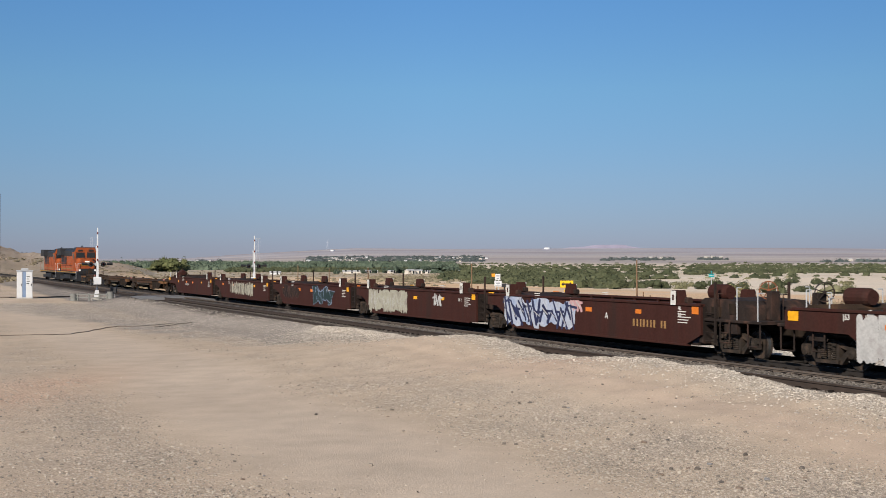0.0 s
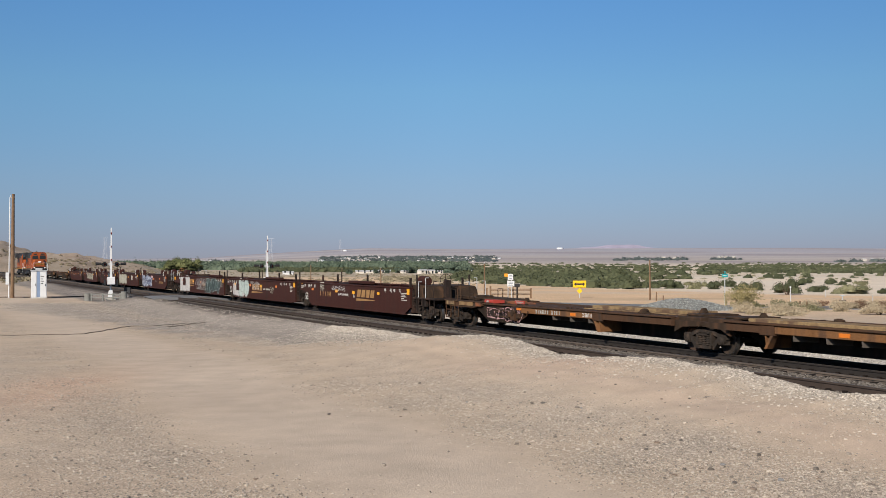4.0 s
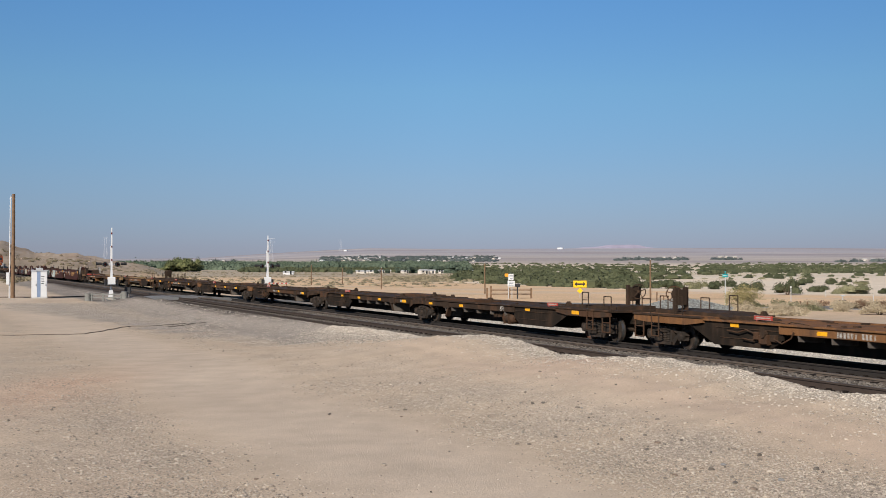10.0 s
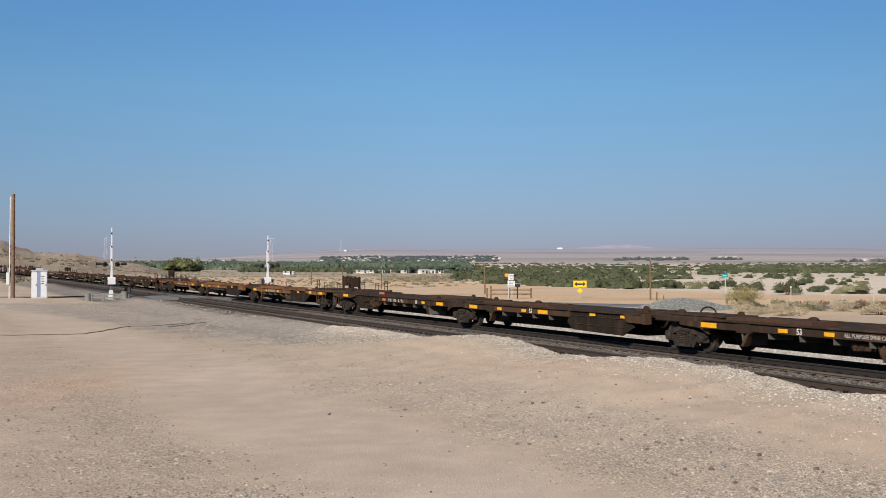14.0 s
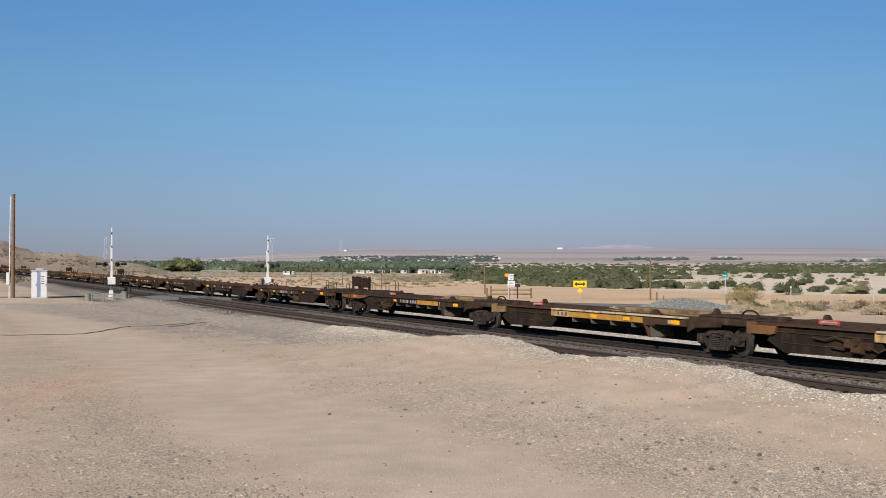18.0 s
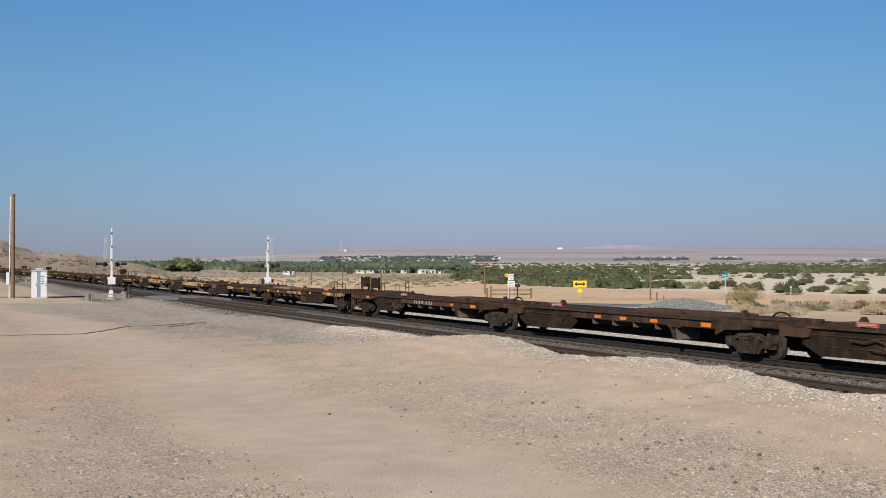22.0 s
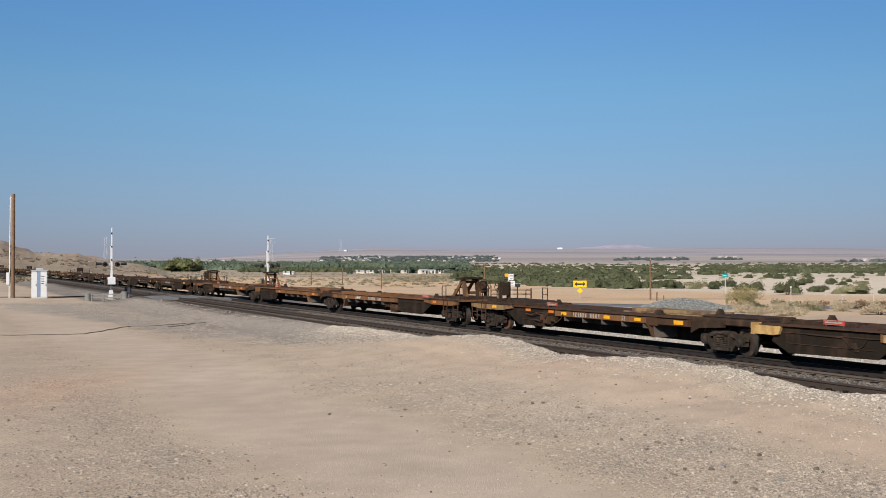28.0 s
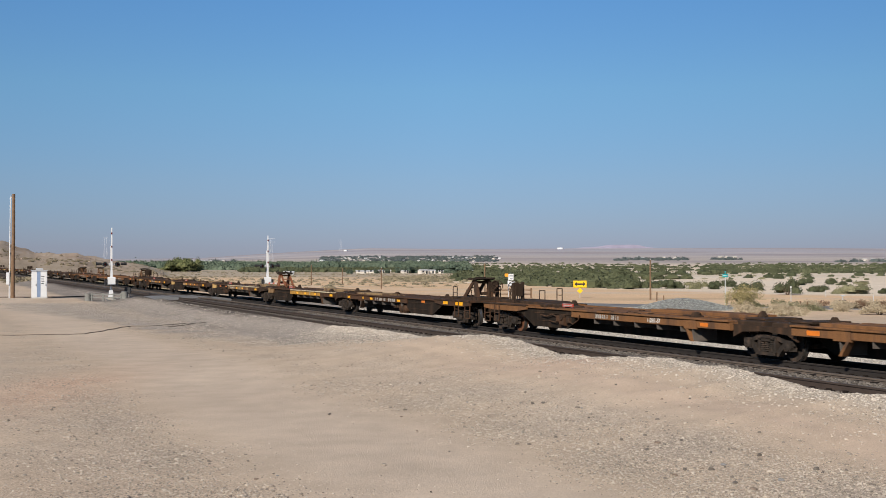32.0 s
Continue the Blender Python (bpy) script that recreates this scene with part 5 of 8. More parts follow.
    part("well_floor", Solid().box(X(ra - 0.3), X(2.6), -1.4, 1.4, 0.28, 0.36), WELLGREY, car)
    part("end_bulkhead", Solid().box(X(2.7), X(2.5), -1.42, 1.42, 0.36, 1.5, 0.03), WELLGREY, car)
    part("end_bulkhead", Solid().box(X(ra), X(ra - 0.2), -1.42, 1.42, 0.36, 1.5, 0.03), WELLGREY, car)
    part("end_deck", Solid().plate([(X(2.55), 1.5), (X(2.55), 1.2), (X(1.2), 0.86), (X(-0.1), 0.86), (X(-0.1), 1.12), (X(0.4), 1.58), (X(1.5), 1.62)], -1.15, 1.15), WELLGREY, car)
    part("end_deck", Solid().plate([(X(ra - 0.1), 1.5), (X(ra - 0.1), 0.9), (X(L + 0.1), 0.86), (X(L + 0.1), 1.12), (X(L - 0.5), 1.56)], -1.1, 1.1), WELLGREY, car)
    for k in range(3):
        part("cross_member", Solid().box(X(L * (0.3 + 0.2 * k)) - 0.12, X(L * (0.3 + 0.2 * k)) + 0.12, -1.4, 1.4, 0.2, 0.28), WELLGREY, car)
    for end, e in ((front, 1), (rear, -1)):
        if not end:
            continue

        def Y(u):                                  # metres outwards from this end's truck centre
            return e * (L / 2 + u)

        def span(a, b):
            return sorted((Y(a), Y(b)))

        part("end_platform", Solid().box(*span(-1.4, 1.7), -1.4, 1.4, 1.05, 1.14, 0.02), WELLGREY, car)
        part("draft_sill", Solid().box(*span(-1.2, 1.75), -0.36, 0.36, 0.7, 1.05, 0.04), DARK, car)
        part("coupler", Solid().box(*span(1.7, 2.1), -0.13, 0.13, 0.66, 0.94, 0.04), DARK, car)
        part("end_housing", Solid().plate([(Y(-1.3), 1.14), (Y(-1.3), 1.66), (Y(-1.1), 1.76), (Y(0.5), 1.7), (Y(0.75), 1.5), (Y(0.9), 1.14)], -1.28, 1.28), STEEL if style == "long" else WELLGREY, car)
        part("brake_cylinder", Solid().spin([(0.02, -0.45), (0.2, -0.45), (0.25, -0.3), (0.25, 0.4), (0.18, 0.48), (0.02, 0.48)], (Y(-0.9), 0.8, 1.93), "x", 16), BROWNCAR, car)
        part("brake_stand", Solid().box(*span(0.95, 1.2), 0.3, 0.6, 1.14, 2.0, 0.03), WELLGREY, car)
        handwheel(car, Y(0.86), 0.45, 2.02, RUST if seed in (44, 41) else WELLGREY, 60)
        for sy in (1, -1):
            for a, z1 in ((1.5, 1.95), (0.55, 2.1), (-0.35, 1.9)):
                part("grab_iron", Solid().pipe([(Y(a), sy * 1.36, 1.1), (Y(a), sy * 1.36, z1), (Y(a), sy * 1.2, z1)], 0.018, 6), ALU if rng.random() < 0.45 else WELLGREY, car)
            part("step", Solid().pipe([(Y(1.6), sy * 1.36, 1.05), (Y(1.6), sy * 1.36, 0.4), (Y(1.05), sy * 1.36, 0.4), (Y(1.05), sy * 1.36, 1.05)], 0.026, 6), WELLGREY, car)
            part("side_ladder", Solid().pipe([(Y(0.25), sy * 1.4, 1.1), (Y(0.25), sy * 1.4, 0.45), (Y(-0.2), sy * 1.4, 0.45), (Y(-0.2), sy * 1.4, 1.1)], 0.024, 6).pipe([(Y(0.25), sy * 1.4, 0.75), (Y(-0.2), sy * 1.4, 0.75)], 0.02, 6), WELLGREY, car)
            part("hanger_plate", Solid().box(*span(-0.1, 0.5), *sorted((sy * 1.2, sy * 1.32)), 0.72, 1.08), WELLGREY, car)
        part("brake_rigging", Solid().pipe([(Y(0.6), 1.1, 1.3), (Y(-0.3), 1.25, 0.95), (Y(-1.2), 1.28, 0.9)], 0.03, 6).box(*span(-0.7, -0.3), 1.1, 1.35, 1.2, 1.5).box(*span(0.1, 0.4), 1.05, 1.3, 1.3, 1.62), DARK, car)
    for kind, u, z, size, text in marks:
        if kind == "text":
            text_part("stencil", text, size, X(u), 1.526, z, car)
        elif kind == "bars":
            bars("reporting_mark", X(u) - text[1] / 2, X(u) + text[1] / 2, z, size, text[0], 1.5245, car, GOLD if text[2] else WHITE, seed, "faded stencilled bars in place of a car number")
        elif kind == "logo":
            w = text
            s = Solid()
            for i in range(4):
                xa, xb, sk = X(u) + w / 2 - w * i / 4, X(u) + w / 2 - w * (i + 0.78) / 4, 0.13
                s.plate([(xa, z - 0.05), (xa - sk, z + size), (xb - sk, z + size), (xb, z - 0.05)], 1.5235, 1.526)
            s.plate([(X(u) + w / 2 + 0.1, z - 0.26), (X(u) + w / 2 + 0.06, z - 0.12), (X(u) - w / 2, z - 0.16), (X(u) - w / 2, z - 0.19)], 1.5235, 1.526)
            part("painted_emblem", s, GOLD, car, "faded gold slanted emblem blocks over a sweeping line")
        elif kind == "white":
            w = text
            s, r2 = Solid(), random.Random(seed + int(u * 7))
            for i in range(int(w * 9)):
                cx = X(u) + w * ((i + r2.uniform(0.1, 0.9)) / int(w * 9) - 0.5)
                top, low = z + size / 2 - r2.uniform(0, 0.22) * size, z - size / 2 + r2.uniform(0, 0.2) * size
                brush(s, (cx, low), (cx + r2.uniform(-0.05, 0.05), top), r2.uniform(0.07, 0.13), 1.5285 + 0.0001 * i)
            tagged(part("buffed_patch", s, GRAFF_WHITE, car, "patch of streaky white cover-up paint"), kind="stuff")
        elif kind == "brown":
            part("repaint_patch", Solid().box(X(u) - text / 2, X(u) + text / 2, 1.533, 1.535, z - size / 2, z + size / 2), BROWNCAR, car)
        else:
            fill, line, halo, count, manner = text
            w = size[0]
            graffiti(car, X(u) - w / 2, X(u) + w / 2, z - size[1] / 2, z + size[1] / 2, fill, line, seed * 31 + int(u * 10), count, 1.5305, halo, manner)
    truck(car, X(0))
    if rear:
        truck(car, X(L))
    return car


def data_block(x, z, yy, seed):
    rng = random.Random(seed)
    s = Solid()
    for i in range(5):
        w = rng.uniform(0.35, 0.75)
        s.box(x - w, x, *yy, z + 0.085 * i, z + 0.085 * i + 0.03)
    return s


def sizes(L, left, right):
    """Container length marks at both ends of a well."""
    out = []
    for k, t in enumerate(left):
        out.append(("text", (1.15, 1.95, 2.4, 3.15)[k], 1.42, 0.2, "|" + t))
    for k, t in enumerate(right):
        out.append(("text", (17.1, 16.35, 15.85, 15.05)[k], 1.42, 0.2, t + "|"))
    return out


LONG = sizes(19.3, ("53", "48", "45", "40"), ("53", "48", "45", "40"))
WELLS = [
    ([-118.4, -102.6, -86.8, -71.1, -55.3, -39.5], "short", "brown steel forty-foot container well car, empty, with graffiti", [
        [("bars", 6.0, 1.0, 0.16, (9, 1.4, 0))],
        [("g", 8.0, 1.0, (6.0, 0.85), (GRAFF_CREAM, WELLGREY, None, 5, "runny"))],
        [("g", 4.0, 1.05, (3.2, 0.85), (WELLGREY, GRAFF_BROWN, None, 4, "bulb")), ("g", 10.2, 0.95, (3.2, 1.15), (GRAFF_TEAL, GRAFF_BLUE, None, 3, "bulb"))],
        [("g", 4.6, 0.95, (5.2, 1.1), (GRAFF_CREAM, GRAFF_WHITE, GRAFF_CREAM, 5, "runny")), ("g", 10.8, 1.15, (0.8, 0.5), (GRAFF_WHITE, None, None, 1, "slash")), ("text", 13.2, 1.2, 0.16, "125 T")],
        [("g", 4.4, 0.93, (5.4, 1.14), (GRAFF_NAVY, GRAFF_WHITE, GRAFF_HAZE, 5, "slash")), ("g", 7.3, 1.3, (0.6, 0.6), (GRAFF_PINK, GRAFF_WHITE, None, 1, "slash")), ("text", 9.4, 1.0, 0.3, "A"), ("text", 2.0, 1.5, 0.16, "125 T"),
         ("bars", 12.0, 0.85, 0.24, (10, 2.0, 1)), ("text", 13.7, 1.4, 0.16, "40"), ("text", 13.7, 1.2, 0.16, "20")]]),
    ([-35.4, -16.2, 3.1, 22.6], "long", "brown steel fifty-three-foot container well car, empty, with graffiti", [
        LONG + [("white", 2.2, 0.95, 1.25, 1.3), ("white", 4.6, 0.95, 1.3, 1.8), ("brown", 3.3, 1.1, 0.62, 1.2), ("white", 3.3, 0.55, 0.55, 1.6), ("logo", 6.3, 1.02, 0.36, 2.2), ("text", 8.0, 1.05, 0.32, "B"),
                ("g", 10.1, 1.0, (3.4, 0.95), (GRAFF_WHITE, None, None, 5, "block")), ("bars", 11.9, 1.0, 0.26, (10, 2.6, 1)), ("g", 14.4, 0.9, (4.6, 1.2), (GRAFF_TEAL, GRAFF_MINT, None, 4, "bulb"))],
        LONG + [("text", 0.6, 1.32, 0.25, "125 T"), ("text", 1.45, 0.78, 0.6, "53"), ("white", 2.7, 0.85, 0.9, 1.1), ("brown", 3.5, 1.0, 0.5, 0.9), ("white", 3.7, 0.6, 0.4, 1.4), ("g", 5.2, 0.92, (2.7, 1.2), (GRAFF_MINT, BLACKPAINT, GRAFF_WHITE, 3, "bulb")),
                ("text", 5.9, 1.0, 0.32, "C"), ("g", 8.4, 1.35, (2.6, 0.35), (GRAFF_WHITE, None, None, 6, "loops")), ("g", 8.6, 1.05, (2.0, 0.3), (GRAFF_WHITE, None, None, 5, "loops")), ("logo", 9.0, 0.92, 0.36, 2.8), ("text", 11.5, 0.98, 0.15, "LD LMT 116,500 PER UNIT"),
                ("g", 12.85, 0.98, (0.9, 0.6), (GRAFF_CREAM, None, None, 3, "loops"))],
        LONG + [("text", 0.55, 1.32, 0.25, "125 T"), ("text", 1.5, 0.75, 0.6, "53"), ("bars", 5.3, 1.0, 0.26, (10, 2.3, 1)), ("g", 4.6, 1.35, (0.7, 0.55), (GRAFF_CREAM, None, None, 2, "loops")), ("g", 7.5, 1.35, (2.4, 0.35), (GRAFF_WHITE, None, None, 5, "loops")),
                ("text", 8.4, 1.02, 0.15, "LD LMT 118,500 PER UNIT"), ("text", 10.2, 1.0, 0.34, "A"), ("logo", 12.1, 1.0, 0.36, 2.8)]]),
]
for wi, (tr, style, label, marks) in enumerate(WELLS):
    for k in range(len(tr) - 1):
        ends = ("f" if k == 0 else "") + ("r" if k == len(tr) - 2 else "")
        add_mover(well_unit(tr[k], tr[k + 1], ends, label, style, 40 + wi * 10 + k, marks[k]), (tr[k] + tr[k + 1]) / 2)


# ---- train: locomotives ----
LOCOBLACK = surface("locomotive_black", (0.018, 0.018, 0.02), 0.55, 0.0, 0.25, 1.0, 20, 0.05)
LOCOGLASS = surface("cab_glass", (0.02, 0.025, 0.03), 0.12, 0.0, 0.05, 2, 10, 0.0)
# lamps are off; a weak glow is added to brighten their glass
LAMPGLOW = bpy.data.materials.new("weak_glow_glass")
LAMPGLOW.use_nodes = True
LAMPGLOW.node_tree.nodes["Principled BSDF"].inputs["Emission Color"].default_value = (1, 0.9, 0.7, 1)
LAMPGLOW.node_tree.nodes["Principled BSDF"].inputs["Emission Strength"].default_value = 0.2


def locomotive(label):
    """A six-axle diesel with its cab at the trailing end (negative x)."""
    lo = thing("locomotive", label, "locomotive", "orange locomotives")
    part("frame", Solid().box(-10.9, 10.9, -1.5, 1.5, 1.25, 1.6, 0.03), LOCOBLACK, lo)
    part("frame_stripe", Solid().box(-10.9, 10.9, 1.502, 1.507, 1.42, 1.52), YELLOW, lo, "yellow sill stripe")
    part("hood", Solid().box(-7.0, 10.2, -0.95, 0.95, 1.6, 3.6, 0.04), ORANGE, lo)
    part("hood_roof", Solid().box(-7.0, 10.2, -0.97, 0.97, 3.3, 4.45, 0.25), LOCOBLACK, lo, "black upper hood")
    part("radiator", Solid().plate([(6.0, 3.7), (6.6, 4.62), (10.3, 4.62), (10.6, 3.7)], -1.5, 1.5), LOCOBLACK, lo, "flared radiator wings")
    part("cab", Solid().loft([[(-9.3, y, z) for y, z in ((-1.5, 1.6), (1.5, 1.6), (1.5, 4.0), (1.2, 4.55), (-1.2, 4.55), (-1.5, 4.0))],
                              [(-6.9, y, z) for y, z in ((-1.5, 1.6), (1.5, 1.6), (1.5, 4.0), (1.2, 4.6), (-1.2, 4.6), (-1.5, 4.0))]]), ORANGE, lo)
    part("nose", Solid().loft([[(-10.7, y, z) for y, z in ((-0.95, 1.6), (0.95, 1.6), (0.95, 2.75), (0.7, 3.0), (-0.7, 3.0), (-0.95, 2.75))],
                               [(-9.3, y, z) for y, z in ((-1.25, 1.6), (1.25, 1.6), (1.25, 3.0), (0.95, 3.25), (-0.95, 3.25), (-1.25, 3.0))]]), ORANGE, lo)
    part("nose_band", Solid().box(-10.75, -10.705, -0.85, 0.85, 2.3, 2.48), YELLOW, lo, "yellow nose emblem band")
    part("nose_grime", Solid().box(-10.745, -10.705, -0.93, 0.93, 1.62, 1.95), LOCOBLACK, lo, "grimy black lower nose")
    part("anticlimber", Solid().box(-11.05, -10.7, -1.3, 1.3, 1.3, 1.62, 0.04), LOCOBLACK, lo)
    part("nose_rail", Solid().pipe([(-11.0, -1.25, 1.6), (-11.0, -1.25, 2.6), (-11.0, 1.25, 2.6), (-11.0, 1.25, 1.6)], 0.035, 6), ALU, lo, "pale front handrail")
    part("cab_roof", Solid().loft([[(xx, y, z) for y, z in ((-1.52, 4.02), (-1.22, 4.6), (1.22, 4.6), (1.52, 4.02), (1.2, 4.5), (-1.2, 4.5))] for xx in (-9.1, -6.9)]), LOCOBLACK, lo, "dark cab roof")
    for y in (-0.72, 0.72):
        part("windshield", Solid().box(-9.33, -9.305, y - 0.55, y + 0.55, 3.3, 3.95), LOCOGLASS, lo)
        part("number_board", Solid().box(-9.34, -9.305, y - 0.3, y + 0.3, 4.08, 4.3), BLACKPAINT, lo)
        part("ditch_light", Solid().spin([(0.0, 0), (0.1, 0), (0.12, -0.06), (0.0, -0.06)], (-11.0, y * 1.4, 1.75), "x", 10), LAMPGLOW, lo)
    for sy in (1, -1):
        part("side_window", Solid().box(-8.7, -7.5, *sorted((sy * 1.502, sy * 1.51)), 3.15, 3.85), LOCOGLASS, lo)
        part("body_stripe", Solid().box(-6.8, 10.0, *sorted((sy * 0.952, sy * 0.957)), 1.82, 1.95), TAN, lo, "grimy yellow body stripe")
        for k in range(7):
            part("hood_door", Solid().box(-6.3 + 2.0 * k, -4.6 + 2.0 * k, *sorted((sy * 0.952, sy * 0.965)), 2.3, 3.5), ORANGE, lo)
        for k in range(3):
            part("grille", Solid().box(3.6 + 2.1 * k, 5.3 + 2.1 * k, *sorted((sy * 0.967, sy * 0.975)), 2.5, 3.5), LOCOBLACK, lo)
        part("handrail", Solid().pipe([(-7.0, sy * 1.45, 1.6), (-7.0, sy * 1.45, 2.65), (10.8, sy * 1.45, 2.65), (10.8, sy * 1.45, 1.6)], 0.025, 5).pipe([(0, sy * 1.45, 1.6), (0, sy * 1.45, 2.65)], 0.02, 5).pipe([(5, sy * 1.45, 1.6), (5, sy * 1.45, 2.65)], 0.02, 5), ORANGE, lo)
        part("stair", Solid().box(-10.9, -10.1, *sorted((sy * 1.2, sy * 1.5)), 0.4, 0.46).box(-10.9, -10.1, *sorted((sy * 1.2, sy * 1.5)), 0.8, 0.86).plate([(-10.1, 0.35), (-10.05, 0.35), (-10.05, 1.25), (-10.1, 1.25)], *sorted((sy * 1.2, sy * 1.5))), LOCOBLACK, lo)
        part("stair_rail", Solid().pipe([(-10.95, sy * 1.5, 0.6), (-10.95, sy * 1.5, 2.5), (-10.2, sy * 1.5, 2.6)], 0.03, 5), WHITEPAINT, lo)
    part("pilot", Solid().plate([(-10.9, 1.25), (-11.0, 0.25), (-10.7, 0.25), (-10.6, 1.25)], -1.45, 1.45), LOCOBLACK, lo)
    part("fuel_tank", Solid().box(-3.4, 3.4, -1.4, 1.4, 0.35, 1.22, 0.2), LOCOBLACK, lo)
    part("headlight", Solid().box(-10.78, -10.71, -0.3, 0.3, 2.72, 2.9), LAMPGLOW, lo)
    part("coupler", Solid().box(-11.4, -10.9, -0.14, 0.14, 0.68, 0.96, 0.04), DARK, lo)
    part("horn", Solid().rod((-8.0, 0.3, 4.6), (-8.0, 0.3, 4.75), 0.05).rod((-8.3, 0.3, 4.75), (-7.7, 0.3, 4.75), 0.06, 8, 0.1), LOCOBLACK, lo)
    for cx in (-7.2, 7.2):
        t = part("truck", Solid().plate([(cx - 2.6, 0.45), (cx - 2.5, 0.85), (cx + 2.5, 0.85), (cx + 2.6, 0.45), (cx + 1.6, 0.35), (cx - 1.6, 0.35)], -1.15, -1.0).plate([(cx - 2.6, 0.45), (cx - 2.5, 0.85), (cx + 2.5, 0.85), (cx + 2.6, 0.45), (cx + 1.6, 0.35), (cx - 1.6, 0.35)], 1.0, 1.15).box(cx - 0.4, cx + 0.4, -1.0, 1.0, 0.5, 1.2), LOCOBLACK, lo)
        for dx in (-1.9, 0.0, 1.9):
            part("wheelset", WHEELSET, None, t, at=pose(cx + dx, 0, 0.42))
    # tall modern body: everything above the walkway stands a little higher
    for child in lo.children:
        for v in child.data.vertices:
            if v.co.z > 1.6 and child.name.split(".")[0] != "truck":
                v.co.z = 1.6 + (v.co.z - 1.6) * 1.11
    return lo


add_mover(locomotive("orange and black diesel locomotive, cab facing back along the train"), -192.6)
add_mover(locomotive("orange and black diesel locomotive coupled ahead of another"), -215.4)

# spray paint on the first spine car's side plate
graffiti(UNITS[1, 0], (45.1 - 27.0) / 2 - 5.9, (45.1 - 27.0) / 2 - 3.0, 0.38, 1.0, WELLGREY, GRAFF_PINK, 61, 4, 1.3015)


# ---- track pieces: ties, plates ----
def track_pieces(bed, p_mid, z_mid, s0, s1, jig):
    rng = random.Random(jig)
    # dark blocks added for the shaded gaps in the near track's gravel
    gap_meshes = [Solid().box(a, b, -0.1, 0.1, 0.0, 0.148, 0.01).mesh("gap_block", PLATE) for a, b in ((-0.68, -0.52), (0.33, 0.46))] if jig == 1 else []
    tie = Solid().box(-1.3, 1.3, -0.115, 0.115, -0.2, 0.0, 0.0).mesh("tie", TIE)
    plate = Solid().box(-0.17, 0.17, -0.09, 0.09, 0.0, 0.022).box(-0.2, -0.13, -0.06, 0.06, 0.0, 0.055).box(0.1, 0.15, -0.04, 0.04, 0.0, 0.045).mesh("tie_plate", PLATE)
    turn = math.degrees(ANG)
    s = s0
    while s < s1:
        m = Matrix.Translation(place(p_mid, s, z_mid - 0.182 - rng.random() * 0.012)) @ pose(0, 0, 0, 0, 0, turn + rng.uniform(-1, 1))
        t = part("tie", tie, None, bed, at=m)
        for c in (-0.7545, 0.7545):
            part("tie_plate", plate, None, t, at=pose(c, 0, 0.001))
        if gap_meshes:
            for me in gap_meshes:
                part("gap_block", me, None, t)
        s += 0.53 + rng.uniform(-0.02, 0.02)


track_pieces(near_track, P_NEAR, Z_NEAR, 11.0, 92.0, 1)
track_pieces(train_track, P_TRAIN, 0.0, 9.0, 86.0, 2)


# ---- loose stones ----
def island_surface(name, dark, light, rough=0.9):
    m = bpy.data.materials.new(name)
    m.use_nodes = True
    nt, nodes = m.node_tree, m.node_tree.nodes
    bsdf = nodes["Principled BSDF"]
    bsdf.inputs["Roughness"].default_value, bsdf.inputs["Specular IOR Level"].default_value = rough, 0.2
    geo, ramp, tex = nodes.new("ShaderNodeNewGeometry"), nodes.new("ShaderNodeValToRGB"), nodes.new("ShaderNodeTexNoise")
    ramp.color_ramp.elements[0].color, ramp.color_ramp.elements[1].color = (*dark, 1), (*light, 1)
    tex.inputs["Scale"].default_value = 25.0
    mul = nodes.new("ShaderNodeVectorMath")
    mul.operation = "SCALE"
    mr = nodes.new("ShaderNodeMapRange")
    mr.inputs["To Min"].default_value, mr.inputs["To Max"].default_value = 0.7, 1.3
    nt.links.new(geo.outputs["Random Per Island"], ramp.inputs["Fac"])
    nt.links.new(tex.outputs["Fac"], mr.inputs["Value"])
    nt.links.new(ramp.outputs["Color"], mul.inputs[0])
    nt.links.new(mr.outputs[0], mul.inputs["Scale"])
    nt.links.new(mul.outputs[0], bsdf.inputs["Base Color"])
    return m


def stones(name, x, y, z, size, material, label, category, seed):
    """Many small uneven stones in one mesh."""
    rng = np.random.default_rng(seed)
    n = len(x)
    ring = [(math.cos(1.5708 * k), math.sin(1.5708 * k)) for k in range(4)]
    base = np.array([(a, b, -0.25) for a, b in ring] + [(a * 0.62 - b * 0.4, b * 0.62 + a * 0.4, 0.42) for a, b in ring])
    v = base[None] * (1 + rng.uniform(-0.33, 0.33, (n, 8, 3)))
    a = rng.uniform(0, 6.283, n)
    c, s = np.cos(a)[:, None], np.sin(a)[:, None]
    vx, vy = v[:, :, 0] * c - v[:, :, 1] * s * 0.8, v[:, :, 0] * s + v[:, :, 1] * c * 0.8
    v = np.stack([vx, vy, v[:, :, 2]], 2) * size[:, None, None]
    v += np.stack([x, y, z], 1)[:, None, :]
    f = np.array([(k, (k + 1) % 4, 4 + k) for k in range(4)] + [((k + 1) % 4, 4 + (k + 1) % 4, 4 + k) for k in range(4)] + [(4, 5, 6), (4, 6, 7)])
    faces = (f[None] + 8 * np.arange(n)[:, None, None]).reshape(-1, 3)
    me = bpy.data.meshes.new(name)
    me.from_pydata(v.reshape(-1, 3).tolist(), [], faces.tolist())
    me.materials.append(material)
    return tagged(new(name, me), label, category, kind="stuff")


def stones_ps(name, p, s, size, material, label, seed, z=None):
    x, y = N.x * p + D.x * s, N.y * p + D.y * s
    zz = ground_height(x, y) if z is None else z
    return stones(name, x, y, zz + size * 0.1, size, material, label, "gravel", seed)


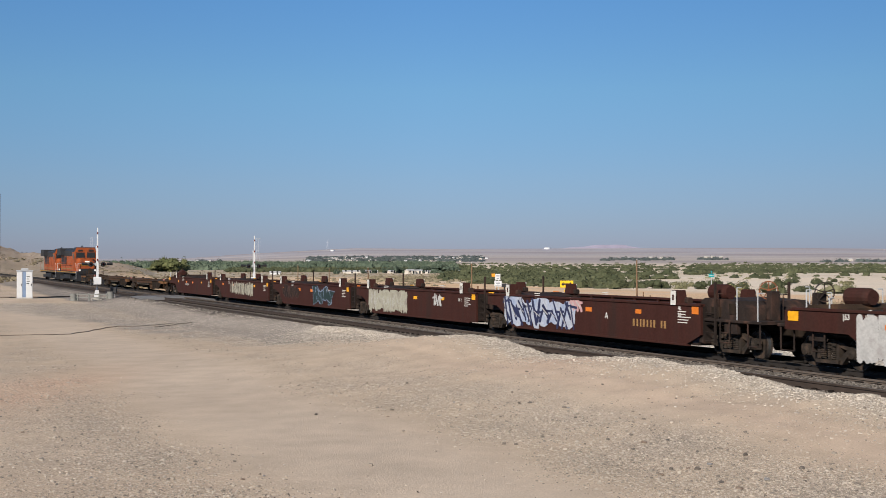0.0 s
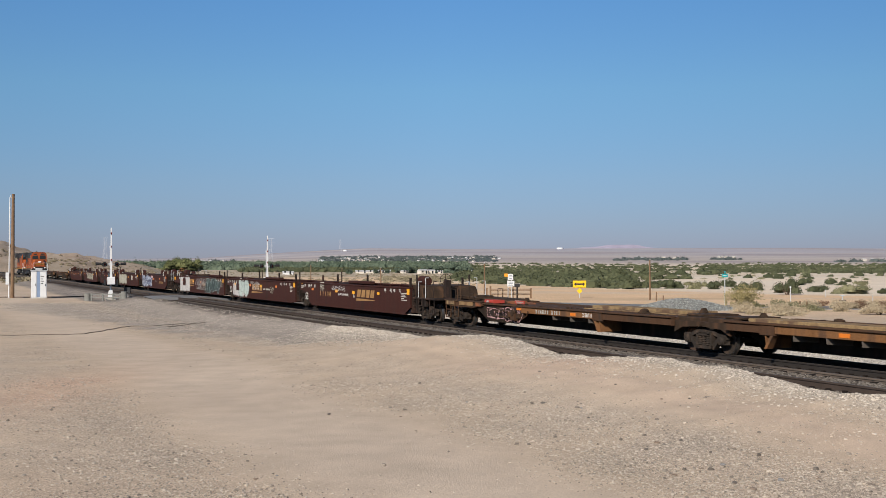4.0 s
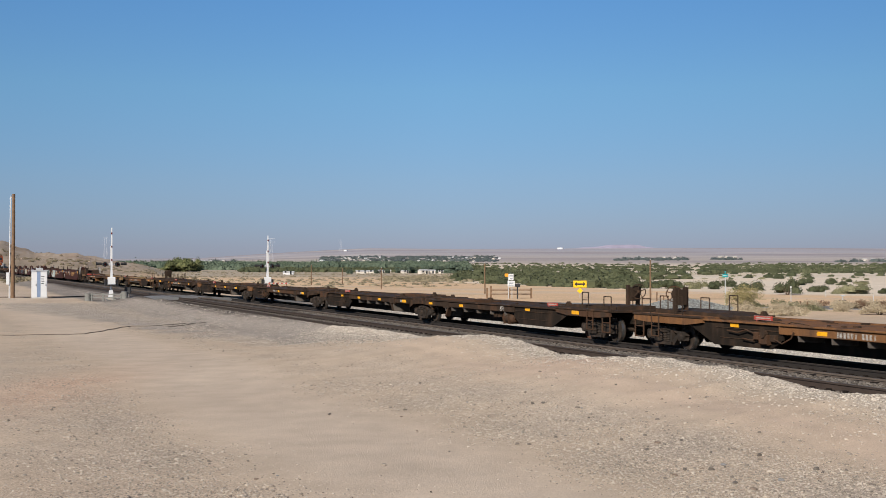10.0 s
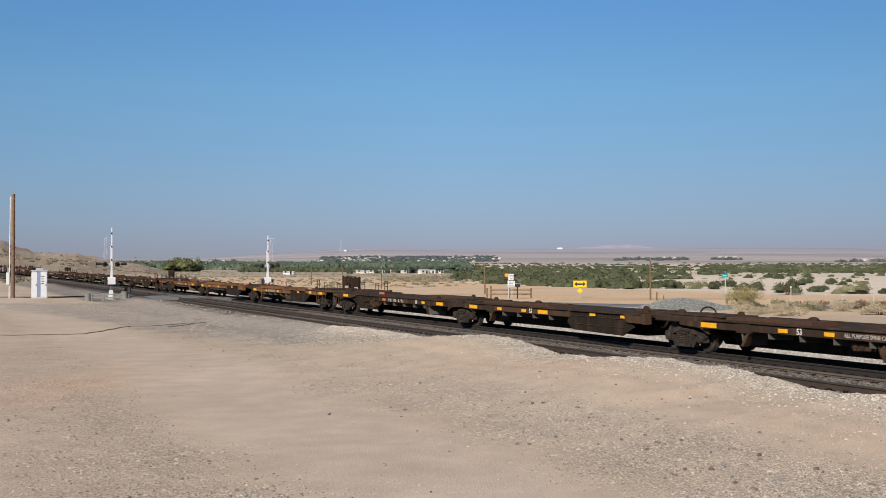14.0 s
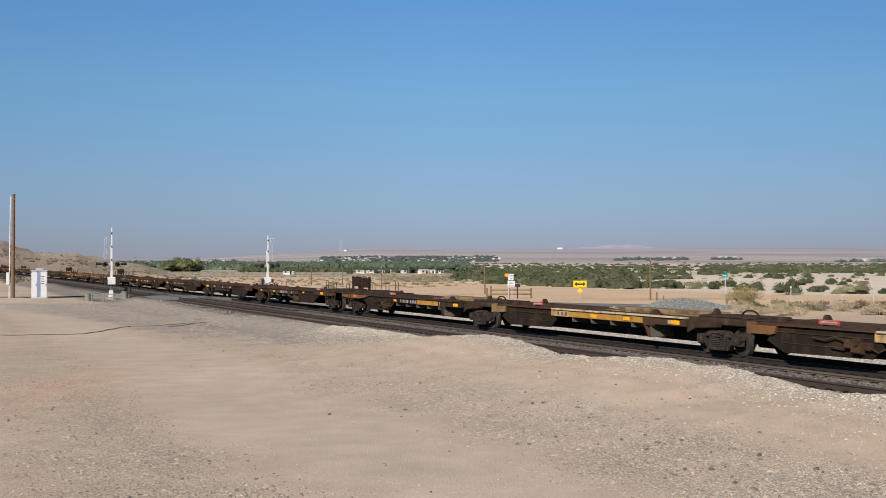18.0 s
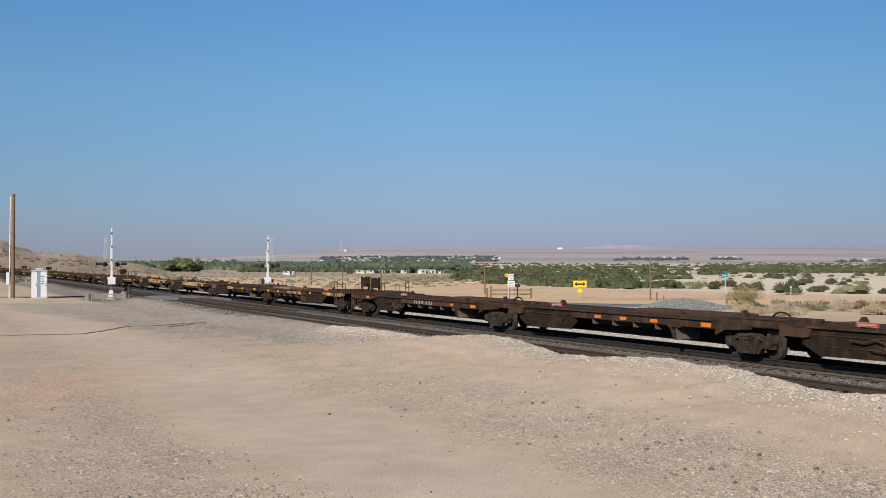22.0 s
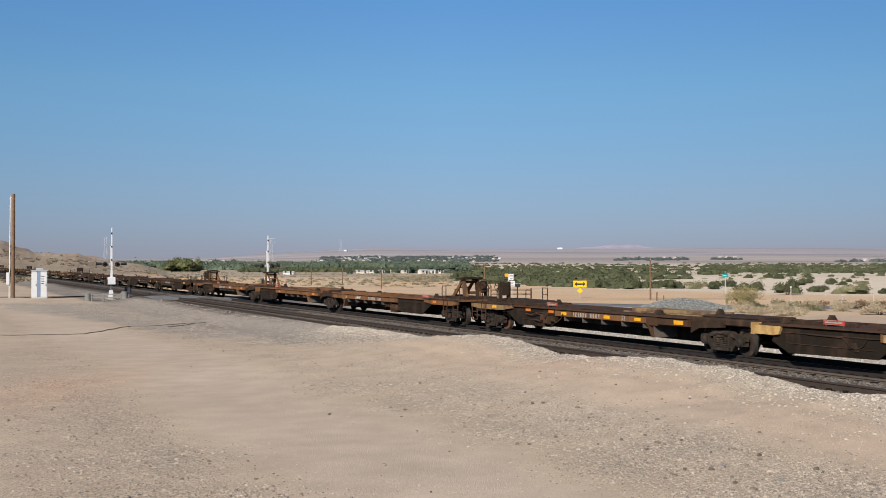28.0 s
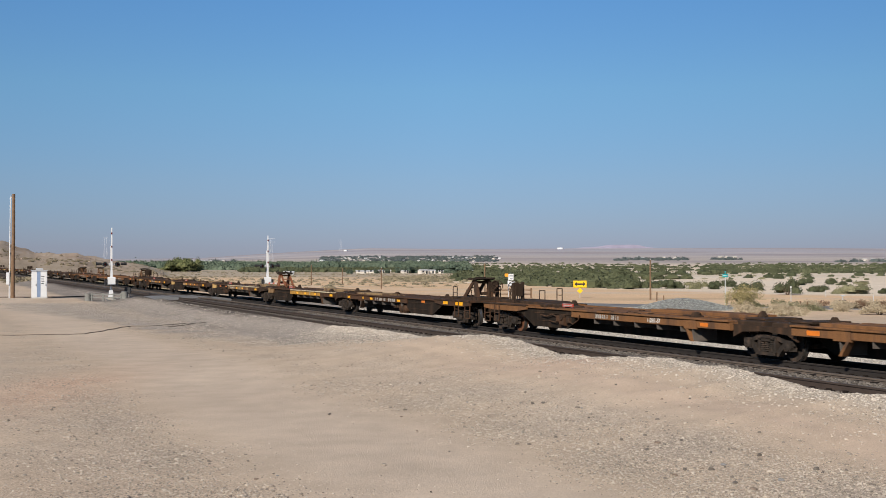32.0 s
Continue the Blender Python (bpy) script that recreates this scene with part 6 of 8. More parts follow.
rs = np.random.default_rng(7)
PALE = island_surface("pale_gravel", (0.24, 0.21, 0.178), (0.57, 0.51, 0.44))
DIRTSTONE = island_surface("dirt_pebble", (0.15, 0.127, 0.107), (0.49, 0.428, 0.36))
GREYMIX = island_surface("grey_pebbles", (0.14, 0.121, 0.104), (0.5, 0.443, 0.382))
BEDSTONE = island_surface("track_ballast_stone", (0.05, 0.042, 0.036), (0.19, 0.168, 0.147))
n = 40000
p, s = 17.2 - np.abs(rs.normal(0, 1.0, n)) * np.where(rs.random(n) < 0.68, 0.4, 1.0) + rs.uniform(0, 0.6, n), 10 + 42 * rs.random(n) ** 1.3
stones_ps("mound_gravel", p, s, rs.uniform(0.014, 0.034, n) * (1 + 0.6 * (rs.random(n) > 0.96)), PALE, "pale loose gravel heaped along the track", 1)
n = 27000
p, s = rs.uniform(5.0, 17.7, n), 38 + 62 * rs.random(n) ** 1.1
keep = (p - np.interp(s, [36, 48, 60, 71, 85, 100], [13.0, 11.2, 10.2, 8.6, 5.5, 5.0])) / 2.6 + 0.5 * wavy(p * 1.0, s * 0.5, 1.5, 4.0) > rs.random(n) * 1.2
p, s, n = p[keep], s[keep], int(keep.sum())
stones_ps("shoulder_gravel", p, s, 0.016 + 0.036 * rs.random(n) ** 2, GREYMIX, "grey loose gravel beside the track", 2)
n = 22000
p, s = np.clip(rs.normal(19.95, 0.75, n), 18.4, 21.7), 10 + 56 * rs.random(n) ** 1.4
stones_ps("near_ballast", p, s, rs.uniform(0.022, 0.05, n), BEDSTONE, "grey crushed ballast between the ties", 3, np.where(np.abs(p - 19.7) < 0.46, Z_NEAR - 0.065, Z_NEAR - 0.19))
n = 9000
p, s = np.concatenate([rs.uniform(21.7, 23.2, n // 3), rs.uniform(24.8, 26.3, n - n // 3)]), 8 + 70 * rs.random(n) ** 1.3
zb = np.where(p < 26.0, -0.205, np.where(p < 26.4, -0.4, -0.4))
# near-black stone colour carries the shade under the train
stones_ps("far_ballast", p, s, rs.uniform(0.022, 0.05, n), island_surface("shade_black_stone", (0.015, 0.012, 0.011), (0.05, 0.042, 0.037)), "crushed ballast of the far track in a shade-dark colour", 4, zb)
n = 14000
p, s = rs.uniform(26.3, 30.0, n), 8 + 75 * rs.random(n) ** 1.2
stones_ps("shoulder_stone", p, s, rs.uniform(0.02, 0.05, n), island_surface("pale_shoulder_stone", (0.22, 0.2, 0.175), (0.55, 0.51, 0.46)), "pale crushed stone on the far shoulder", 10)
# pebbles over the open dirt, thicker in drifts
n = 260000
u, dist = rs.uniform(-0.42, 0.42, n), 13.5 + 46 * rs.random(n) ** 1.5
x, y = u * dist, dist
p = N.x * x + N.y * y
off = np.abs(p - np.interp(D.x * x + D.y * y, PATH_S, PATH_P) + 0.35 * wavy(x, y, 6.0, 1.0))
thick = 0.17 - 0.06 * (p < 4) + 0.22 * wavy(x, y, 6.0, 1.0) + 0.45 * wavy(x, y, 1.7, 2.0) + 0.6 * np.exp(-((off - 3.0) / 0.8) ** 2) * (p < 13) + 1.3 * np.exp(-((p - 11.4) / 1.2) ** 2) * np.clip((x + 3) / 5, 0, 1) + 0.3 * np.exp(-((p - 1.8) / 1.8) ** 2)
keep = (p < 16.6) & (rs.random(n) < np.clip(thick, 0.03, 1) * (1 - 0.95 * np.exp(-(off / 1.9) ** 4)) * (1 - 0.55 * np.exp(-((p - 14.0) / 1.0) ** 2)))
x, y = x[keep], y[keep]
keep = rs.random(len(x)) < np.clip(0.8 + (x + 4) / 14, 0.65, 1)
x, y = x[keep], y[keep]
size = np.exp(rs.normal(-4.5, 0.47, len(x)))
stones("dirt_pebbles", x, y, ground_height(x, y) + size * 0.12, np.clip(size, 0.006, 0.045), DIRTSTONE, "small scattered pebbles on dirt", "gravel", 5)
n = 900
u, dist = rs.uniform(-0.05, 0.4, n), 14 + 16 * rs.random(n)
x, y = u * dist, dist
p = N.x * x + N.y * y
keep = (p < 15.5) & (rs.random(n) < 0.03 + 0.3 * np.exp(-((p - 11.2) / 0.9) ** 2))
x, y = x[keep], y[keep]
size = 0.014 + 0.045 * rs.random(len(x)) ** 2
stones("dark_rocks", x, y, ground_height(x, y) + 0.01, size, island_surface("dark_rock", (0.07, 0.058, 0.05), (0.3, 0.26, 0.22)), "dark fist-sized rocks on dirt", "rock", 6)


# rocks and ledges on the bare hill
n = 1300
u, dist = rs.uniform(-0.42, -0.215, n), rs.uniform(330, 640, n)
x, y = u * dist, dist
keep = wavy(x, y * 0.5, 14.0, 9.0) + 0.5 * wavy(x, y, 5.0, 2.0) > rs.uniform(-0.5, 0.7, n)
x, y = x[keep], y[keep]
stones("hill_rocks", x, y, ground_height(x, y), 0.15 + 0.4 * rs.random(len(x)) ** 2, island_surface("hill_rock", (0.17, 0.13, 0.1), (0.42, 0.33, 0.26)), "weathered brown rocks strewn over the bare hill", "rock", 9)


# ---- plants ----
def leaves(cx, cy, cz, rx, rz, count, leaf, seed, hollow=0.35, slim=0.6):
    """Leaf quads filling uneven domes: arrays of centres and radii; count leaves each."""
    rng = np.random.default_rng(seed)
    n = len(cx)
    d = rng.normal(0, 1, (n, count, 3))
    d[:, :, 2] = np.abs(d[:, :, 2]) * 1.0 - 0.15
    d /= np.linalg.norm(d, axis=2, keepdims=True)
    r = rng.uniform(hollow, 1.0, (n, count)) ** 0.6
    lob = 1 + 0.28 * np.sin(np.arctan2(d[:, :, 1], d[:, :, 0]) * 3 + rng.uniform(0, 6, (n, 1))) + 0.16 * np.sin(d[:, :, 2] * 7 + rng.uniform(0, 6, (n, 1)))
    c = np.stack([cx[:, None] + d[:, :, 0] * r * rx[:, None] * lob, cy[:, None] + d[:, :, 1] * r * rx[:, None] * lob, cz[:, None] + np.clip(d[:, :, 2], -0.05, 1) * r * rz[:, None] * lob], 2)
    a, b = rng.normal(0, 1, (n, count, 3)), rng.normal(0, 1, (n, count, 3))
    a /= np.linalg.norm(a, axis=2, keepdims=True)
    b -= a * (a * b).sum(2, keepdims=True)
    b /= np.linalg.norm(b, axis=2, keepdims=True)
    w = (leaf if np.ndim(leaf) else np.full(n, leaf))[:, None, None] * rng.uniform(0.6, 1.4, (n, count, 1))
    q = np.stack([c - a * w, c - b * w * slim, c + a * w, c + b * w * slim], 2).reshape(-1, 3)
    f = np.arange(len(q)).reshape(-1, 4)
    return q, f


def cores(cx, cy, cz, rx, rz, seed, rings=4, arms=9, lump=0.2):
    """Dense lumpy hearts of the bushes."""
    rng = np.random.default_rng(seed + 5)
    n = len(cx)
    el = np.linspace(-0.1, 1.35, rings)
    az = np.arange(arms) * 6.2832 / arms
    e, a = np.meshgrid(el, az, indexing="ij")
    d = np.stack([np.cos(e) * np.cos(a), np.cos(e) * np.sin(a), np.sin(e)], 2).reshape(-1, 3)
    k = 1 + rng.uniform(-lump, lump, (n, len(d)))
    v = np.stack([cx[:, None] + d[:, 0] * k * rx[:, None], cy[:, None] + d[:, 1] * k * rx[:, None], cz[:, None] + d[:, 2] * k * rz[:, None]], 2)
    i, j = np.meshgrid(np.arange(rings - 1), np.arange(arms), indexing="ij")
    i, j = i.ravel(), j.ravel()
    f = np.stack([i * arms + j, i * arms + (j + 1) % arms, (i + 1) * arms + (j + 1) % arms, (i + 1) * arms + j], 1)
    f = (f[None] + len(d) * np.arange(n)[:, None, None]).reshape(-1, 4)
    return v.reshape(-1, 3), f


def leaf_mesh(name, q, f, material):
    me = bpy.data.meshes.new(name)
    me.from_pydata(q.tolist(), [], f.tolist())
    me.materials.append(material)
    return me


def leaf_surface(name, dark, light):
    m = island_surface(name, dark, light, 0.85)
    tex = [n for n in m.node_tree.nodes if n.type == "TEX_NOISE"][0]
    tex.inputs["Scale"].default_value, tex.inputs["Detail"].default_value = 1.4, 6.0
    bsdf = m.node_tree.nodes["Principled BSDF"]
    bsdf.inputs["Subsurface Weight"].default_value = 0.0
    return m


GREEN = leaf_surface("mesquite_leaf", (0.047, 0.056, 0.029), (0.1, 0.108, 0.058))
OLIVE = leaf_surface("dusty_leaf", (0.12, 0.12, 0.065), (0.25, 0.235, 0.14))
YELLOWGREEN = leaf_surface("yellowing_leaf", (0.2, 0.165, 0.07), (0.42, 0.35, 0.18))
DRY = leaf_surface("dry_brush", (0.33, 0.265, 0.175), (0.5, 0.42, 0.3))
DEEP = leaf_surface("cottonwood_leaf", (0.05, 0.07, 0.05), (0.095, 0.125, 0.09))
# distance haze is mixed into the green of the river belt
HAZEBELT = leaf_surface("hazed_belt_leaf", (0.07, 0.1, 0.07), (0.125, 0.155, 0.108))
# haze put into the leaf colour of trees past two kilometres
HAZETREE = leaf_surface("far_blue_green_leaf", (0.062, 0.078, 0.082), (0.1, 0.118, 0.112))
DUSTY = leaf_surface("dust_coated_leaf", (0.15, 0.13, 0.085), (0.29, 0.245, 0.165))
HILLBRUSH = leaf_surface("hill_brush_leaf", (0.12, 0.1, 0.065), (0.22, 0.185, 0.125))
TREELEAF = leaf_surface("lone_tree_leaf", (0.068, 0.082, 0.034), (0.14, 0.15, 0.066))
RUSSET = leaf_surface("russet_brush", (0.12, 0.07, 0.045), (0.24, 0.155, 0.1))
BARK = surface("bark", (0.12, 0.085, 0.06), 0.95, 0, 0.3, 4, 30, 0.4)


def scatter(name, slopes, ymin, ymax, n, rx, rz, count, leaf, material, label, seed, gaps=0.0, power=1.0, open_side=0.0):
    rng = np.random.default_rng(seed)
    u = rng.uniform(*slopes, n)
    yy = (ymin ** power + (ymax ** power - ymin ** power) * rng.random(n)) ** (1 / power)
    x, y = u * yy, yy
    keep = wavy(x * 0.45, y, 60.0, seed * 1.3) + 0.45 * wavy(x, y, 21.0, seed) > gaps + open_side * np.clip((u - 0.08) / 0.14, 0, 1) - rng.uniform(0, 0.45, n)
    if open_side:
        keep &= yy > np.interp(u, [-0.05, 0.03, 0.08, 0.15, 0.28, 0.42], [330, 262, 212, 174, 134, 124])
    x, y = x[keep], y[keep]
    k = rng.uniform(0.5, 1.45, len(x)) * (np.interp(y, [130, 500], [0.65, 1.15]) if open_side else 1.0)
    tall = rz * k * rng.uniform(0.7, 1.25, len(x))
    q, f = leaves(x, y, ground_height(x, y) - 0.05, rx * k, tall, count, leaf * k, seed, 0.62)
    q2, f2 = cores(x, y, ground_height(x, y) - 0.05, rx * k * 0.74, tall * 0.76, seed, 5, 9 if ymax > 700 else 11, 0.26)
    q, f = np.concatenate([q, q2]), np.concatenate([f, f2 + len(q)])
    return tagged(new(name, leaf_mesh(name, q, f, material)), label, "shrubs", kind="stuff")


scatter("scrub_thicket", (0.012, 0.3), 150, 640, 1750, 2.7, 1.45, 150, 0.13, GREEN, "dense green mesquite thicket on the valley floor", 11, -0.25, 1.6, 1.3)
scatter("back_thicket", (-0.165, 0.02), 850, 1150, 1500, 3.3, 2.2, 34, 0.3, GREEN, "green thicket behind the farm buildings", 33, -0.4, 1.3)
scatter("far_thicket", (0.012, 0.24), 600, 1500, 1500, 3.3, 1.9, 34, 0.32, GREEN, "green scrub thicket across the valley", 12, 0.1, 1.5, 0.5)
scatter("valley_trees", (0.0, 0.42), 1500, 2000, 800, 3.4, 1.7, 36, 0.4, GREEN, "scattered dark trees at the valley's far side", 22, 0.25, 1.4)
scatter("side_thicket", (0.22, 0.42), 760, 1700, 1500, 3.0, 2.0, 30, 0.34, GREEN, "green shrubs beyond the pale sand", 13, 0.05, 1.5)
scatter("sand_shrubs", (0.2, 0.42), 280, 760, 60, 1.9, 1.6, 110, 0.12, GREEN, "single green shrubs on pale sand", 23, 0.1, 1.5)
scatter("dusty_scrub", (0.0, 0.42), 260, 1100, 420, 1.0, 0.55, 50, 0.1, OLIVE, "low dusty desert scrub", 14, 0.3, 1.4)
scatter("riverside_trees", (-0.27, 0.02), 1080, 1900, 4300, 5.2, 4.2, 34, 0.5, HAZEBELT, "riverside trees in a long belt, haze mixed into their green", 15, -0.5, 1.5)
scatter("village_trees", (-0.1, 0.045), 2250, 3150, 560, 7.0, 3.5, 24, 0.9, HAZETREE, "dark trees among far village houses", 16, -0.15, 1.5)
scatter("field_brush", (-0.26, 0.04), 170, 950, 2300, 0.75, 0.36, 18, 0.11, DUSTY, "dry tufts on the bare field", 17, 0.1, 1.5)
scatter("grey_brush", (-0.05, 0.03), 290, 520, 520, 1.1, 0.5, 26, 0.12, DUSTY, "grey-brown brush in a band across the field", 31, -0.2, 1.4)
scatter("hill_brush", (-0.4, -0.2), 250, 900, 650, 0.55, 0.3, 14, 0.13, HILLBRUSH, "dusty brush on the bare hill", 18, -0.1, 1.5)
scatter("foot_brush", (-0.4, -0.2), 190, 480, 1300, 0.9, 0.5, 24, 0.12, HILLBRUSH, "dark brush at the foot of the hill", 24, 0.0, 1.5)
for k, (ua, ub, ya, yb, cnt) in enumerate(((0.14, 0.2, 2480, 2640, 50), (0.22, 0.246, 2560, 2680, 22), (0.325, 0.345, 2150, 2250, 10), (0.352, 0.42, 2150, 2300, 44), (-0.06, -0.02, 2500, 2700, 24), (-0.22, -0.17, 2300, 2600, 24))):
    scatter("plain_trees", (ua, ub), ya, yb, cnt, 7.0, 5.0, 50, 0.9, HAZETREE, "clump of dark trees far across the plain", 190 + k, -0.6, 1.5)


def shrub(x, y, rx, rz, material, label, seed, name="shrub", count=420, leaf=0.13, group="desert shrubs", slim=0.6):
    z = float(ground_height(x, y))
    b = thing(name, label, "shrub", group, pose(x, y, z - 0.03))
    rng = random.Random(seed)
    s = Solid()
    for k in range(7):
        a = rng.uniform(0, 6.28)
        e = (math.cos(a) * rx * rng.uniform(0.3, 0.7), math.sin(a) * rx * rng.uniform(0.3, 0.7), rz * rng.uniform(0.45, 0.8))
        s.rod((e[0] * 0.12, e[1] * 0.12, 0), (e[0] * 0.55, e[1] * 0.55, e[2] * 0.6), 0.03 * rx, 6, 0.02 * rx).rod((e[0] * 0.55, e[1] * 0.55, e[2] * 0.6), e, 0.02 * rx, 5, 0.008 * rx)
    part("stems", s, BARK, b)
    zero = np.zeros(1)
    clumps = 9
    rr = np.random.default_rng(seed)
    cx, cy = rr.normal(0, rx * 0.42, clumps), rr.normal(0, rx * 0.42, clumps)
    cz, crx, crz = rr.uniform(0.0, rz * 0.45, clumps), rx * rr.uniform(0.35, 0.6, clumps), rz * rr.uniform(0.4, 0.65, clumps)
    q, f = leaves(cx, cy, cz, crx, crz, count // clumps, leaf, seed, 0.15 if slim < 0.3 else 0.5, slim)
    if slim > 0.3 and material is not YELLOWGREEN:
        q2, f2 = cores(cx, cy, cz, crx * 0.8, crz * 0.8, seed)
        q, f = np.concatenate([q, q2]), np.concatenate([f, f2 + len(q)])
    part("crown", leaf_mesh("crown", q, f, material), None, b)
    return b


# large single bushes on the pale sand, and the dry ones by the road
for i, (px, dist, w, h) in enumerate([(1394, 131, 3.0, 1.7), (1447, 150, 1.9, 1.0), (1505, 138, 4.1, 1.3), (1330, 164, 4.4, 1.4), (1265, 174, 2.7, 1.45), (1466, 240, 2.2, 1.3), (1490, 228, 1.9, 0.9),
                                      (1525, 225, 2.2, 0.95), (1417, 230, 3.6, 1.5), (1502, 290, 1.6, 0.9), (1562, 138, 1.2, 0.6), (1120, 176, 3.6, 1.5), (1230, 178, 2.8, 1.3), (1180, 182, 3.4, 1.5), (1290, 205, 3.2, 1.4), (1060, 190, 3.6, 1.4), (900, 262, 3.4, 1.3)]):
    x = (px - 784) / 2150 * dist
    shrub(x, dist, w / 2, h, GREEN if i % 5 != 2 else OLIVE, "rounded green desert shrub on pale sand", 100 + i, count=3000, leaf=0.065)
shrub(21.8, 88.0, 1.45, 1.75, YELLOWGREEN, "yellow-green leafy shrub beside the road", 200, "roadside_shrub", 3600, 0.055, "")
rng = random.Random(5)
for i in range(40):
    px, dist = (rng.uniform(1315, 1440) if i % 2 else rng.uniform(1400, 1600)), rng.uniform(74, 90)
    shrub((px - 784) / 2150 * dist, dist, rng.uniform(0.5, 1.1), rng.uniform(0.35, 0.75), (DRY if rng.random() < 0.9 else OLIVE) if i % 6 else RUSSET, "dry straw-coloured brush on sandy ground", 300 + i, "dry_brush", 2600, 0.075, "dry roadside brush", 0.22)
def plain_tree(px, dist, w, h, seed, leaf, label, group):
    x, z = (px - 784) / 2150 * dist, float(ground_height((px - 784) / 2150 * dist, dist))
    t = thing("tree", label, "tree", group, pose(x, dist, z - 0.1))
    s = Solid().rod((0, 0, 0), (0.1, 0, h * 0.4), 0.3, 8, 0.2)
    for k in range(6):
        a = k * 1.05 + seed
        s.rod((0.1, 0, h * 0.35), (math.cos(a) * w * 0.35, math.sin(a) * w * 0.35, h * 0.7), 0.14, 6, 0.05)
    part("trunk", s, BARK, t)
    rr = np.random.default_rng(seed + 50)
    c = 22
    at = (rr.normal(0, w * 0.22, c), rr.normal(0, w * 0.22, c), rr.uniform(0, h * 0.62, c), w * rr.uniform(0.16, 0.3, c), h * rr.uniform(0.2, 0.36, c))
    q, f = leaves(*at, 260, 0.03 * h + 0.02, seed + 60, 0.6)
    q2, f2 = cores(at[0], at[1], at[2], at[3] * 0.85, at[4] * 0.85, seed)
    q, f = np.concatenate([q, q2]), np.concatenate([f, f2 + len(q)])
    part("crown", leaf_mesh("crown", q, f, leaf), None, t)


for i, (px, w, h) in enumerate([(303, 12.0, 9.5), (316, 13.0, 11.5), (331, 14.0, 12.0), (345, 10.0, 8.5)]):
    plain_tree(px, 900 + 8 * (i % 2), w, h, i, TREELEAF, "broad dark green tree standing alone on the plain", "trees on the plain")
for i, (px, dist, w, h) in enumerate([(619, 745, 4.0, 3.2), (666, 762, 3.6, 3.4), (686, 770, 3.4, 3.0), (707, 790, 5.0, 4.2), (721, 775, 6.0, 6.0), (733, 780, 4.5, 4.5), (756, 790, 7.0, 5.5), (776, 790, 8.0, 5.8), (794, 780, 9.0, 6.6), (806, 770, 9.0, 7.2), (820, 765, 7.5, 5.6), (832, 770, 6.0, 4.4)]):
    plain_tree(px, dist, w, h, 20 + i, DEEP, "dark leafy tree beside the farm buildings", "farmyard trees")


# ---- road ----
def road_strip():
    """The paved road: over the crossing, then bending along the far side of the tracks."""
    pts = [(-23.3, 96.2), (-22.3, 96.6), (-19.4, 97.9), (-15.5, 100.2), (-10.0, 103.3), (-3.5, 103.8), (3.0, 99.5), (12.0, 92.5), (21.0, 88.5), (32.0, 86.0), (50.0, 84.0), (90.0, 82.0)]
    pts = [Vector((a, b)) for a, b in pts]
    fine = []
    for k in range(len(pts) - 1):
        p0, p1, p2, p3 = pts[max(k - 1, 0)], pts[k], pts[k + 1], pts[min(k + 2, len(pts) - 1)]
        for j in range(8):
            t = j / 8
            fine.append(0.5 * (2 * p1 + (p2 - p0) * t + (2 * p0 - 5 * p1 + 4 * p2 - p3) * t * t + (3 * p1 - p0 - 3 * p2 + p3) * t ** 3))
    rings = []
    for a, b in zip(fine, fine[1:]):
        t = (b - a).normalized()
        nrm = Vector((-t.y, t.x))
        ring = []
        mid_p = N.x * a.x + N.y * a.y
        for o in (-2.9, 2.9):
            e = a + nrm * o
            pp = N.x * e.x + N.y * e.y
            base = float(ground_height(e.x, e.y)) + 0.05
            rise = np.interp(pp, [16.8, 18.0, 21.6, 22.6, 25.6, 29.5], [0, 1, 1, 1, 1, 0])
            level = np.interp(pp, [18.0, 21.2, 22.8, 26], [Z_NEAR - 0.015, Z_NEAR - 0.015, -0.015, -0.015])
            ring.append((e.x, e.y, base * (1 - rise) + level * rise))
        rings.append(ring)
    s = Solid()
    for (l0, r0), (l1, r1) in zip(rings, rings[1:]):
        dz = Vector((0, 0, -0.3))
        s.loft([[l0, r0, tuple(Vector(r0) + dz), tuple(Vector(l0) + dz)], [l1, r1, tuple(Vector(r1) + dz), tuple(Vector(l1) + dz)]], caps=False)
    return tagged(new("road", s.mesh("road", ASPHALT)), "grey worn asphalt road over the level crossing", "road", kind="structure")


road_strip()


# ---- crossing and roadside things ----
def at_ground(x, y, turn=0.0, lift=0.0):
    return pose(x, y, float(ground_height(x, y)) + lift, 0, 0, turn)


LENS_RED = surface("dark_red_lens", (0.12, 0.01, 0.01), 0.2, 0.0, 0.1, 3, 30, 0.0)
DULLSTEEL = surface("dull_grey_steel", (0.2, 0.2, 0.185), 0.8, 0.0, 0.3, 3, 30, 0.2)
CONCRETE = surface("concrete", (0.42, 0.4, 0.37), 0.9, 0.0, 0.15, 3, 30, 0.3)


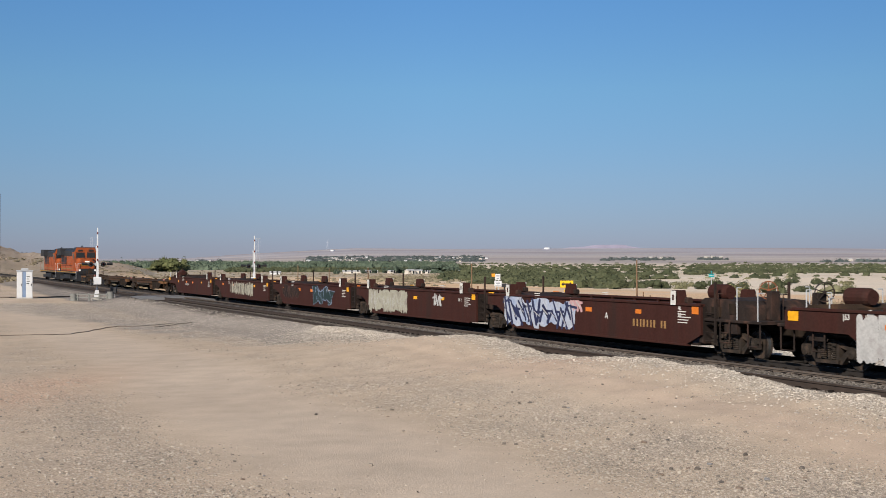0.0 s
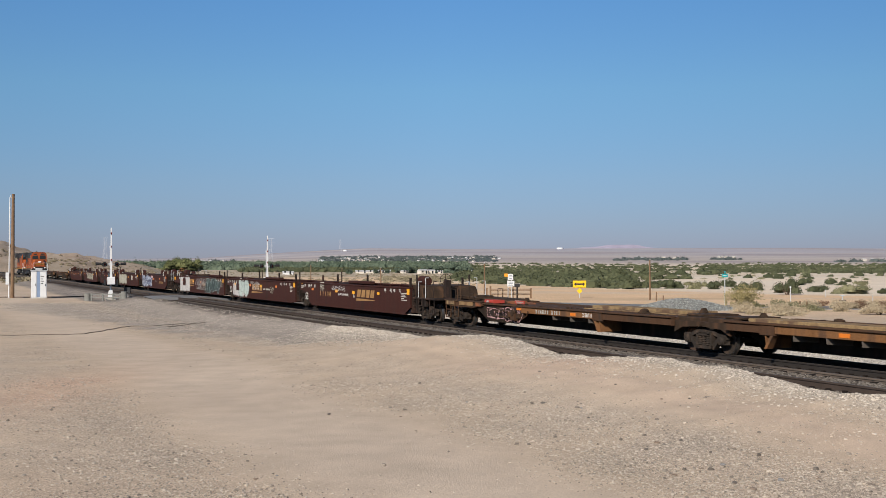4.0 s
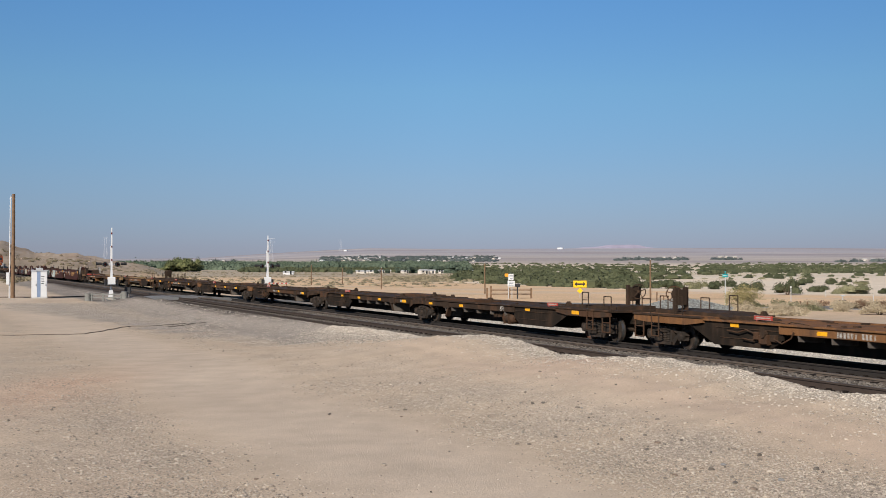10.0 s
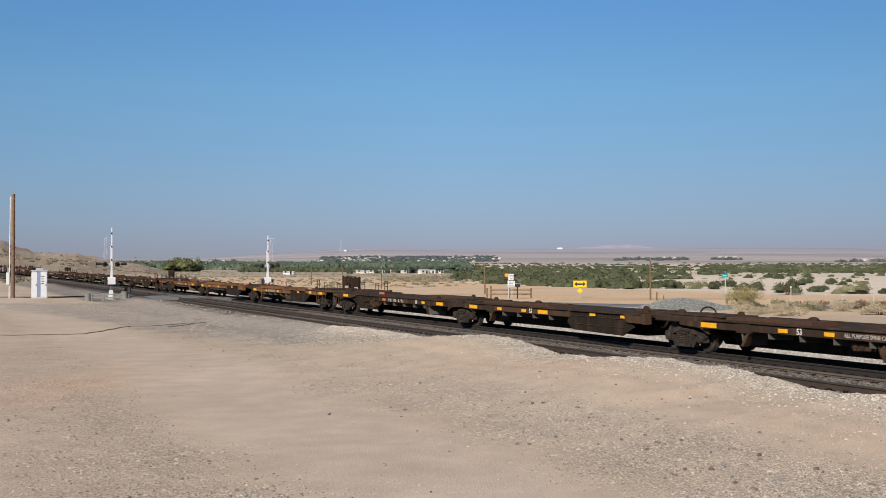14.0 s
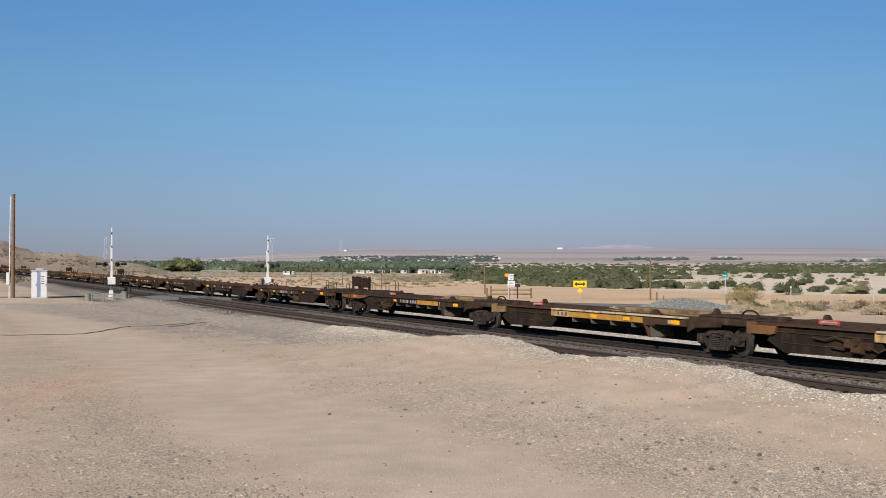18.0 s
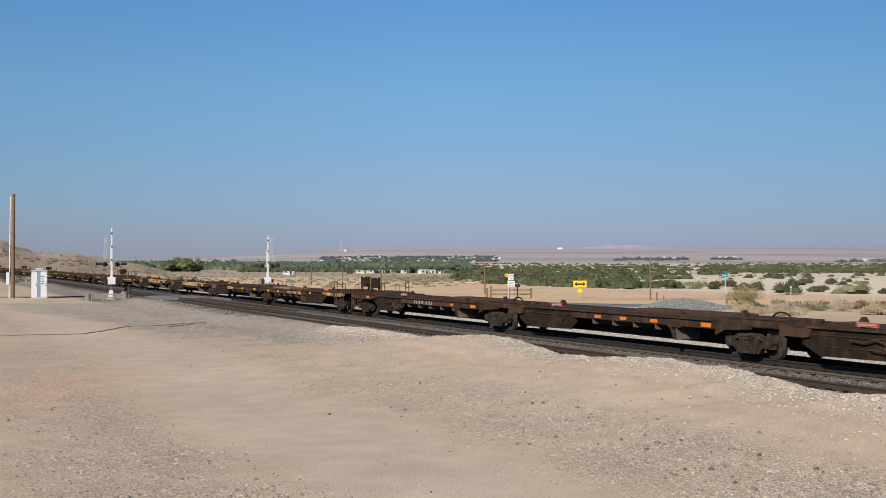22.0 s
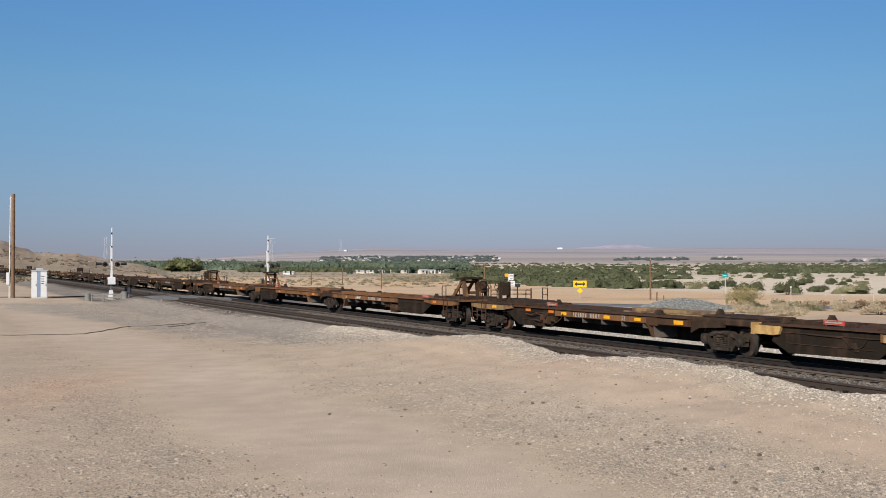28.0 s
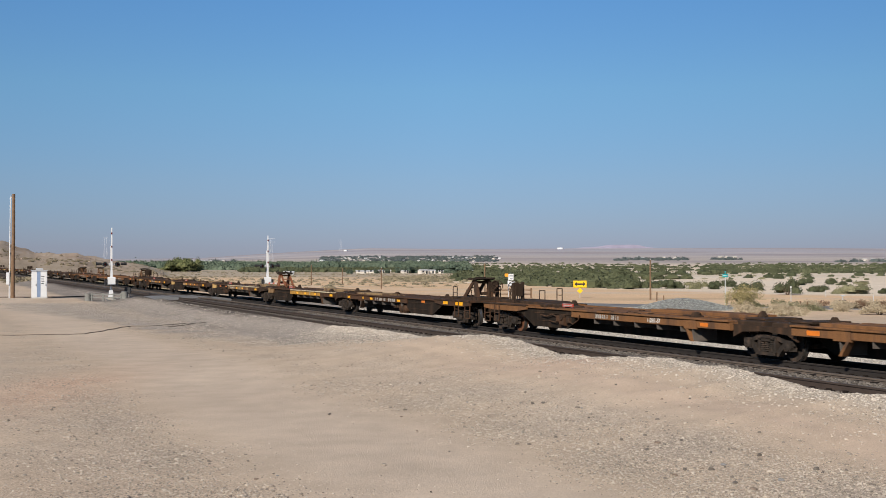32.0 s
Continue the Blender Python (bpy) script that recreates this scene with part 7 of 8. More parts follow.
def crossing_gate(x, y, top, guard):
    g = thing("crossing_gate", "white railway crossing gate with its arm raised upright", "crossing gate", "crossing gates", at_ground(x, y, 20))
    part("foundation", Solid().box(-0.4, 0.4, -0.4, 0.4, -0.1, 0.2, 0.03), CONCRETE, g)
    part("junction_base", Solid().loft([[(sx * 0.22, sy * 0.22, 0.2) for sx, sy in ((-1, -1), (1, -1), (1, 1), (-1, 1))], [(sx * 0.14, sy * 0.14, 0.85) for sx, sy in ((-1, -1), (1, -1), (1, 1), (-1, 1))]]), WHITEPAINT, g)
    part("mast", Solid().rod((0, 0, 0.8), (0, 0, 4.3), 0.07, 12), ALU, g)
    part("mast_cap", Solid().rod((0, 0, 4.3), (0, 0, 4.42), 0.09, 10, 0.03), ALU, g)
    part("gate_mechanism", Solid().box(-0.3, 0.3, -0.62, -0.14, 1.3, 1.95, 0.05), WHITEPAINT, g, "white gate machine housing")
    part("counterweight", Solid().box(-0.55, -0.4, -0.5, -0.1, 1.2, 1.75, 0.03), BLACKPAINT, g)
    part("counterweight", Solid().box(0.4, 0.55, -0.5, -0.1, 1.2, 1.75, 0.03), BLACKPAINT, g)
    part("arm_bracket", Solid().plate([(-0.1, 1.9), (0.1, 1.9), (0.06, 2.7), (-0.06, 2.7)], -0.5, -0.42), WHITEPAINT, g)
    part("gate_arm", Solid().loft([[(sx * 0.07, -0.46 + sy * 0.04, 2.6) for sx, sy in ((-1, -1), (1, -1), (1, 1), (-1, 1))], [(sx * 0.045, -0.46 + sy * 0.03, top) for sx, sy in ((-1, -1), (1, -1), (1, 1), (-1, 1))]]), WHITEPAINT, g, "white upright gate arm")
    for k in range(3):
        z = 3.3 + (top - 3.6) * k / 2.2
        part("arm_lamp", Solid().box(-0.05, 0.05, -0.58, -0.51, z, z + 0.14), LENS_RED, g)
    part("signal_crossarm", Solid().rod((-0.75, -0.05, 3.0), (0.75, -0.05, 3.0), 0.05, 8).box(-0.14, 0.14, -0.16, 0.14, 2.88, 3.14, 0.02), ALU, g)
    for sx in (-0.5, 0.5):
        head = part("signal_head", Solid().rod((sx, -0.2, 3.0), (sx, 0.1, 3.0), 0.12, 14), BLACKPAINT, g)
        for d in (-1, 1):
            part("signal_background", Solid().spin([(0.02, 0), (0.2, 0), (0.2, 0.02), (0.02, 0.02)], (sx, -0.05 + d * 0.17, 3.0), "y", 20), BLACKPAINT, head)
            part("signal_hood", Solid().spin([(0.11, 0), (0.125, 0), (0.125, d * 0.28), (0.11, d * 0.28)], (sx, -0.05 + d * 0.19, 3.0), "y", 14), BLACKPAINT, head)
            part("signal_lens", Solid().spin([(0.0, 0), (0.1, 0), (0.1, 0.01), (0.0, 0.01)], (sx, -0.05 + d * 0.2, 3.0), "y", 14), LENS_RED, head)
    for sx in (-1, 1):
        side_head = part("signal_head", Solid().rod((sx * 0.78, -0.25, 3.05), (sx * 0.98, -0.25, 3.05), 0.1, 12).rod((sx * 0.7, -0.05, 3.0), (sx * 0.86, -0.25, 3.05), 0.03, 6), BLACKPAINT, g)
        part("signal_hood", Solid().spin([(0.1, 0), (0.115, 0), (0.115, sx * 0.26), (0.1, sx * 0.26)], (sx * 0.98, -0.25, 3.05), "x", 12), BLACKPAINT, side_head)
    part("bell", Solid().spin([(0.0, 0), (0.12, 0), (0.1, 0.08), (0.0, 0.1)], (0, 0, 4.42), "z", 12), ALU, g)
    return g


crossing_gate(-27.8, 101.8, 6.05, True)
crossing_gate(-17.1, 118.0, 5.95, False)
# steel drums and low guard rails round the gate's foot
for dx, label in ((-1.75, "grey steel drum"), (1.3, "grey steel drum")):
    d = thing("guard_drum", "grey steel drum standing beside the gate", "drum", "guard drums", at_ground(-27.8 + dx, 101.2))
    part("shell", Solid().spin([(0.0, 0), (0.27, 0), (0.28, 0.02), (0.27, 0.05), (0.27, 0.26), (0.285, 0.29), (0.27, 0.32), (0.27, 0.56), (0.285, 0.6), (0.0, 0.6)], (0, 0, 0), "z", 20), DULLSTEEL, d)
gr = thing("guard_rail", "low grey guard rail round the gate foundation", "guard rail", "", at_ground(-27.8, 101.0))
for z in (0.25, 0.5):
    part("rail", Solid().box(-1.5, 1.1, -0.03, 0.03, z, z + 0.07, 0.01), DULLSTEEL, gr)
for xx in (-1.4, -0.45, 0.4, 1.0):
    part("post", Solid().box(xx - 0.06, xx + 0.06, 0.04, 0.16, 0, 0.62), DULLSTEEL, gr)
mc = thing("meter_case", "black electrical case on a white post by the gate", "cabinet", "", at_ground(-26.6, 102.6))
part("case", Solid().box(-0.25, 0.25, -0.15, 0.15, 0.35, 0.85, 0.02), BLACKPAINT, mc)
part("leg", Solid().box(-0.05, 0.05, -0.05, 0.05, 0, 0.35), ALU, mc)

sb = thing("striped_barrier", "low barrier board with red and white stripes by the far gate", "barrier", "", at_ground(-15.8, 116.6))
for xx in (-0.8, 0.8):
    part("post", Solid().box(xx - 0.05, xx + 0.05, -0.04, 0.04, -0.1, 1.5), WOOD, sb)
part("board", Solid().box(-0.98, 0.98, -0.07, -0.045, 1.3, 1.41), CONCRETE, sb)
for k in range(5):
    part("stripe", Solid().plate([(-0.95 + 0.4 * k, 1.302), (-0.77 + 0.4 * k, 1.302), (-0.73 + 0.4 * k, 1.408), (-0.91 + 0.4 * k, 1.408)], -0.076, -0.072), RED, sb, "red slanted stripe")

cab = thing("relay_cabinet", "white metal signal relay cabinet with two doors", "cabinet", "", at_ground(-35.87, 108.0, 18.4))
part("body", Solid().box(-0.66, 0.66, -0.55, 0.55, 0.08, 2.42, 0.01), WHITEPAINT, cab)
part("plinth", Solid().box(-0.7, 0.7, -0.6, 0.6, -0.1, 0.08), CONCRETE, cab)
part("roof", Solid().box(-0.72, 0.72, -0.62, 0.62, 2.42, 2.5, 0.02), ALU, cab)
part("vent", Solid().box(-0.3, 0.3, -0.25, 0.25, 2.5, 2.68, 0.05), ALU, cab)
for x0, x1 in ((-0.62, -0.2), (0.14, 0.62)):
    dr = part("door", Solid().box(x0, x1, -0.575, -0.553, 0.16, 2.36), WHITEPAINT, cab)
    part("handle", Solid().box(x1 - 0.09, x1 - 0.05, -0.61, -0.576, 1.1, 1.3), BLACKPAINT, dr)
part("door_gap", Solid().box(-0.18, 0.1, -0.562, -0.552, 0.12, 2.38), surface("blue_grey_panel", (0.2, 0.27, 0.4), 0.6, 0, 0.15, 3, 30, 0.05), cab, "blue-grey recessed panel between the doors")
for k in range(4):
    part("notice", Solid().box(0.16, 0.42 - 0.05 * (k % 2), -0.581, -0.577, 1.9 - 0.2 * k, 1.96 - 0.2 * k), BLACKPAINT, cab, "dark stencilled bar")

pole = thing("utility_pole", "tall brown wooden utility pole with a white conduit", "utility pole", "", at_ground(-38.4, 108.5))
part("shaft", Solid().rod((0, 0, -0.3), (0.05, 0, 9.3), 0.18, 14, 0.13), WOOD, pole)
part("conduit", Solid().rod((-0.28, -0.1, 0), (-0.2, -0.1, 9.0), 0.055, 8, 0.045), WHITEPAINT, pole, "white plastic conduit")
part("meter_box", Solid().box(-0.5, -0.2, -0.3, -0.14, 1.2, 2.3, 0.02), ALU, pole)
part("insulator_pin", Solid().rod((-0.2, 0, 9.0), (0.2, 0, 9.0), 0.03, 6).rod((-0.18, 0, 9.0), (-0.18, 0, 9.2), 0.04, 8), ALU, pole)


def post_line(px, dist, h, r=0.08):
    x = (px - 784) / 2150 * dist
    t = thing("wooden_post", "slim brown weathered wooden post in the field", "post", "posts along the field", at_ground(x, dist))
    part("shaft", Solid().rod((0, 0, -0.2), (random.Random(px).uniform(-0.03, 0.03), 0, h), r, 8, r * 0.7), WOOD, t)
    part("insulator", Solid().rod((0, 0, h), (0, 0, h + 0.1), 0.04, 8), ALU, t)


for px, dist, h in ((1151, 106, 3.5), (858, 134, 3.4), (675, 180, 3.1), (606, 250, 3.2), (551, 230, 3.8)):
    post_line(px, dist, h, 0.1 if dist > 150 else 0.085)


def sign_post(s, x, z1, y=0.0):
    return part("post", Solid().box(x - 0.03, x + 0.03, y + 0.004, y + 0.05, -0.2, z1), ALU, s)


sg = thing("arrow_sign", "yellow two-way arrow sign over a yellow diamond marker", "road sign", "", at_ground(12.9, 114.5))
sign_post(sg, 0.0, 1.55)
part("panel", Solid().box(-0.62, 0.62, -0.02, 0.0, 0.95, 1.62, 0.0), SIGNYELLOW, sg, "yellow rectangular panel")
part("panel_border", Solid().box(-0.6, 0.6, -0.024, -0.021, 1.585, 1.6).box(-0.6, 0.6, -0.024, -0.021, 0.97, 0.985), BLACKPAINT, sg)
part("double_arrow", Solid().plate([(-0.52, 1.285), (-0.3, 1.5), (-0.3, 1.36), (0.3, 1.36), (0.3, 1.5), (0.52, 1.285), (0.3, 1.07), (0.3, 1.21), (-0.3, 1.21), (-0.3, 1.07)], -0.026, -0.021), BLACKPAINT, sg, "black double-headed arrow")
part("diamond", Solid().plate([(-0.27, 0.66), (0, 0.94), (0.27, 0.66), (0, 0.38)], -0.02, 0.0), SIGNYELLOW, sg, "yellow diamond marker")
rt = thing("route_sign", "white sign plates with a small orange plate on posts", "road sign", "", at_ground(6.2, 111.0))
for xx in (-0.22, 0.1):
    sign_post(rt, xx, 2.25)
part("plate", Solid().box(-0.2, 0.24, -0.02, 0.0, 1.72, 2.25), WHITEPAINT, rt)
part("plate", Solid().box(-0.3, 0.36, -0.02, 0.0, 1.1, 1.62), WHITEPAINT, rt)
part("orange_plate", Solid().box(-0.56, -0.24, -0.02, 0.0, 2.0, 2.28), surface("sign_orange", (0.75, 0.3, 0.02), 0.5, 0, 0.06, 2, 30, 0), rt, "small orange plate")
for z, w in ((2.12, 0.3), (1.98, 0.34), (1.84, 0.26), (1.5, 0.44), (1.36, 0.4), (1.22, 0.48)):
    part("notice", Solid().box(0.02 - w / 2, 0.02 + w / 2, -0.024, -0.021, z - 0.03, z + 0.03), surface("notice_grey", (0.2, 0.22, 0.26), 0.6, 0, 0.1, 3, 30, 0) if "notice_grey" not in bpy.data.materials else bpy.data.materials["notice_grey"], rt, "grey bar in place of small print")
mb = thing("mailbox", "black mailbox on a dark post", "mailbox", "", at_ground(6.75, 110.2))
part("post", Solid().box(-0.06, 0.06, -0.06, 0.06, -0.1, 1.05), BLACKPAINT, mb)
part("box", Solid().loft([[(x0, y, z) for y, z in ((-0.16, 1.05), (0.16, 1.05), (0.16, 1.25), (0.09, 1.36), (-0.09, 1.36), (-0.16, 1.25))] for x0 in (-0.24, 0.24)]), BLACKPAINT, mb)
fence = thing("rail_fence", "brown wooden post and rail fence", "fence", "", at_ground(6.15, 111.6))
for xx in (-2.1, -1.75, -0.1, 1.95):
    part("post", Solid().box(xx - 0.08, xx + 0.08, -0.08, 0.08, -0.2, 0.95 if xx not in (-1.75,) else 1.15, 0.015), WOOD, fence)
for z in (0.35, 0.72):
    part("rail", Solid().box(-1.75, 1.95, -0.11, -0.08, z, z + 0.1, 0.01), WOOD, fence)
ts = thing("street_sign", "small teal street-name sign on a galvanised post", "road sign", "", at_ground(21.6, 93.0))
sign_post(ts, 0.0, 2.4)
part("blade", Solid().box(-0.22, 0.22, -0.015, 0.0, 2.16, 2.4), surface("sign_teal", (0.01, 0.3, 0.32), 0.5, 0, 0.06, 2, 30, 0), ts, "teal blade")
part("blade_bar", Solid().box(-0.16, 0.16, -0.019, -0.016, 2.26, 2.3), WHITEPAINT, ts, "white bar in place of a street name")
part("cross_blade", Solid().box(-0.01, 0.01, -0.2, 0.2, 2.42, 2.62), bpy.data.materials["sign_teal"], ts, "teal blade")
wm = thing("marker_post", "slim white marker post with a rounded head", "marker post", "marker posts", at_ground(29.2, 102.0))
part("post", Solid().rod((0, 0, -0.1), (0, 0, 1.15), 0.035, 8), ALU, wm)
part("head", Solid().spin([(0.0, 0), (0.06, 0.02), (0.08, 0.08), (0.06, 0.14), (0.0, 0.16)], (0, 0, 1.13), "z", 12), WHITEPAINT, wm)
for px, dist in ((1545, 95), (1461, 120)):
    w2 = thing("marker_post", "short white plastic marker post", "marker post", "marker posts", at_ground((px - 784) / 2150 * dist, dist))
    part("post", Solid().box(-0.025, 0.025, -0.015, 0.015, -0.1, 0.7), ALU, w2)
vt = thing("pipeline_marker", "white pipeline vent with a dark meter box", "pipeline marker", "", at_ground(29.6, 90.0))
part("riser", Solid().rod((0, 0, -0.1), (0, 0, 0.8), 0.035, 8).rod((-0.16, 0, 0.8), (0.16, 0, 0.8), 0.04, 8), ALU, vt)
part("meter", Solid().box(-0.22, 0.22, -0.15, 0.15, 0.25, 0.5, 0.03), BLACKPAINT, vt)
# first two stand in for upright dry tufts, last two for a low fence
for px, dist, h in ((1416, 84, 0.6), (1428, 84.5, 0.55), (1162, 104, 0.75), (1174, 104.2, 0.45)):
    w3 = thing("short_stub", "short weathered brown stub", "post", "old fence posts", at_ground((px - 784) / 2150 * dist, dist))
    part("shaft", Solid().rod((0, 0, -0.2), (0.02, 0, h), 0.06, 8, 0.05), WOOD, w3)


# gravel heap across the tracks
def heap():
    rng = np.random.default_rng(3)
    s_v, s_f = [], []
    R, A = 18, 56
    for i in range(R + 1):
        for j in range(A):
            a, r = 6.2832 * j / A, i / R
            wob = 1 + 0.12 * math.sin(a * 2 + 1) + 0.07 * math.sin(a * 5)
            z = 0.76 * (0.5 + 0.5 * math.cos(3.1416 * min(1, r))) ** 0.8 * (1 + 0.06 * math.sin(a * 3)) + 0.03 * math.sin(i * 2.1 + j * 1.7) * (1 - r)
            if i == 0:
                z = 0.76
            s_v.append((3.9 * r * wob * math.cos(a) - 0.25 * (1 - r), 2.2 * r * wob * math.sin(a), z - 0.03))
    for i in range(R):
        for j in range(A):
            s_f.append((i * A + j, (i + 1) * A + j, (i + 1) * A + (j + 1) % A, i * A + (j + 1) % A))
    h = thing("gravel_heap", "heap of grey crushed stone beside the road", "gravel heap", "", at_ground(16.7, 84.0))
    grey = surface("crushed_grey_stone", (0.185, 0.19, 0.185), 0.95, 0, 0.4, 3, 14, 1.0)
    part("core", Solid().add(s_v, s_f), grey, h)
    n = 3200
    a, r = rng.uniform(0, 6.283, n), np.sqrt(rng.random(n))
    wob = 1 + 0.12 * np.sin(a * 2 + 1) + 0.07 * np.sin(a * 5)
    st = stones("stone_cover", 3.9 * r * wob * np.cos(a) - 0.25 * (1 - r), 2.25 * r * wob * np.sin(a), 0.76 * (0.5 + 0.5 * np.cos(3.1416 * np.minimum(1, r))) ** 0.8 * (1 + 0.06 * np.sin(a * 3)) - 0.02, rng.uniform(0.035, 0.08, n), island_surface("heap_stone", (0.12, 0.125, 0.12), (0.3, 0.31, 0.3)), "", "", 8)
    for k in ("label", "category"):
        if k in st:
            del st[k]
    st.parent = h
    st["kind"] = "stuff"


heap()


# dark tubes added along thin lines on the dirt and by the cabinet
def hose(points, r, name, label, mat):
    t = thing(name, label, "hose")
    pts = []
    for (a, b), (c, d) in zip(points, points[1:]):
        for k in range(6):
            x, y = a + (c - a) * k / 6, b + (d - b) * k / 6
            pts.append((x + 0.06 * math.sin(k * 1.3 + a), y, float(ground_height(x, y)) + r * 0.6))
    part("tube", Solid().pipe(pts, r, 7), mat, t)


LINEBROWN = surface("dusty_dark_line", (0.11, 0.086, 0.068), 0.9, 0, 0.25, 3, 30, 0.1)


def on_dirt(px, py, z=-0.42):
    d = 2150 * (2.85 - z) / (py - 464.5)
    return ((px - 784) / 2150 * d, d)


hose([on_dirt(*q) for q in ((-30, 592), (20, 592.5), (70, 591.5), (120, 591), (150, 590), (185, 585), (210, 580), (232, 577), (262, 577), (290, 575), (315, 573), (335, 571))], 0.022, "ground_line", "thin dark tube along a line across the dirt", LINEBROWN)
hose([on_dirt(*q) for q in ((300, 578), (322, 576), (345, 572), (370, 570))], 0.024, "ground_line", "dark rubber hose half buried in gravel", LINEBROWN)
hose([on_dirt(*q) for q in ((-40, 528.5), (10, 528.3), (60, 528.4), (110, 528.0), (160, 526.5))], 0.06, "edge_line", "dark tube along a line on the ground by the cabinet", LINEBROWN)


# single larger rocks on the dirt
ROCKS = [surface("dark_basalt", (0.11, 0.095, 0.085), 0.9, 0, 0.35, 20, 90, 0.3), surface("grey_blue_rock", (0.21, 0.205, 0.205), 0.9, 0, 0.3, 20, 90, 0.3), surface("brown_rock", (0.2, 0.15, 0.115), 0.9, 0, 0.35, 20, 90, 0.3)]
ROCK_NAME = ["dark brown-black rock lying on tan dirt", "pale grey rock lying on tan dirt", "brown rock lying on tan dirt"]


def rock(px, py, r, k):
    x, y = on_dirt(px, py, -0.28)
    rng = random.Random(px)
    bm = bmesh.new()
    bmesh.ops.create_icosphere(bm, subdivisions=2, radius=r)
    a, b = rng.uniform(0, 6), rng.uniform(0, 6)
    for v in bm.verts:
        d = v.co.normalized()
        v.co *= 1 + 0.2 * math.sin(d.x * 3 + a) * math.cos(d.y * 4 + b) + rng.uniform(-0.09, 0.09)
        v.co.z *= 0.5
        v.co.x *= 1.15
    me = bpy.data.meshes.new("rock")
    bm.to_mesh(me)
    bm.free()
    me.materials.append(ROCKS[k])
    ob = tagged(new("rock", me), ROCK_NAME[k], "rock", "loose rocks on the dirt")
    ob.matrix_basis = pose(x, y, float(ground_height(x, y)) + r * 0.3, 0, 0, rng.uniform(0, 360))


for k, (px, py, r) in enumerate(((961, 737, 0.07), (900, 741, 0.055), (1029, 746, 0.05), (1163, 803, 0.075), (1144, 812, 0.06), (1241, 843, 0.05), (1279, 838, 0.065), (1193, 852, 0.07), (1300, 866, 0.06), (1332, 877, 0.08),
                                 (1381, 864, 0.075), (1171, 741, 0.045), (1220, 741, 0.04), (1448, 863, 0.05), (827, 729, 0.05), (937, 623, 0.08), (583, 739, 0.055), (616, 663, 0.06), (188, 848, 0.035), (454, 852, 0.045),
                                 (371, 825, 0.035), (67, 767, 0.05), (492, 846, 0.035), (710, 746, 0.045), (1205, 801, 0.05), (870, 738, 0.05))):
    rock(px, py, r * 0.62, (0, 2, 1, 2)[k % 4])


# ---- far buildings ----
ROOFGREY = surface("pale_metal_roof", (0.55, 0.55, 0.55), 0.6, 0.1, 0.1, 0.5, 10, 0.1)
WALLCREAM = surface("cream_siding", (0.62, 0.57, 0.5), 0.8, 0, 0.1, 0.5, 10, 0.1)


def house(px, dist, w, d, h, wall, turn=0.0, pitch=0.25, name="house", label="low pale house among trees", lift=0.0):
    x = (px - 784) / 2150 * dist
    b = thing(name, label, "building", "far buildings", at_ground(x, dist, turn, lift))
    part("wall", Solid().box(-w / 2, w / 2, -d / 2, d / 2, -1.0, h), wall, b)
    part("roof", Solid().loft([[(xx, -d / 2 - 0.3, h), (xx, d / 2 + 0.3, h), (xx, 0, h + d * pitch)] for xx in (-w / 2 - 0.3, w / 2 + 0.3)]), ROOFGREY, b)
    n = max(2, int(w / 4))
    for k in range(n):
        xx = -w / 2 + w * (k + 0.5) / n
        part("window" if k != n // 2 else "door", Solid().box(xx - 0.5, xx + 0.5, -d / 2 - 0.04, -d / 2 + 0.02, 0.1 if k == n // 2 else 0.9, 2.0), LOCOGLASS, b)


for px, dist, w, h, turn in ((511, 700, 7.0, 1.9, 0), (641, 760, 9, 1.9, 4), (662, 770, 7, 1.8, -8), (674, 775, 5, 2.2, 20), (687, 780, 4, 2.0, 0), (716, 770, 4, 2.0, 30), (749, 740, 6.0, 3.0, 30), (762, 745, 6.5, 2.7, 5), (780, 760, 3.5, 1.9, 0), (841, 760, 4, 2.0, -10)):
    house(px, dist, w * 0.85, 4.5, h * 0.68, WHITEPAINT if px in (511, 752) else WALLCREAM, turn, 0.16, "farm_building", "long white farm building on the plain")
rng = random.Random(21)
for k in range(58):
    px, dist = rng.uniform(600, 885), rng.uniform(2250, 3000)
    house(px, dist, rng.uniform(2.5, 7.0), 4, rng.uniform(1.1, 2.0), WHITEPAINT if rng.random() < 0.3 else WALLCREAM, rng.uniform(-40, 40), 0.14, "house", "pale far-off house among village trees", 1.2)
for px, dist in ((345, 2200), (360, 2250), (372, 2200), (395, 2300), (1130, 2700), (1136, 2650), (1175, 2700), (1195, 2650), (1275, 2800), (1285, 2850), (1300, 2800), (1545, 2300), (1560, 2350), (1530, 2330)):
    house(px, dist, rng.uniform(5, 9), 7, rng.uniform(2.4, 3.4), WALLCREAM, rng.uniform(-30, 30), 0.2, "house", "pale far-off house on the plain", 1.0)
for px, dist, r, h in ((612, 4300, 7.5, 7), (992, 4600, 13, 8), (570, 2300, 5, 6)):
    tk = thing("storage_tank", "white storage tank far out on the plain", "tank", "storage tanks", at_ground((px - 784) / 2150 * dist, dist, 0, -2))
    part("shell", Solid().spin([(0.0, 0), (r, 0), (r, h), (0.0, h + r * 0.12)], (0, 0, 0), "z", 24), WHITEPAINT, tk)


PALESTEEL = surface("pale_steel", (0.5, 0.52, 0.56), 0.6, 0.0, 0.08, 0.5, 5, 0.0)


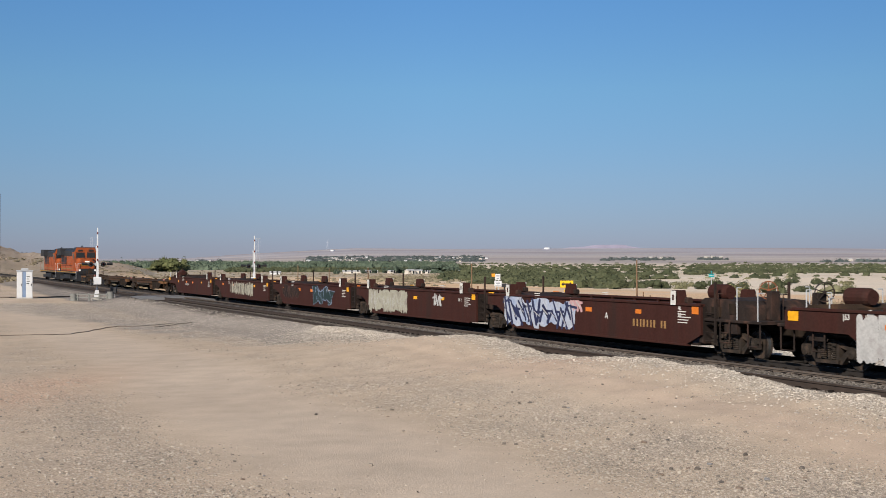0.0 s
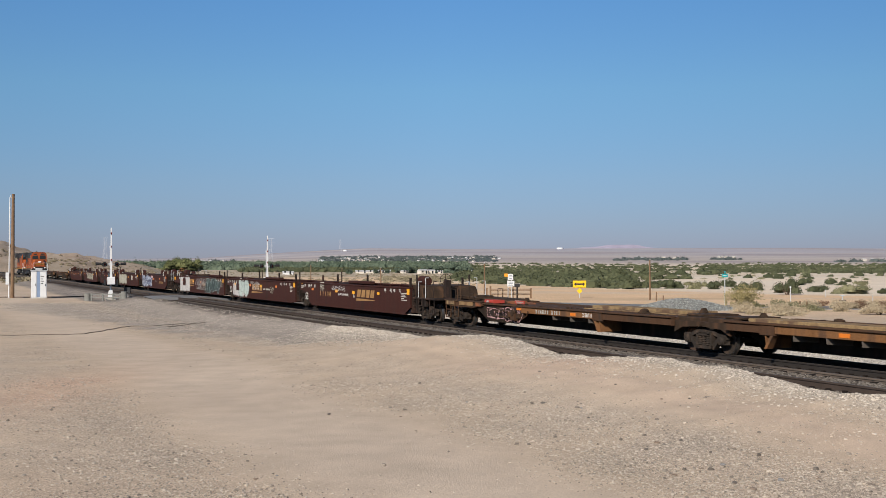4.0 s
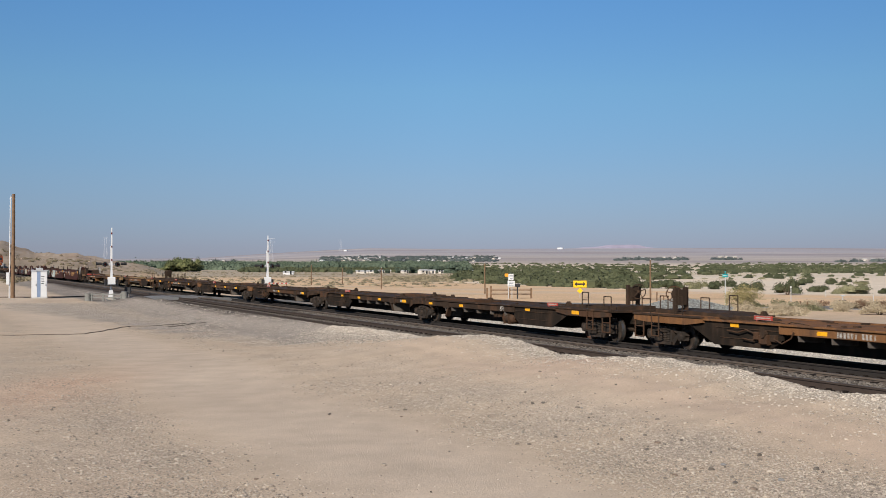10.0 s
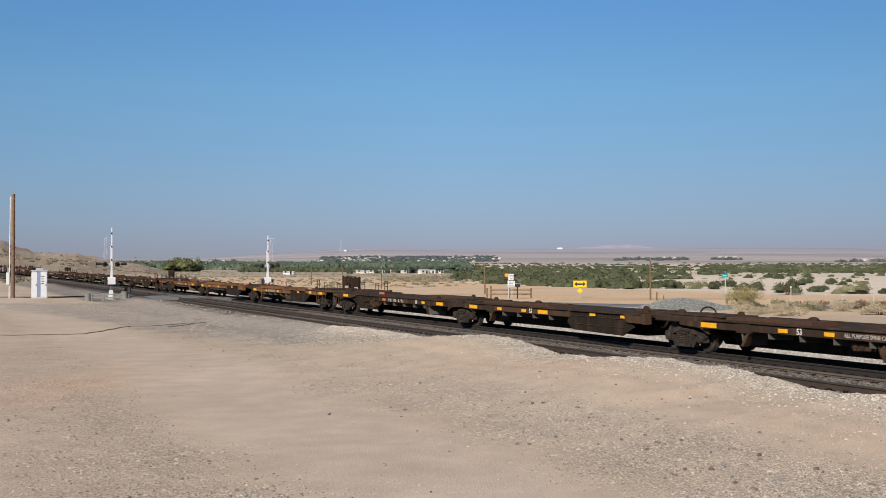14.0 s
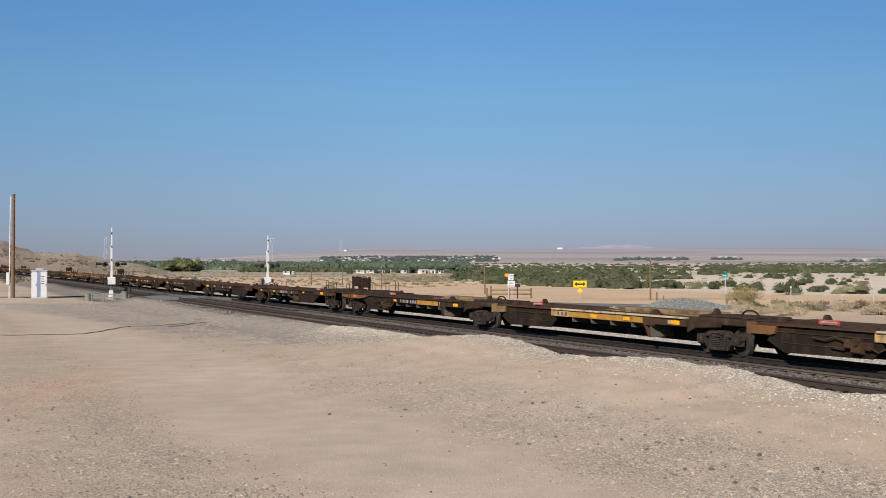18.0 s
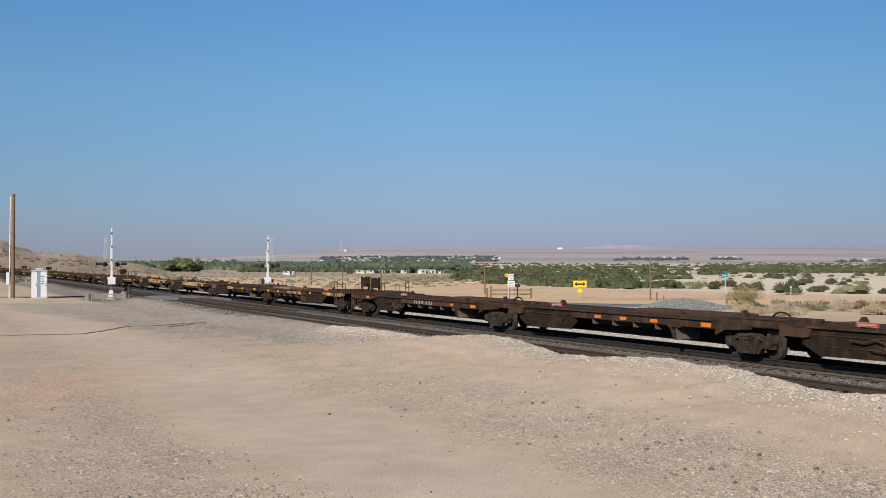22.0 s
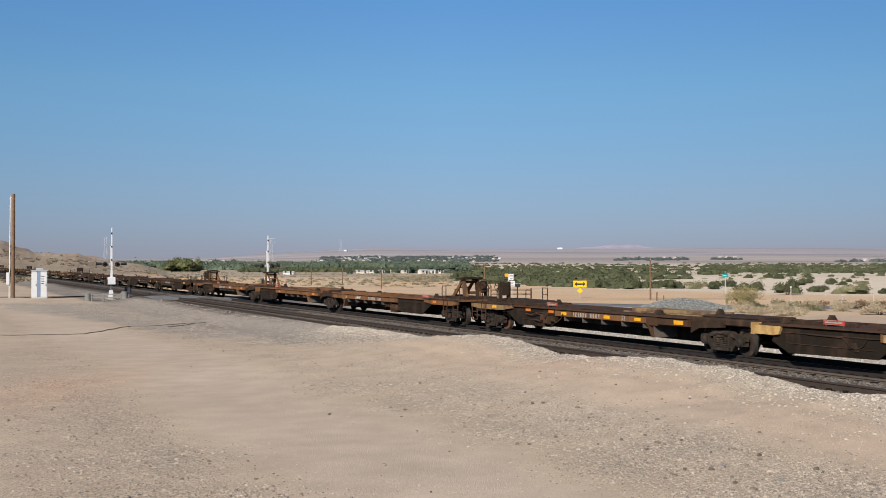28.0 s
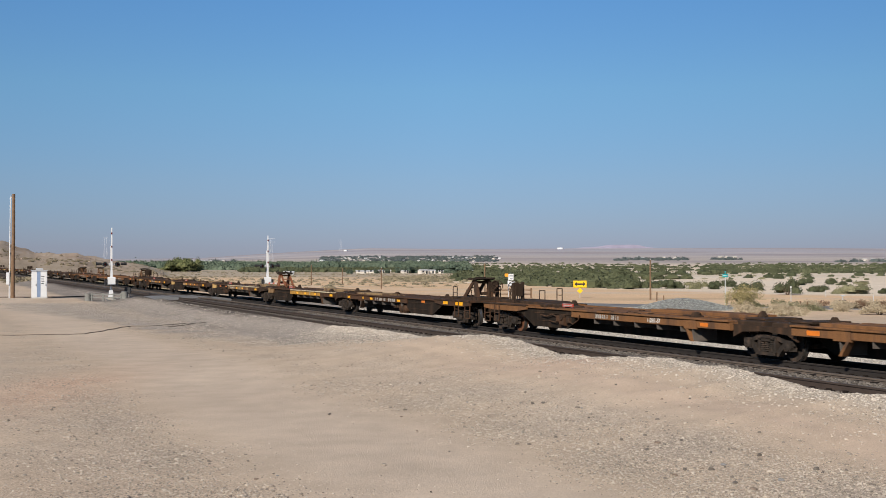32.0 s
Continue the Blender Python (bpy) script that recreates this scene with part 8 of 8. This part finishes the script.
def pylon(px, dist, h):
    t = thing("lattice_tower", "pale steel lattice transmission tower far away", "transmission tower", "transmission towers", at_ground((px - 784) / 2150 * dist, dist))
    for sx, sy in ((-1, -1), (1, -1), (1, 1), (-1, 1)):
        part("leg", Solid().rod((sx * h * 0.11, sy * h * 0.11, -3), (sx * h * 0.035, sy * h * 0.035, h * 0.6), 0.13, 6).rod((sx * h * 0.035, sy * h * 0.035, h * 0.6), (sx * h * 0.03, sy * h * 0.03, h), 0.1, 6), PALESTEEL, t)
    for z in (0.72, 0.86, 1.0):
        part("crossarm", Solid().rod((-h * 0.14, 0, h * z), (h * 0.14, 0, h * z), 0.1, 6), PALESTEEL, t)
    for k in range(4):
        a, b = h * (0.11 - 0.018 * k), h * (0.11 - 0.018 * (k + 1))
        part("brace", Solid().rod((-a, -a, h * 0.15 * k), (b, -b, h * 0.15 * (k + 1)), 0.08, 5).rod((a, -a, h * 0.15 * k), (-b, -b, h * 0.15 * (k + 1)), 0.08, 5), PALESTEEL, t)


pylon(187, 1900, 42)
pylon(480, 1900, 40)
pylon(603, 4300, 44)

# distant mountain past the plain's edge, lavender haze put into its colour
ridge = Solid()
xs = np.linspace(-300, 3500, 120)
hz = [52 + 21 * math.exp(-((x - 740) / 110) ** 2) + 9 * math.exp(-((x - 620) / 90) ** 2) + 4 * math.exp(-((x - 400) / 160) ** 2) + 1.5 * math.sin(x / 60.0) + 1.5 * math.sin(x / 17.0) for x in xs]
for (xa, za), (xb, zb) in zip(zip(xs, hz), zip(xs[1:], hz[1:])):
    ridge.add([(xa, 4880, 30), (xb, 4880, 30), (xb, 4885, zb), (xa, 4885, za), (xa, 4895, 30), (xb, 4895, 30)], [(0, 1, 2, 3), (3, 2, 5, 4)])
tagged(new("backdrop", ridge.mesh("backdrop", surface("hazed_mountain", (0.285, 0.268, 0.352), 0.95, 0, 0.15, 0.02, 0.2, 0.0))), "faint far mountain range on the horizon", "mountain", kind="structure")


# ---- what moves ----
def motions():
    for ob, q, turned in MOVERS:
        walk(ob, key_path(q, turned))
    back = {ob.name: (q, turned) for ob, q, turned in MOVERS}
    for w, ahead, flipped, car in WHEELS:
        q, turned = back[car.name]
        # turn while the wheel is near: it passes 11 to 80 m along the track
        t0, t1 = ((s + q - ahead + 9.82) / SPEED for s in (11.0, 75.0))
        t0, t1 = max(t0, 0.0), min(t1, 32.0)
        home = w.matrix_basis.copy()
        sign = -1 if flipped else 1
        rows = []
        if t1 > t0:
            k0, k1 = int(t0 * FPS), int(t1 * FPS)
            for k in range(k0, k1 + 1):
                rows.append((k / FPS, home @ pose(0, 0, 0, 0, sign * 88.0 * (k - k0), 0)))
            if k0 > 0:
                rows.insert(0, (0.0, home))
            if k1 < 32 * FPS:
                rows.append((32.0, rows[-1][1]))
            walk(w, rows)


motions()
